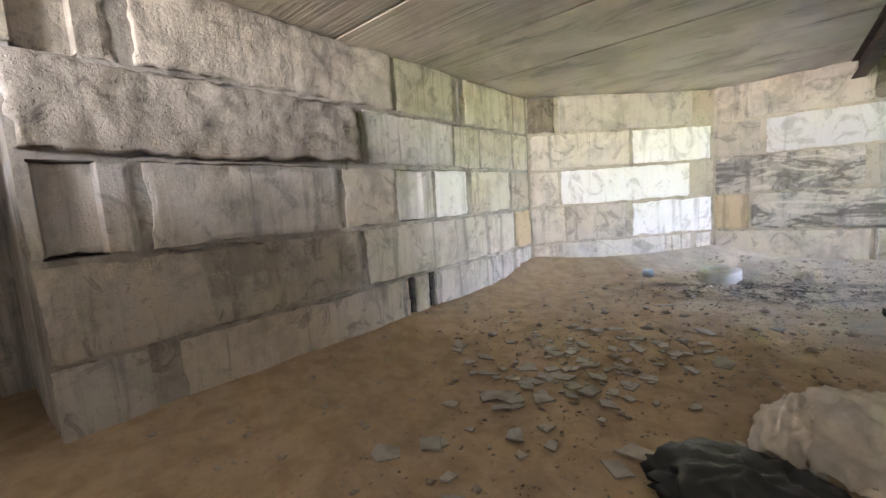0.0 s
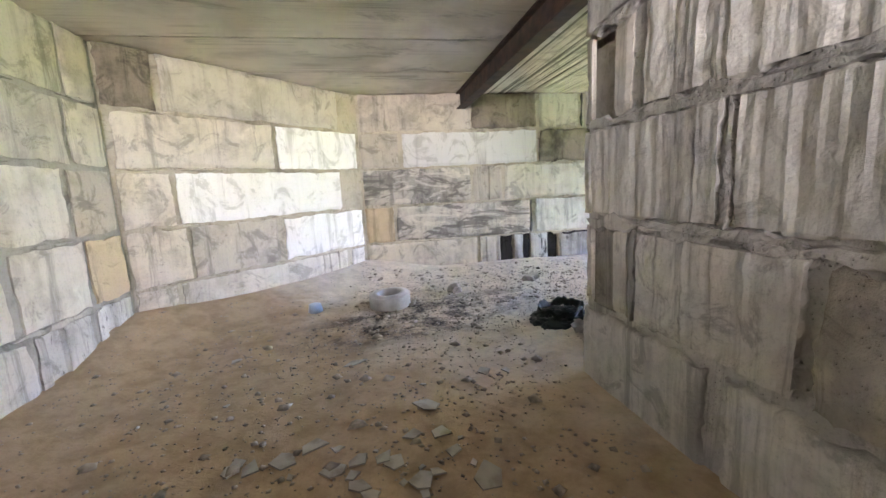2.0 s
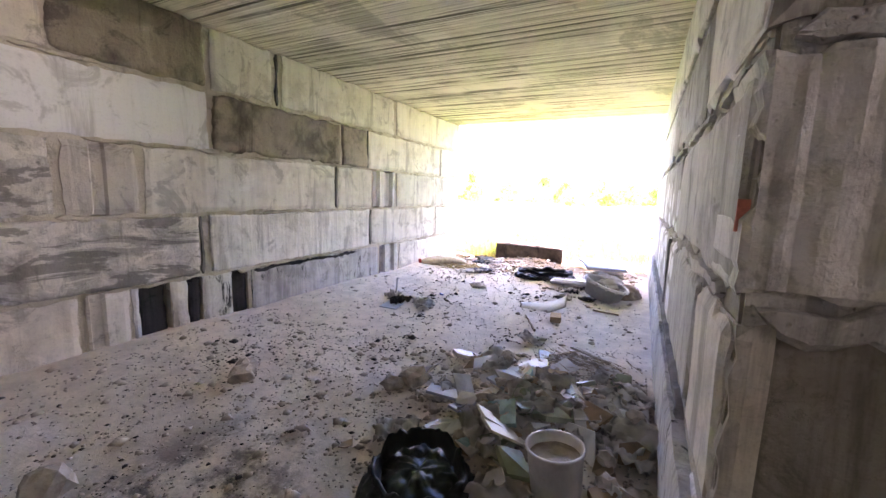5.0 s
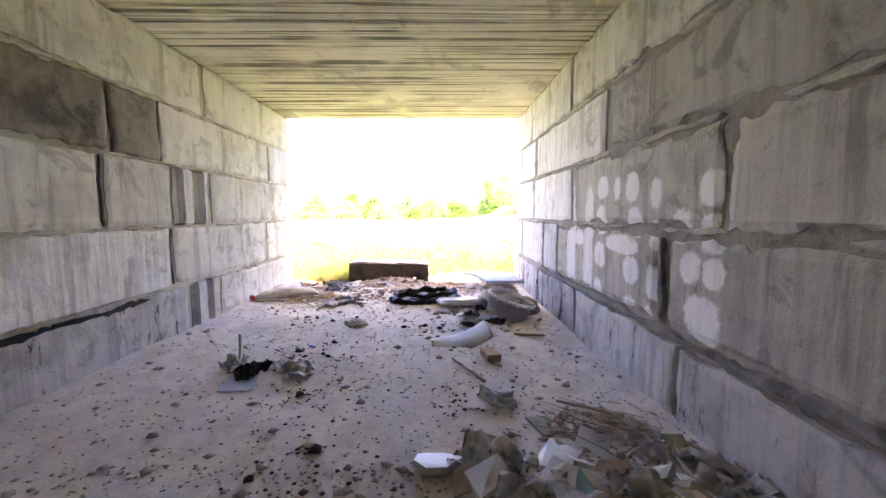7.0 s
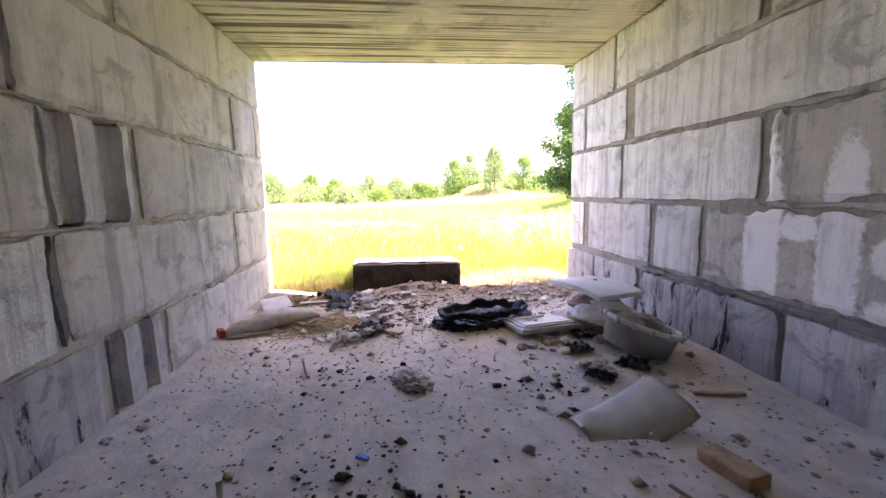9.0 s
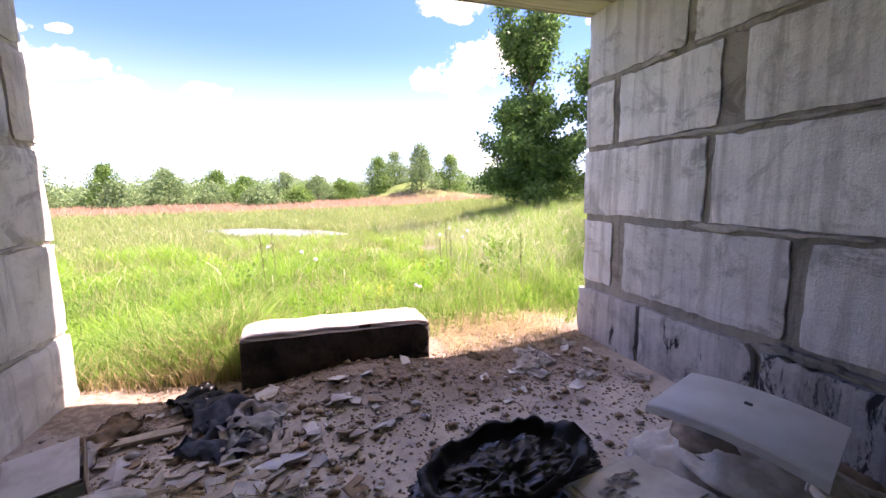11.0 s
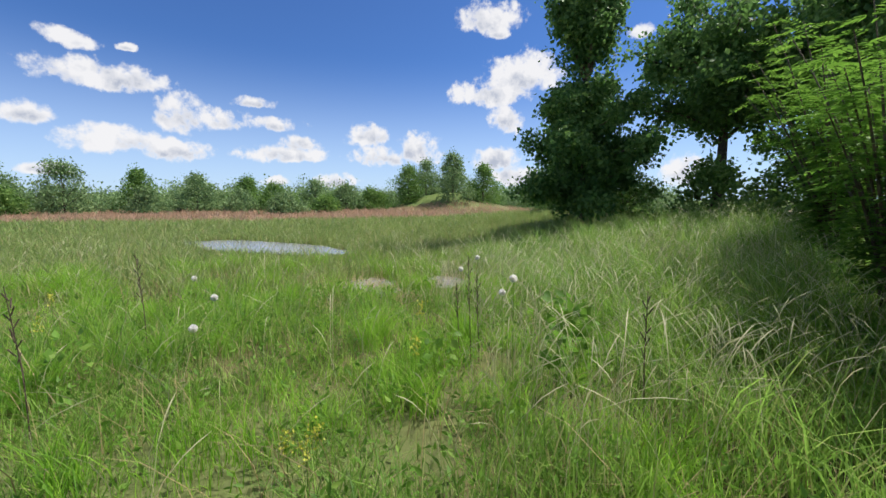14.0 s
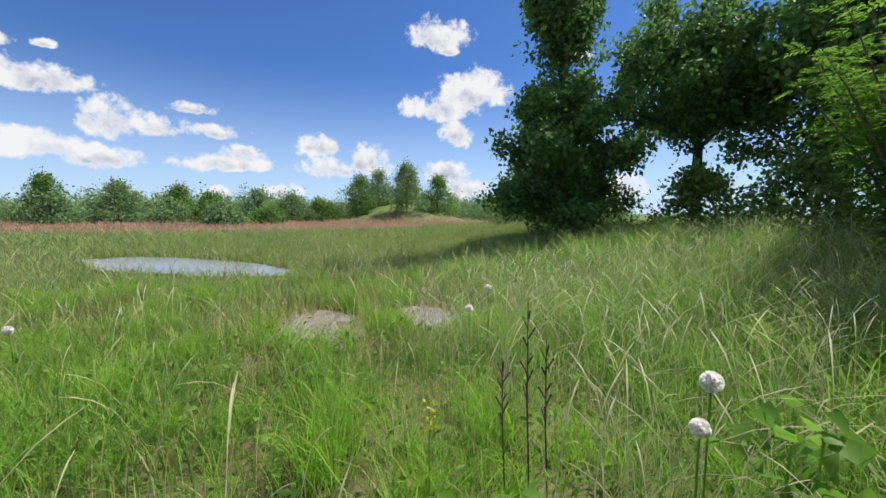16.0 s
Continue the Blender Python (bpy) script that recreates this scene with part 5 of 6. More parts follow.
for k in range(26):
    x, y = rng.uniform(4.9, 5.8), rng.uniform(4.55, 5.0)
    if rng.random() < 0.5:
        thing("rubble_lump", chunk(rng.uniform(0.02, 0.05), k + 70), STONE, turned(x, y, rest(x, y, 0.015), 30 * k), "small lump of rubble by white goods", "rubble", "rubble by white goods")
    else:
        s = rng.uniform(0.08, 0.2)
        thing("rag", sheet(s, s * 0.8, k * 2.1, s * 0.22, 12), rng.choice((SACK, PAPER, DARKRAG, PLASTIC_W)), turned(x, y, rest(x, y, 0.004), 50 * k), "dirty rag or film scrap by white goods", "rag", "scraps by white goods")

# rubbish near the left corner of the mouth
bm = bmesh.new()
nr, ns = 22, 20
rows = []
for i in range(nr + 1):
    t = i / nr
    r_ = 0.105 * min(1.0, math.sin(math.pi * min(1, max(0.02, t * 0.98 + 0.01))) ** 0.5)
    rows.append([bm.verts.new(((t - 0.5) * 0.95, r_ * math.cos(2 * math.pi * k / ns) * (1 + 0.15 * n1(t * 5, k, 3)), max(0.0, r_ * 0.8 + r_ * 0.8 * math.sin(2 * math.pi * k / ns) + 0.03 * n1(t * 9, k * 0.6, 8) + 0.012 * n1(t * 25, k * 0.9, 2)))) for k in range(ns)])
for a, b in zip(rows, rows[1:]):
    for k in range(ns):
        bm.faces.new((a[k], b[k], b[(k + 1) % ns], a[(k + 1) % ns]))
sack = thing("long_sack", bm, SACK, turned(6.38, 7.42, rest(6.4, 7.4), -52), "long dirty white woven sack lying by the wall", "sack", smooth=True)
bm = bmesh.new()
box(bm, -0.48, -0.05, 0.03, -0.43, 0.05, 0.1, 0.01)
part("red_corner", bm, RED, sack)
for x, y, w_, l_, rz, mat, nm, lab, cat in ((6.75, 7.5, 0.28, 0.34, 20, PAPER, "white_packaging", "white and green torn packaging by the wall", "packaging"), (6.62, 7.62, 0.12, 0.3, -30, DARKRAG, "dark_sheet", "dark bent sheet by the wall", "sheet"), (7.35, 6.85, 0.4, 0.35, 10, BLUERAG, "rag", "blue-grey rag tangled in rubbish", "rag"), (7.2, 6.65, 0.35, 0.3, 70, PLASTIC_W, "plastic_film", "grey transparent-looking film crumpled in rubbish", "plastic film"), (7.6, 7.05, 0.35, 0.3, 40, BAG, "black_film", "black plastic film tangled under grass", "plastic film"), (6.3, 6.45, 0.3, 0.25, 15, PAPER, "paper_scrap", "torn white paper on soil", "paper"), (6.1, 6.5, 0.25, 0.3, 50, BLUERAG, "rag", "grey rag in the rubbish", "rag"), (7.25, 4.7, 0.28, 0.16, 30, PAPER, "paper_scrap", "pale flattened paper on soil", "paper"), (7.5, 4.5, 0.2, 0.14, 80, PAPER, "paper_scrap", "pale flattened paper on soil", "paper")):
    thing(nm, sheet(w_, l_, x * 3 + y, min(w_, l_) * 0.2, 20), mat, turned(x, y, rest(x, y, 0.003), rz), lab, cat, smooth=True)
for x, y, l_, rz in ((6.15, 7.55, 0.34, -60), (7.2, 7.3, 0.5, -75), (6.6, 6.65, 0.3, -60), (6.02, 6.28, 0.22, 40), (6.9, 6.5, 0.25, 0)):
    bm = bmesh.new()
    box(bm, -l_ / 2, -0.03, 0, l_ / 2, 0.03, 0.02, 0.003)
    thing("timber_offcut", bm, WOOD_PALE, turned(x, y, rest(x, y, 0.015), rz, 5, 4), "short pale wooden offcut lying in rubbish", "timber", "timber offcuts")
for k in range(210):
    x, y = rng.gauss(6.7, 0.45), rng.gauss(6.6, 0.42)
    if y > 7.6 or x > 7.6:
        continue
    s = rng.choice((0.02, 0.03, 0.05, 0.08)) * rng.uniform(0.8, 1.3)
    thing("litter_scrap", shard(s, 0.006, k + 2000, rng.choice((4, 5)), 0.2), rng.choice((PAPER, PAPER, WOOD_PALE, PLASTIC_W, STONE, CARD)), turned(x, y, rest(x, y, 0.004 + 0.015 * rng.random()), rng.uniform(0, 360), rng.gauss(0, 14), rng.gauss(0, 14)), "small pale scrap of litter on dark soil", "litter", "litter at the mouth")
for k in range(26):
    x, y = rng.uniform(6.9, 8.0), rng.uniform(4.0, 5.2)
    s = rng.uniform(0.025, 0.07)
    thing("litter_scrap", shard(s, 0.006, k + 3000, 5, 0.2), rng.choice((PAPER, PLASTIC_W, STONE)), turned(x, y, rest(x, y, 0.004), rng.uniform(0, 360), rng.gauss(0, 8), rng.gauss(0, 8)), "small pale scrap of litter on soil and straw", "litter", "litter by the wall end")

for nm, cx, cy, cnt, lab in (("straw_bundle", 6.45, 6.72, 220, "loose bundle of dry straw lying on soil"), ("straw_bundle", 6.25, 7.0, 180, "flattened dry straw lying on soil"), ("twig_heap", 2.75, 4.25, 120, "dry twigs scattered beside the rubbish heap")):
    r = random.Random(int(cx * 10))
    bm = bmesh.new()
    for k in range(cnt):
        px, py, a = r.gauss(cx, 0.1), r.gauss(cy, 0.15), r.gauss(1.2, 0.5)
        ln = r.uniform(0.08, 0.24)
        q = Vector((px, py, rest(px, py, r.uniform(0.004, 0.03))))
        tube(bm, [q, q + Vector((math.cos(a) * ln, math.sin(a) * ln, r.uniform(-0.002, 0.02)))], [0.0022, 0.0015], 4)
    tagged(part(nm, bm, STRAW if nm == "straw_bundle" else WOOD), lab, "straw" if nm == "straw_bundle" else "twigs", kind="stuff")

# torn white carton by the wall, open at one side
carton = tagged(new("torn_carton"), "torn white carton with green print lying open by the wall", "carton")
carton.matrix_world = turned(6.88, 7.52, rest(6.88, 7.5, 0.0), 24, 0, -6)
for name_, q, mat in (("base", (-0.2, -0.15, 0.0, 0.2, 0.15, 0.006), PAPER), ("side", (-0.2, -0.15, 0.008, 0.2, -0.144, 0.11), CARD), ("side", (-0.2, 0.144, 0.008, 0.2, 0.15, 0.12), PAPER), ("side", (-0.2, -0.142, 0.008, -0.194, 0.142, 0.1), GREEN_PL), ("flap", (-0.19, -0.13, 0.112, 0.19, 0.16, 0.118), PAPER)):
    bm = bmesh.new()
    box(bm, *q, 0.002)
    for v in bm.verts:
        v.co += Vector((0.012 * n1(v.co.x * 6, v.co.y * 6, 1), 0.012 * n1(v.co.x * 6, v.co.y * 6, 5), 0.03 * n1(v.co.x * 4, v.co.y * 4, 8) if v.co.z > 0.05 else 0.0))
    part(name_, bm, mat, carton)
# larger papers and films in the litter
for k, (x, y, w_, l_, mat, nm, lab) in enumerate(((6.3, 6.5, 0.34, 0.2, PAPER, "paper_scrap", "torn white paper on soil"), (6.07, 6.54, 0.26, 0.2, PAPER, "paper_scrap", "crumpled white paper on soil"), (5.98, 6.66, 0.22, 0.3, PLASTIC_W, "plastic_film", "dirty pale plastic film on soil"), (6.16, 6.38, 0.2, 0.16, CARD, "cardboard_scrap", "ribbed brown cardboard scrap on soil"), (6.7, 7.22, 0.3, 0.1, PAPER, "paper_scrap", "flat white paper strip on soil"), (7.02, 6.81, 0.42, 0.3, BLUERAG, "rag", "blue-grey rag tangled in rubbish"), (7.0, 6.62, 0.3, 0.26, PLASTIC_W, "plastic_film", "grey plastic film crumpled in rubbish"), (7.3, 7.43, 0.34, 0.26, CARD, "cardboard_scrap", "bent brown cardboard under dry grass"), (7.12, 7.5, 0.3, 0.16, PAPER, "paper_scrap", "pale paper against the wall foot"), (7.38, 4.66, 0.2, 0.26, PAPER, "paper_scrap", "white paper sheet on soil and straw"), (7.41, 4.51, 0.16, 0.2, PAPER, "paper_scrap", "white paper sheet on soil and straw"), (7.55, 4.59, 0.2, 0.12, PLASTIC_W, "plastic_film", "pale film on soil and straw"), (7.64, 4.12, 0.16, 0.14, PAPER, "paper_scrap", "pale paper by the wall foot"), (7.99, 4.55, 0.16, 0.12, PAPER, "paper_scrap", "white paper in dry straw"), (7.65, 5.0, 0.1, 0.14, CARD, "cardboard_scrap", "small brown card on soil"), (7.07, 4.3, 0.12, 0.2, PAPER, "paper_scrap", "white paper strip on soil"), (6.93, 4.0, 0.2, 0.1, PAPER, "paper_scrap", "white paper by the wall foot"))):
    thing(nm, sheet(w_, l_, k * 1.7 + 60, min(w_, l_) * 0.22, 16), mat, turned(x, y, rest(x, y, 0.004), 47 * k), lab, "paper" if nm == "paper_scrap" else "litter", smooth=True)
for k in range(70):
    x, y = rng.gauss(7.05, 0.3), rng.gauss(7.2, 0.25)
    if y > 7.7:
        continue
    thing("litter_scrap", shard(rng.uniform(0.02, 0.06), 0.006, k + 5000, rng.choice((4, 5)), 0.2), rng.choice((PAPER, WOOD_PALE, PLASTIC_W, CARD, WOOD)), turned(x, y, rest(x, y, 0.006), rng.uniform(0, 360), rng.gauss(0, 14), rng.gauss(0, 14)), "small pale scrap of litter on dark soil", "litter", "litter at the mouth")
for k in range(16):
    x, y = rng.gauss(5.62, 0.13), rng.gauss(4.95, 0.12)
    thing("rubble_chunk", chunk(rng.uniform(0.02, 0.055), 400 + k), rng.choice((STONE, PLASTIC_W, CLOTH, WOOD_PALE)), turned(x, y, rest(x, y, 0.012), rng.uniform(0, 360)), "pale lump of debris beside the machine tub", "rubble", "debris by the tub")

# the fallen block in the mouth of the passage
bm = bmesh.new()
bmesh.ops.create_cube(bm, size=1, matrix=Matrix.Diagonal((0.44, 1.42, 0.44, 1)))
bmesh.ops.subdivide_edges(bm, edges=bm.edges[:], cuts=14, use_grid_fill=True)
for v in bm.verts:
    p = v.co
    ex, ey, ez = abs(p.x) / 0.22, abs(p.y) / 0.71, abs(p.z) / 0.22
    near = sorted((ex, ey, ez))[1]
    k = max(0.0, (near - 0.86) / 0.14)
    f = 0.02 * k + 0.012 * n1(p.x, p.y, p.z, 5) + 0.014 * k * n1(p.x, p.y, p.z, 14)
    p -= Vector((p.x / 0.22, p.y / 0.71, p.z / 0.22)) * f
fallen = tagged(new("fallen_block"), "fallen concrete block, lit top and shaded side put into its colours", "concrete block")
fallen.matrix_world = turned(7.92, 6.1, 0.10, 2, 1.5, 0.5)
bmesh.ops.recalc_face_normals(bm, faces=bm.faces)
me = bpy.data.meshes.new("body")
bm.to_mesh(me)
bm.free()
me.materials.append(BLOCK_SHADED)
me.materials.append(BLOCK_LIT)
# top and sun-side faces pale, the rest near black: light and shade as colour
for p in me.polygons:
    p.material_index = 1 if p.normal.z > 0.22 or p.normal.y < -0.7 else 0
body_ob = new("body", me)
body_ob.parent = fallen


# ---- loose small stuff on the floor ----
def pebbles(name, count, spot, sizes, mat, label, seed):
    r = np.random.RandomState(seed)
    base = np.array([(1, 0, 0), (-0.9, 0.2, 0), (0.1, 1, 0.1), (0, -0.8, 0), (0.1, 0.1, 0.8), (0, 0, -0.5)], float)
    faces = np.array([(0, 2, 4), (2, 1, 4), (1, 3, 4), (3, 0, 4), (2, 0, 5), (1, 2, 5), (3, 1, 5), (0, 3, 5)])
    vs, fs = [], []
    while len(vs) < count:
        x, y = spot(r)
        s = r.uniform(*sizes) * (1 + 2 * (r.rand() > 0.93))
        a = r.uniform(0, 6.28)
        m = np.array([(math.cos(a), -math.sin(a), 0), (math.sin(a), math.cos(a), 0), (0, 0, 0.7)])
        v = (base * r.uniform(0.6, 1.2, (6, 1))) @ m.T * s
        vs.append(v + (x, y, ground_z(x, y) + 0.2 * s))
        fs.append(faces + 6 * len(fs))
    tagged(new(name, np_mesh(name, np.concatenate(vs), np.concatenate(fs), mat)), label, "debris", kind="stuff")


pebbles("floor_clods", 4200, lambda r: (r.uniform(0.8, 7.4), r.uniform(3.9, 7.75)), (0.005, 0.016), STONE, "scattered clods and crumbs on the passage floor", 3)
pebbles("dark_clods", 420, lambda r: (lambda c: (c[0] + r.normal(0, 0.16), c[1] + r.normal(0, 0.2)))(((3.4, 6.1), (4.3, 6.5), (4.0, 6.2), (2.6, 6.0), (5.2, 6.6), (3.2, 5.0), (2.2, 5.9), (1.6, 6.9), (5.0, 5.2))[r.randint(9)]), (0.008, 0.02), DARKRAG, "dark earth clods scattered on the dusty floor", 14)
pebbles("corner_crumbs", 3200, lambda r: (r.uniform(-1.2, 2.6), r.uniform(4.8, 7.7)), (0.005, 0.018), STONE, "rubble crumbs strewn between room and passage", 15)
pebbles("ash_crumbs", 2200, lambda r: (r.normal(0.3, 1.0), min(7.6, r.normal(5.8, 0.7))), (0.003, 0.008), DARKRAG, "charred crumbs in the ash", 4)
pebbles("room_crumbs", 3800, lambda r: (r.uniform(-3.2, 0.5), r.uniform(0.0, 7.0) * 0.8), (0.004, 0.014), STONE, "sandy crumbs on the room floor", 5)
pebbles("room_rubble", 700, lambda r: (r.uniform(-2.6, 0.4), r.uniform(2.4, 6.2)), (0.01, 0.024), STONE, "small rubble lumps on the sandy room floor", 23)
pebbles("heap_crumbs", 1600, lambda r: (max(1.0, r.normal(1.9, 0.5)), max(3.86, r.normal(4.45, 0.4))), (0.006, 0.018), STONE, "rubble crumbs under the rubbish heap", 6)
pebbles("mouth_soil_clods", 4200, lambda r: (r.normal(7.2, 0.6), r.uniform(4.0, 7.5)), (0.006, 0.016), CARD, "dark loose soil clods and chips at the mouth", 8)
pebbles("pale_chips", 700, lambda r: (r.normal(6.6, 0.5), r.normal(6.4, 0.6)), (0.005, 0.016), PAPER, "pale chips scattered on soil", 9)


# ---- vegetation ----
gr = np.random.RandomState(11)


def gz(xs, ys):
    return np.array([ground_z(float(a), float(b)) for a, b in zip(xs, ys)])


def spread(count, x0, x1, y0, y1, keep=None):
    x, y = gr.uniform(x0, x1, count), gr.uniform(y0, y1, count)
    if keep is not None:
        k = keep(x, y)
        x, y = x[k], y[k]
    return x, y


def bare(x, y):
    """True where grass grows."""
    ok = ~((((x - 14.2) / 0.8) ** 2 + ((y - 4.9) / 0.45) ** 2 < 1.0 + 0.6 * np.sin(x * 9) * np.sin(y * 11)) | (((x - 14.3) / 0.6) ** 2 + ((y - 3.6) / 0.42) ** 2 < 0.9 + 0.4 * np.sin(x * 9) * np.sin(y * 11)))
    ok &= ~((((x - 20.6) / 2.6) ** 2 + ((y - 7.9 - (x - 20.6) * 0.9) / 1.7) ** 2) < 1)
    ok &= (x > 8.25 + 0.25 * np.sin(y * 5) + 0.2 * np.sin(y * 13)) | ((y > 7.9) & (x > 8.0)) | ((y < 3.3) & (x > 8.0))
    ok &= ~((x < 8.3) & (y > 4.0) & (y < 5.1))
    ok &= ~((np.abs(x - 7.92) < 0.32) & (np.abs(y - 6.1) < 0.8))
    return ok


def blades(name, x, y, h0, h1, width, bend, mat, label, segs=3, lean=(0.0, 0.0), z=None):
    n = len(x)
    z = gz(x, y) if z is None else z
    h = gr.uniform(h0, h1, n) * (0.75 + 0.5 * gr.rand(n) ** 2) * (0.85 + 0.4 * np.sin(x * 2.3 + 2 * np.sin(y * 1.9)) * np.sin(y * 2.9 + 1.5 * np.sin(x * 1.1)))
    a = gr.uniform(0, 2 * np.pi, n)
    b = h * bend * gr.uniform(0.2, 1.2, n)
    dx, dy = np.cos(a) * b + lean[0] * h, np.sin(a) * b + lean[1] * h
    f = gr.uniform(0, 2 * np.pi, n)
    sx, sy = np.cos(f), np.sin(f)
    w_ = width * gr.uniform(0.6, 1.3, n)
    verts = np.zeros((n, 2 * segs + 1, 3), np.float32)
    for s in range(segs):
        t = s / segs
        ww = w_ * (1 - 0.75 * t) * 0.5
        px, py, pz = x + dx * t * t, y + dy * t * t, z - 0.02 + h * (t - 0.25 * bend * t * t)
        verts[:, 2 * s] = np.stack([px - sx * ww, py - sy * ww, pz], 1)
        verts[:, 2 * s + 1] = np.stack([px + sx * ww, py + sy * ww, pz], 1)
    verts[:, 2 * segs] = np.stack([x + dx, y + dy, z + h * (1 - 0.35 * bend)], 1)
    base = (np.arange(n) * (2 * segs + 1))[:, None]
    tri = []
    for s in range(segs - 1):
        tri += [(2 * s, 2 * s + 1, 2 * s + 3), (2 * s, 2 * s + 3, 2 * s + 2)]
    tri.append((2 * segs - 2, 2 * segs - 1, 2 * segs))
    faces = (base[:, :, None] + np.array(tri)[None]).reshape(-1, 3)
    return tagged(new(name, np_mesh(name, verts.reshape(-1, 3), faces, mat)), label, "grass", kind="stuff")


def clumped(x, y):
    """Thins the points into clumps."""
    f = np.sin(x * 2.1 + 3 * np.sin(y * 1.3)) * np.sin(y * 2.7 + 2 * np.sin(x * 1.7))
    return gr.rand(len(x)) < 0.5 + 0.6 * f


x, y = spread(150000, 8.0, 14.0, -1.5, 10.5, lambda a, b: bare(a, b) & clumped(a, b))
blades("meadow_grass_near", x, y, 0.12, 0.33, 0.008, 0.9, GRASS, "lush green meadow grass with uneven blades", 3)
x, y = spread(20000, 8.0, 13.0, -1.5, 10.0, lambda a, b: bare(a, b) & (np.sin(a * 1.3 + b * 0.7) > 0.2))
blades("meadow_grass_bright", x, y, 0.3, 0.55, 0.010, 0.5, GRASS, "taller bright green grass clumps", 3)
cx, cy = spread(900, 8.7, 17.0, 0.5, 11.5, lambda a, b: bare(a, b) & (np.sin(a * 1.7 + 2 * np.sin(b * 0.9)) * np.sin(b * 1.5 + a * 0.4) > -0.25))
size = gr.uniform(0.05, 0.13, len(cx))
x, y = np.repeat(cx, 75), np.repeat(cy, 75)
x, y = x + gr.normal(0, 1, len(x)) * np.repeat(size, 75), y + gr.normal(0, 1, len(x)) * np.repeat(size, 75)
blades("grass_tufts", x, y, 0.32, 0.56, 0.0075, 0.75, GRASS_VIVID, "vivid green tufts of fine fanning grass", 3)
x, y = spread(9000, 12.6, 15.8, 2.4, 6.4, lambda a, b: ((a - 14.2) / 1.5) ** 2 + ((b - 4.4) / 1.7) ** 2 < 0.7 + 0.5 * np.sin(a * 5) * np.sin(b * 7))
blades("dead_litter", x, y, 0.10, 0.24, 0.008, 1.8, GRASS_DRY, "brown dead grass litter round the gravel", 2)
x, y = spread(5000, 15.2, 17.6, 6.2, 9.2, lambda a, b: ((a - 16.4) / 1.0) ** 2 + ((b - 7.6) / 1.3) ** 2 < 0.8)
blades("dead_litter_strip", x, y, 0.12, 0.3, 0.012, 1.6, GRASS_DRY, "brown dead stems lying before the pond", 2)
x, y = spread(6000, 8.0, 15.0, -1.5, 10.5, bare)
blades("dry_blades", x, y, 0.3, 0.7, 0.006, 0.8, GRASS_DRY, "dry straw-coloured blades among the grass", 3)
x, y = spread(2200, 7.7, 8.7, 3.9, 5.2)
blades("flattened_straw", x, y, 0.15, 0.35, 0.006, 2.2, GRASS_DRY, "flattened straw by the wall end", 3)
x, y = spread(2600, 7.9, 8.6, 6.7, 8.2)
blades("dry_tuft", x, y, 0.25, 0.6, 0.007, 0.9, GRASS_DRY, "dry brownish grass by the wall end", 3)
x, y = spread(5000, 7.98, 9.2, 6.75, 8.6, lambda a, b: ~((np.abs(a - 7.92) < 0.3) & (b < 6.85)))
blades("tall_grass_corner", x, y, 0.35, 0.75, 0.010, 0.7, GRASS, "tall green grass leaning at the wall end", 4, (-0.1, -0.1))
x, y = spread(110000, 14.0, 27.0, -7.0, 20.0, bare)
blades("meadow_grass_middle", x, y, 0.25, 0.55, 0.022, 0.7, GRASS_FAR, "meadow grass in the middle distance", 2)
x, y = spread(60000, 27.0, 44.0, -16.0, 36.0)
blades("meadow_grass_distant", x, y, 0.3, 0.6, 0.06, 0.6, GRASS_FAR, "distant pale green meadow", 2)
x, y = spread(60000, 40.0, 66.0, -22.0, 62.0)
blades("reddish_grass_band", x, y, 0.45, 0.8, 0.08, 0.5, GRASS_RED, "reddish flowering grass band across the field", 2)
x, y = spread(26000, 8.1, 17.0, -4.0, 3.6, lambda a, b: bare(a, b) & (b < 3.4 - 0.12 * (a - 8)))
blades("tall_grass", x, y, 0.5, 0.95, 0.010, 0.8, GRASS, "tall arching grass on the bank", 4, (0.12, 0.15))


def seed_stalks(name, x, y, h0, h1, label):
    """Arching stems that end in pale feathery heads."""
    n = len(x)
    z = gz(x, y)
    h = gr.uniform(h0, h1, n)
    a = gr.normal(-1.2, 1.7, n)
    reach = h * gr.uniform(0.25, 0.6, n)
    pts = []
    for t in (0.0, 0.35, 0.65, 0.82, 0.92, 1.0):
        drop = 0.18 * max(0, t - 0.6) ** 2 * 6
        pts.append(np.stack([x + np.cos(a) * reach * t ** 2.4, y + np.sin(a) * reach * t ** 2.4, z + h * (t - 0.12 * t * t - drop * 0.5)], 1))
    widths = (0.0018, 0.0016, 0.0012, 0.0028, 0.0036, 0.001)
    verts = np.zeros((n, 12, 3))
    f = gr.uniform(0, 6.28, n)
    side = np.stack([np.cos(f), np.sin(f), np.zeros(n)], 1)
    for i, p in enumerate(pts):
        verts[:, 2 * i], verts[:, 2 * i + 1] = p - side * widths[i], p + side * widths[i]
    base = (np.arange(n) * 12)[:, None, None]
    quads = np.array([(2 * i, 2 * i + 1, 2 * i + 3, 2 * i + 2) for i in range(5)])[None]
    tagged(new(name, np_mesh(name, verts.reshape(-1, 3), (base + quads).reshape(-1, 4), SEED)), label, "grass", kind="stuff")


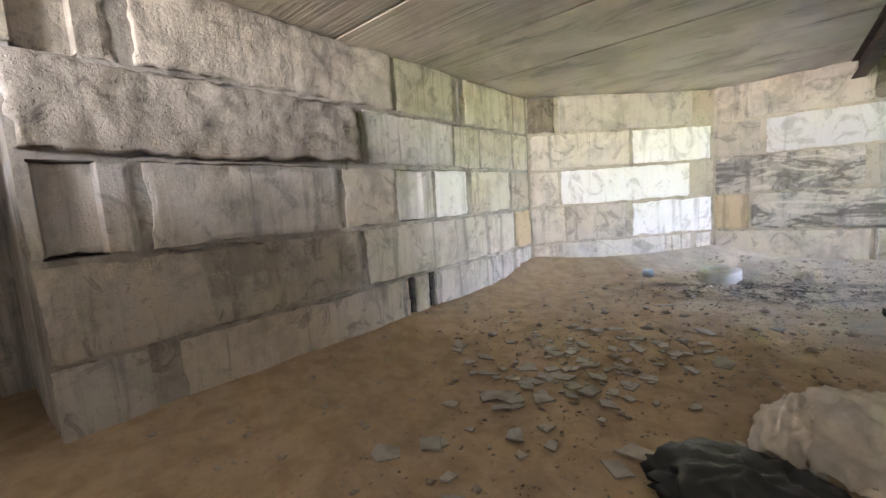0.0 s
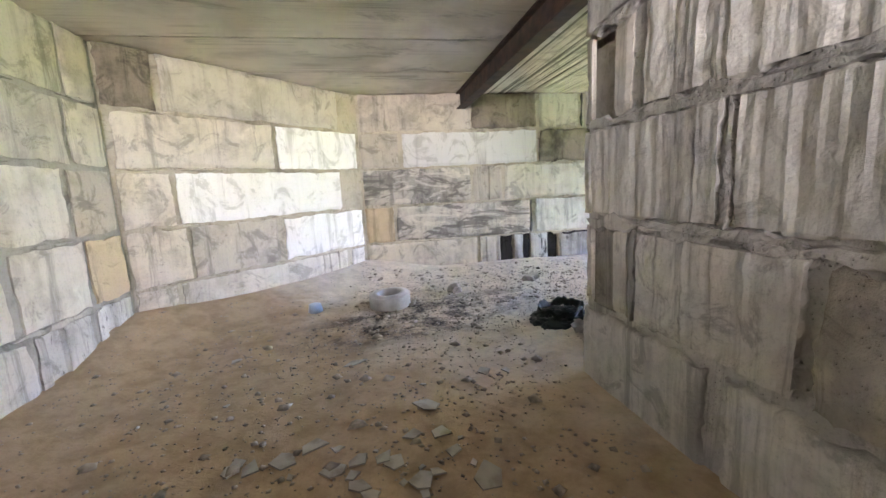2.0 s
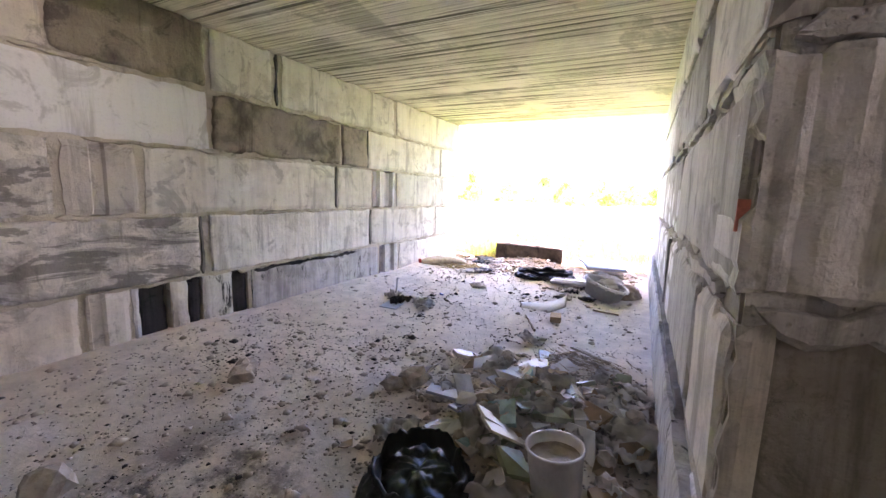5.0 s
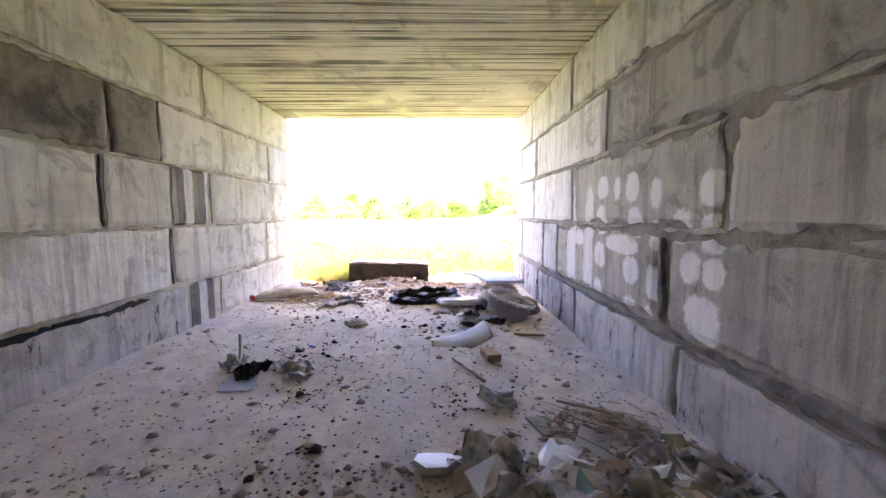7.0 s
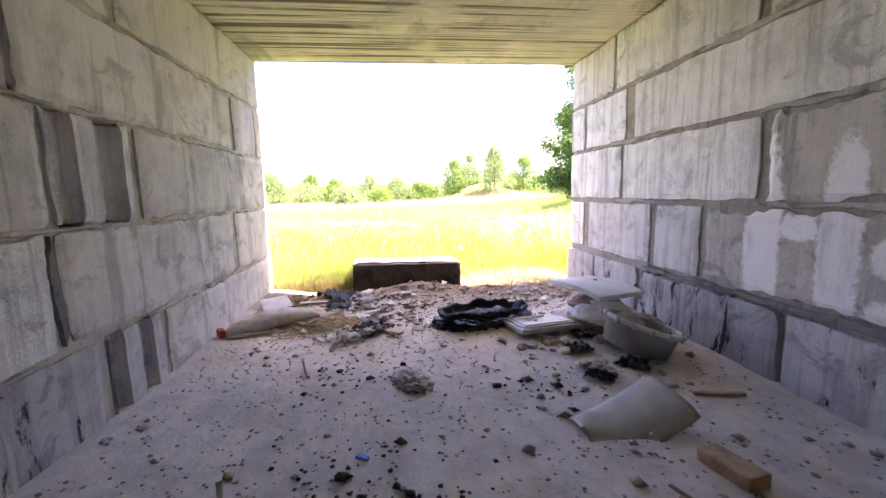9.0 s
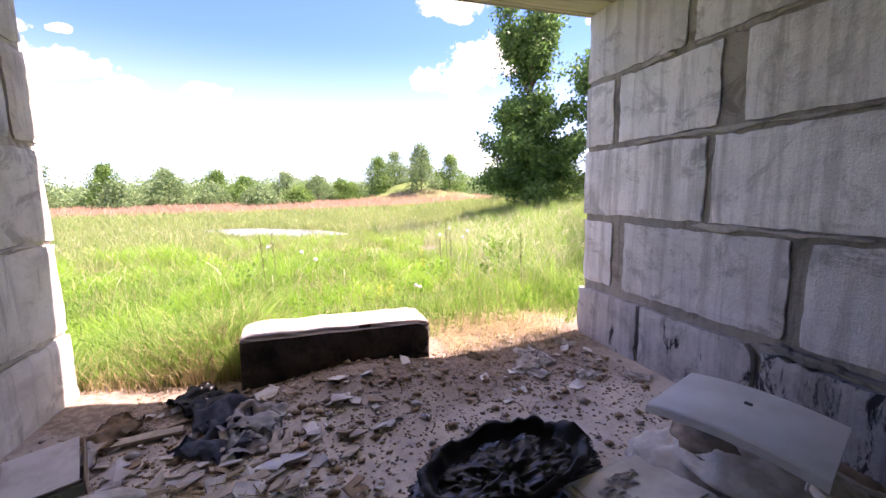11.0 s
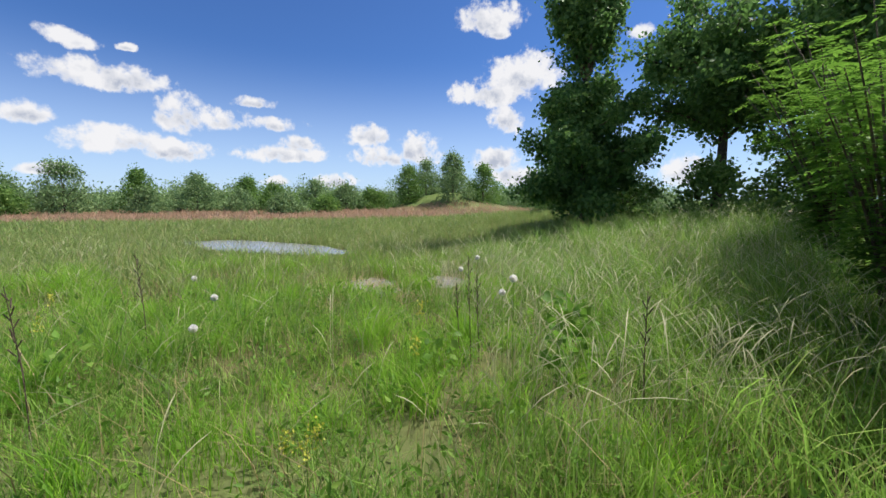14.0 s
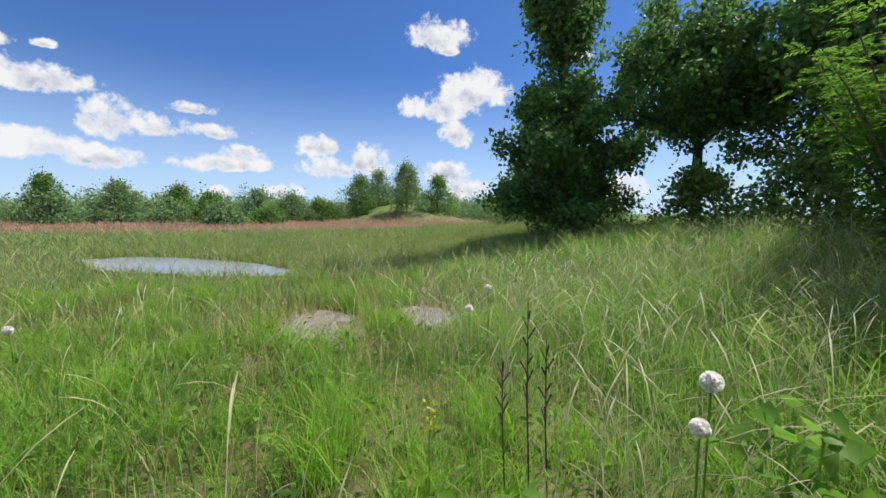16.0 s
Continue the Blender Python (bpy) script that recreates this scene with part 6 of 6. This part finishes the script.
x, y = spread(3300, 9.0, 15.0, -2.5, 4.8, lambda a, b: bare(a, b) & (b < 4.6 - 0.1 * (a - 8)))
seed_stalks("seed_grass_bank", x, y, 0.6, 1.05, "arching grass stems with pale seed heads")
x, y = spread(1600, 12.0, 34.0, -2.0, 26.0, bare)
seed_stalks("seed_grass_distant", x, y, 0.5, 0.9, "thin grass stems with pale heads far out in the meadow")
x, y = spread(1100, 9.2, 20.0, 3.0, 13.0, bare)
seed_stalks("seed_grass_meadow", x, y, 0.45, 0.85, "thin grass stems with pale seed heads in the meadow")


def leaves(centres, size, per, spread_r, mat, name, parent, droop=0.35, long_=1.5, seed=0):
    """A crown of many small folded leaves round the given twig points."""
    r = np.random.RandomState(seed)
    c = np.repeat(np.asarray(centres, float), per, 0)
    n = len(c)
    c = c + r.normal(0, 1, (n, 3)) * spread_r
    d = r.normal(0, 1, (n, 3))
    d[:, 2] -= droop
    d /= np.linalg.norm(d, axis=1, keepdims=True)
    s = np.cross(d, r.normal(0, 1, (n, 3)))
    s /= np.linalg.norm(s, axis=1, keepdims=True)
    up = np.cross(s, d)
    L = size * r.uniform(0.6, 1.3, (n, 1))
    W = L / long_ * 0.5
    v = np.stack([c, c + d * L * 0.45 + s * W + up * W * 0.35, c + d * L, c + d * L * 0.45 - s * W + up * W * 0.35], 1)
    f = np.arange(n * 4).reshape(-1, 4)
    f = np.concatenate([f[:, [0, 1, 2]], f[:, [0, 2, 3]]])
    ob = new(name, np_mesh(name, v.reshape(-1, 3), f, mat))
    if parent is not None:
        ob.parent = parent
    return ob


def crown_points(count, rx, ry, z0, z1, seed, waist=0.35, gap=0.15):
    """Twig points in an uneven crown, denser towards its outside."""
    r = np.random.RandomState(seed)
    pts = []
    while len(pts) < count:
        t = r.rand()
        a = r.uniform(0, 2 * math.pi)
        prof = math.sin(math.pi * min(1, 0.12 + 0.88 * t) ** 0.75) ** 0.7
        lob = 0.95 + 0.85 * n1(math.cos(a) * 1.4 + seed, math.sin(a) * 1.4, t * 4) + 0.35 * n1(math.cos(a) * 3 + seed, math.sin(a) * 3, t * 9)
        q = math.sqrt(r.uniform(0.15, 1.0)) * prof * lob * (1.1 - waist * t)
        x_, y_, z_ = rx * q * math.cos(a), ry * q * math.sin(a), z0 + (z1 - z0) * t
        if n1(x_ + seed, y_, z_, 0.9) < -gap:
            continue
        pts.append((x_, y_, z_))
    return pts


def tree(x, y, height, rx, ry, low, count, per, leaf, mat, label, seed, trunk=0.12, spread_r=0.16, name="tree"):
    base = ground_z(x, y) - 0.05
    t = tagged(new(name), label, "tree")
    t.location = (x, y, base)
    r = random.Random(seed)
    pts = crown_points(count, rx, ry, low, height, seed, gap=0.1)
    bm = bmesh.new()
    top = Vector((r.uniform(-0.2, 0.2), r.uniform(-0.2, 0.2), height * 0.85))
    stem = [Vector((top.x * k / 6 + 0.1 * n1(k, seed), top.y * k / 6 + 0.1 * n1(k, seed, 9), top.z * k / 6)) for k in range(7)]
    tube(bm, stem, [trunk * (1 - 0.13 * k) for k in range(7)], 9)
    part("trunk", bm, BARK, t)
    for k in range(12):
        end = Vector(pts[r.randrange(len(pts))])
        s0 = stem[min(5, max(1, int(end.z / height * 6) - 1))]
        mid = s0.lerp(end, 0.5) + Vector((0, 0, 0.1))
        bm = bmesh.new()
        tube(bm, [s0, mid, end], [trunk * 0.35, trunk * 0.22, trunk * 0.06], 6)
        part("limb", bm, BARK, t)
    leaves(pts, leaf, per, spread_r, mat, "crown", t, seed=seed)
    return t


def broad_tree(x, y, height, reach, low, limbs, leaf, mat, label, seed, trunk=0.14, per=24, leaders=3):
    """A broadleaf tree: limbs rise from the trunk, twigs part from them, and leaves hang in clumps along the twigs."""
    t = tagged(new("tree"), label, "tree")
    t.location = (x, y, ground_z(x, y) - 0.05)
    r = random.Random(seed)
    stem = [Vector((0.12 * n1(k, seed), 0.12 * n1(k, seed, 9), height * 0.8 * k / 7)) for k in range(8)]
    bm = bmesh.new()
    tube(bm, stem, [trunk * (1 - 0.12 * k) for k in range(8)], 9)
    part("trunk", bm, BARK, t)
    clumps = []
    for k in range(limbs):
        f = (k + r.uniform(0, 0.9)) / limbs
        leader = k >= limbs - leaders
        z0 = low + (height * 0.62 - low) * f
        q = max(0.0, z0 / (height * 0.8) * 7)
        p0 = stem[min(6, int(q))].lerp(stem[min(6, int(q)) + 1], q % 1)
        a = 2.4 * k + r.uniform(-0.5, 0.5)
        out = reach * (0.72 + 0.5 * math.sin(math.pi * min(1.0, 0.15 + f)) - 0.55 * f) * r.uniform(0.7, 1.12)
        rise = out * r.uniform(0.1, 0.75)
        if leader:
            out, rise = reach * r.uniform(0.35, 0.85), height * r.uniform(0.74, 1.0) - p0.z
        end = p0 + Vector((math.cos(a) * out, math.sin(a) * out, rise))
        mid = p0.lerp(end, 0.55) + Vector((r.uniform(-0.15, 0.15), r.uniform(-0.15, 0.15), 0.08 * out))
        bm = bmesh.new()
        tube(bm, [p0, mid, end], [trunk * 0.4, trunk * 0.25, trunk * 0.06], 6)
        part("limb", bm, BARK, t)
        span = (end - p0).length
        for _ in range(int(5 + 5.5 * span)):
            g = r.uniform(0.15, 1.0)
            b0 = p0.lerp(mid, g / 0.55) if g < 0.55 else mid.lerp(end, (g - 0.55) / 0.45)
            d = Vector((r.gauss(0, 1), r.gauss(0, 1), r.gauss(0.25, 0.6))).normalized() + (end - p0).normalized() * 0.6
            ln = (0.35 + 0.22 * reach) * r.uniform(0.4, 1.0) * (1.15 - 0.6 * g)
            clumps += [tuple(b0 + d * ln * m) for m in (0.3, 0.6, 0.85, 1.0)]
    leaves(clumps, leaf, per, 0.13 + 0.02 * reach, mat, "crown", t, droop=0.6, long_=1.3, seed=seed)
    return t


broad_tree(19.9, -2.4, 8.1, 1.95, 0.25, 36, 0.14, LEAF_DARK, "dark green bushy young maple on the bank", 5, 0.12, 20, 6)
broad_tree(19.5, -7.6, 10.5, 3.2, 2.6, 28, 0.16, LEAF_DARK, "tall dark broadleaf tree behind the bank", 9, 0.2, 13)
broad_tree(16.4, -9.4, 11.0, 3.4, 2.0, 30, 0.16, LEAF_DARK, "tall dark tree behind the shrubs", 12, 0.2, 14)
broad_tree(13.2, -8.2, 9.0, 3.0, 0.8, 30, 0.18, LEAF_MID, "leafy tree at the side of the building", 14, 0.16, 18)
tree(27.0, -5.6, 3.2, 2.0, 1.8, 0.1, 260, 26, 0.16, LEAF_MID, "round bush beyond the bank", 15, 0.08, 0.2, "bush")


def ash_shrub(x, y, height, stems, seed, label):
    """Shrub of arching stems with feathered leaves."""
    t = tagged(new("shrub"), label, "shrub")
    t.location = (x, y, ground_z(x, y) - 0.03)
    r = random.Random(seed)
    V, Fc = [], []
    for k in range(stems):
        a, lean = r.uniform(0, 6.28), r.uniform(0.1, 0.5)
        hgt = height * r.uniform(0.6, 1.0)
        pts = [Vector((math.cos(a) * lean * hgt * (q / 6) ** 1.6, math.sin(a) * lean * hgt * (q / 6) ** 1.6, hgt * q / 6)) for q in range(7)]
        bm = bmesh.new()
        tube(bm, pts, [0.022 * (1 - 0.13 * q) for q in range(7)], 6)
        part("stem", bm, BARK, t)
        for _ in range(46):
            q = r.uniform(0.9, 5.99)
            p = pts[int(q)].lerp(pts[int(q) + 1], q % 1)
            b = r.uniform(0, 6.28)
            out = Vector((math.cos(b), math.sin(b), r.uniform(-0.15, 0.5))).normalized()
            ln = r.uniform(0.22, 0.42)
            side = out.cross(Vector((0, 0, 1))).normalized()
            for i in range(6):
                s0 = p + out * ln * (0.25 + 0.15 * i) + Vector((0, 0, -0.10 * (i / 6) ** 2))
                for sg in ((-1, 1) if i < 5 else (0,)):
                    d = (out * 0.55 + side * sg * 0.9 + Vector((0, 0, -0.25))).normalized()
                    L, Wd = r.uniform(0.08, 0.13), 0.018
                    w2 = d.cross(Vector((0, 0, 1))).normalized() * Wd
                    nb = len(V)
                    V += [s0, s0 + d * L * 0.45 + w2 + Vector((0, 0, 0.006)), s0 + d * L, s0 + d * L * 0.45 - w2 + Vector((0, 0, 0.006))]
                    Fc += [(nb, nb + 1, nb + 2), (nb, nb + 2, nb + 3)]
    ob = new("leaf_crown", np_mesh("leaf_crown", [tuple(v) for v in V], Fc, LEAF_ASH))
    ob.parent = t


ash_shrub(10.4, 0.2, 3.2, 16, 3, "bright green shrub with feathered leaves by the wall")
ash_shrub(11.8, -1.2, 3.8, 18, 4, "tall bright green shrub with feathered leaves")
ash_shrub(9.2, 0.9, 2.4, 10, 6, "bright green shrub growing beside the wall end")
ash_shrub(13.0, -3.6, 3.2, 14, 8, "green shrub with feathered leaves on the bank")

for k, (x, y, h, rr) in enumerate(((21.5, -5.2, 2.0, 1.5), (17.5, -5.2, 1.8, 1.6), (15.0, -5.4, 1.9, 1.6), (24.5, -7.0, 2.4, 2.0), (13.0, -4.8, 1.8, 1.4))):
    tree(x, y, h, rr, rr, 0.0, 160, 26, 0.13, LEAF_MID, "low green bush growing on the bank", 70 + k, 0.05, 0.16, "bush")

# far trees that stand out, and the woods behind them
for k, (x, y, h, rr, mat) in enumerate(((66, 31.5, 5.2, 2.0, LEAF_MID), (64, 24.2, 4.4, 2.6, LEAF_HAZED), (66, 15.4, 3.2, 3.2, LEAF_MID), (70, -3.5, 5.2, 2.6, LEAF_MID), (66, -9.6, 6.8, 2.8, LEAF_HAZED), (60, 36.0, 6.4, 2.4, LEAF_HAZED), (68, -15.0, 5.4, 3.0, LEAF_MID), (68, 6.0, 3.4, 2.6, LEAF_HAZED), (62, 44.0, 6.0, 3.0, LEAF_HAZED), (71, 10.5, 4.0, 3.0, LEAF_HAZED), (72, 20.0, 4.6, 2.4, LEAF_MID), (74, 27.5, 5.0, 3.0, LEAF_HAZED), (69, 2.0, 3.0, 2.6, LEAF_MID), (73, -6.8, 5.4, 2.6, LEAF_HAZED), (58, 12.8, 2.2, 2.4, LEAF_HAZED), (60, 28.0, 2.6, 1.8, LEAF_HAZED), (57, 40.0, 3.2, 2.2, LEAF_MID), (63, 19.0, 2.4, 2.2, LEAF_HAZED), (61, 8.4, 2.0, 1.8, LEAF_MID), (75, -12.0, 4.6, 3.0, LEAF_HAZED))):
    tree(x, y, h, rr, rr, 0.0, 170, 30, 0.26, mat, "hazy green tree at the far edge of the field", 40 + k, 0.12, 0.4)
pts = []
fr = np.random.RandomState(21)
for k in range(400):
    a = fr.uniform(-0.75, 1.25)
    d = fr.uniform(68, 95)
    x, y = 8 + d * math.cos(a), 5 + d * math.sin(a)
    h = fr.uniform(1.8, 3.8) * (1 + 0.2 * math.sin(a * 9) + 0.15 * math.sin(a * 23))
    q = crown_points(26, fr.uniform(2.6, 4.6), fr.uniform(2.6, 4.6), 0.1, h, k, gap=0.6)
    pts += [(x + a_, y + b_, ground_z(x, y) + c_) for a_, b_, c_ in q]
tagged(leaves(pts, 0.32, 20, 0.7, LEAF_HAZED, "far_woods", None, 0.2, 1.2, 3), "line of hazy green woods at the edge of the field", "woods", kind="stuff")

# pond and gravel
def patch(name, cx, cy, rx, ry, skew, z, mat, label, cat):
    bm = bmesh.new()
    n = 48
    ring = []
    for k in range(n):
        a = 2 * math.pi * k / n
        q = 1 + 0.2 * n1(math.cos(a) * 2, math.sin(a) * 2, cx)
        px, py = rx * q * math.cos(a), ry * q * math.sin(a)
        ring.append(bm.verts.new((cx + px, cy + py + skew * px, z)))
    mid = bm.verts.new((cx, cy, z + 0.01))
    for k in range(n):
        bm.faces.new((ring[k], ring[(k + 1) % n], mid))
    tagged(part(name, bm, mat), label, cat, kind="structure")


patch("water", 20.6, 7.9, 2.5, 1.6, 0.9, -0.06, WATER, "shallow pale pond in the meadow", "pond")
patch("gravel_patch", 14.2, 4.9, 0.85, 0.5, 0.0, ground_z(14.2, 4.9) + 0.012, GRAVEL, "grey gravel patch in the grass", "gravel")
patch("gravel_patch", 14.3, 3.6, 0.55, 0.35, 0.0, ground_z(14.3, 3.6) + 0.012, GRAVEL, "pale gravel patch in the grass", "gravel")


# low herbs between the blades
hx, hy = spread(1500, 8.4, 13.5, 0.5, 10.0, bare)
hz = gz(hx, hy) + gr.uniform(0.05, 0.24, len(hx))
tagged(leaves(np.stack([hx, hy, hz], 1), 0.055, 7, 0.05, LEAF_ASH, "low_herbs", None, -0.3, 2.6, 31), "low broad-leaved herbs between the grass blades", "herbs", kind="stuff")


# single plants
def fluff_ball(x, y, h, r_):
    t = tagged(new("dandelion"), "dandelion seed head on a thin stalk", "flower", "dandelion heads")
    t.location = (x, y, ground_z(x, y))
    bm = bmesh.new()
    tube(bm, [Vector((0, 0, 0)), Vector((0.01, 0, h * 0.5)), Vector((0, 0.01, h))], [0.004, 0.003, 0.003], 5)
    part("stalk", bm, GRASS, t)
    rr = np.random.RandomState(int(x * 100))
    d = rr.normal(0, 1, (170, 3))
    d /= np.linalg.norm(d, axis=1, keepdims=True)
    s = np.cross(d, rr.normal(0, 1, (170, 3)))
    s /= np.linalg.norm(s, axis=1, keepdims=True)
    c = np.array((0, 0.01, h))
    v = np.stack([c + d * r_ * 0.15, c + d * r_ + s * r_ * 0.22, c + d * r_ - s * r_ * 0.22], 1).reshape(-1, 3)
    ob = new("seed_ball", np_mesh("seed_ball", v, np.arange(510).reshape(-1, 3), FLUFF))
    ob.parent = t


for x, y, h, r_ in ((10.25, 4.06, 0.88, 0.028), (10.2, 4.16, 0.8, 0.024), (10.77, 6.26, 0.5, 0.03), (8.84, 5.21, 0.42, 0.022), (8.82, 5.17, 0.4, 0.02), (12.5, 3.6, 0.7, 0.03), (12.2, 3.9, 0.6, 0.03), (12.0, 6.5, 0.45, 0.035), (13.5, 7.2, 0.4, 0.035)):
    fluff_ball(x, y, h, r_)


def broad_plant(x, y, h, n_, size, seed, label, mat=LEAF_ASH):
    t = tagged(new("broadleaf_weed"), label, "weed")
    t.location = (x, y, ground_z(x, y))
    r = np.random.RandomState(seed)
    bm = bmesh.new()
    tube(bm, [Vector((0, 0, 0)), Vector((0.02, 0.01, h * 0.5)), Vector((0.0, 0.02, h))], [0.008, 0.006, 0.003], 6)
    part("stem", bm, GRASS, t)
    c = np.stack([r.normal(0, 0.08, n_), r.normal(0, 0.08, n_), r.uniform(0.3 * h, h, n_)], 1)
    leaves(c, size, 1, 0.04, mat, "foliage", t, 0.1, 1.25, seed)


broad_plant(10.15, 3.75, 0.75, 60, 0.085, 3, "broad-leaved sapling in tall grass")
broad_plant(10.4, 3.4, 0.6, 50, 0.08, 4, "broad-leaved sapling in tall grass")
broad_plant(10.6, 4.55, 0.42, 30, 0.075, 6, "low broad-leaved weed in the grass")
broad_plant(10.9, 7.2, 0.5, 30, 0.075, 7, "low broad-leaved weed in the grass")
for k, (x, y, h) in enumerate(((10.3, 4.75, 0.5), (9.57, 5.39, 0.3), (9.71, 5.36, 0.3), (9.69, 5.5, 0.28), (11.4, 7.6, 0.5), (12.2, 8.0, 0.55), (11.0, 4.6, 0.55))):
    t = tagged(new("yellow_flower"), "yellow flowering stalk among the grass", "flower", "yellow flowers")
    t.location = (x, y, ground_z(x, y))
    bm = bmesh.new()
    tube(bm, [Vector((0, 0, 0)), Vector((0.01, 0, h))], [0.004, 0.003], 5)
    part("stalk", bm, GRASS, t)
    r = np.random.RandomState(k)
    c = np.stack([r.normal(0, 0.012, 26), r.normal(0, 0.012, 26), h - r.uniform(0, 0.12, 26)], 1)
    leaves(c, 0.016, 2, 0.012, YELLOW, "blossom", t, 0, 1.1, k)
for k, (x, y, h) in enumerate(((10.95, 4.16, 0.95), (10.9, 4.1, 0.8), (11.0, 4.25, 0.7), (11.5, 6.9, 1.0), (10.2, 6.9, 0.95), (9.6, 3.5, 0.9))):
    bm = bmesh.new()
    tube(bm, [Vector((0, 0, 0)), Vector((0.02, 0.01, h * 0.5)), Vector((0.0, 0.03, h))], [0.005, 0.004, 0.002], 5)
    for q in range(10):
        zz = h * (0.55 + 0.04 * q)
        tube(bm, [Vector((0.01, 0.02, zz)), Vector((0.01 + 0.03 * math.cos(q * 2.4), 0.02 + 0.03 * math.sin(q * 2.4), zz + 0.05))], [0.003, 0.004], 4)
    thing("dry_stalk", bm, BARK, turned(x, y, ground_z(x, y)), "dark dry weed stalk standing in the grass", "weed", "dry stalks")

# ---- the single blocks of the walls ----
for core in CORES:
    build_core(*core)
for piece in PIECES:
    build_block(*piece)
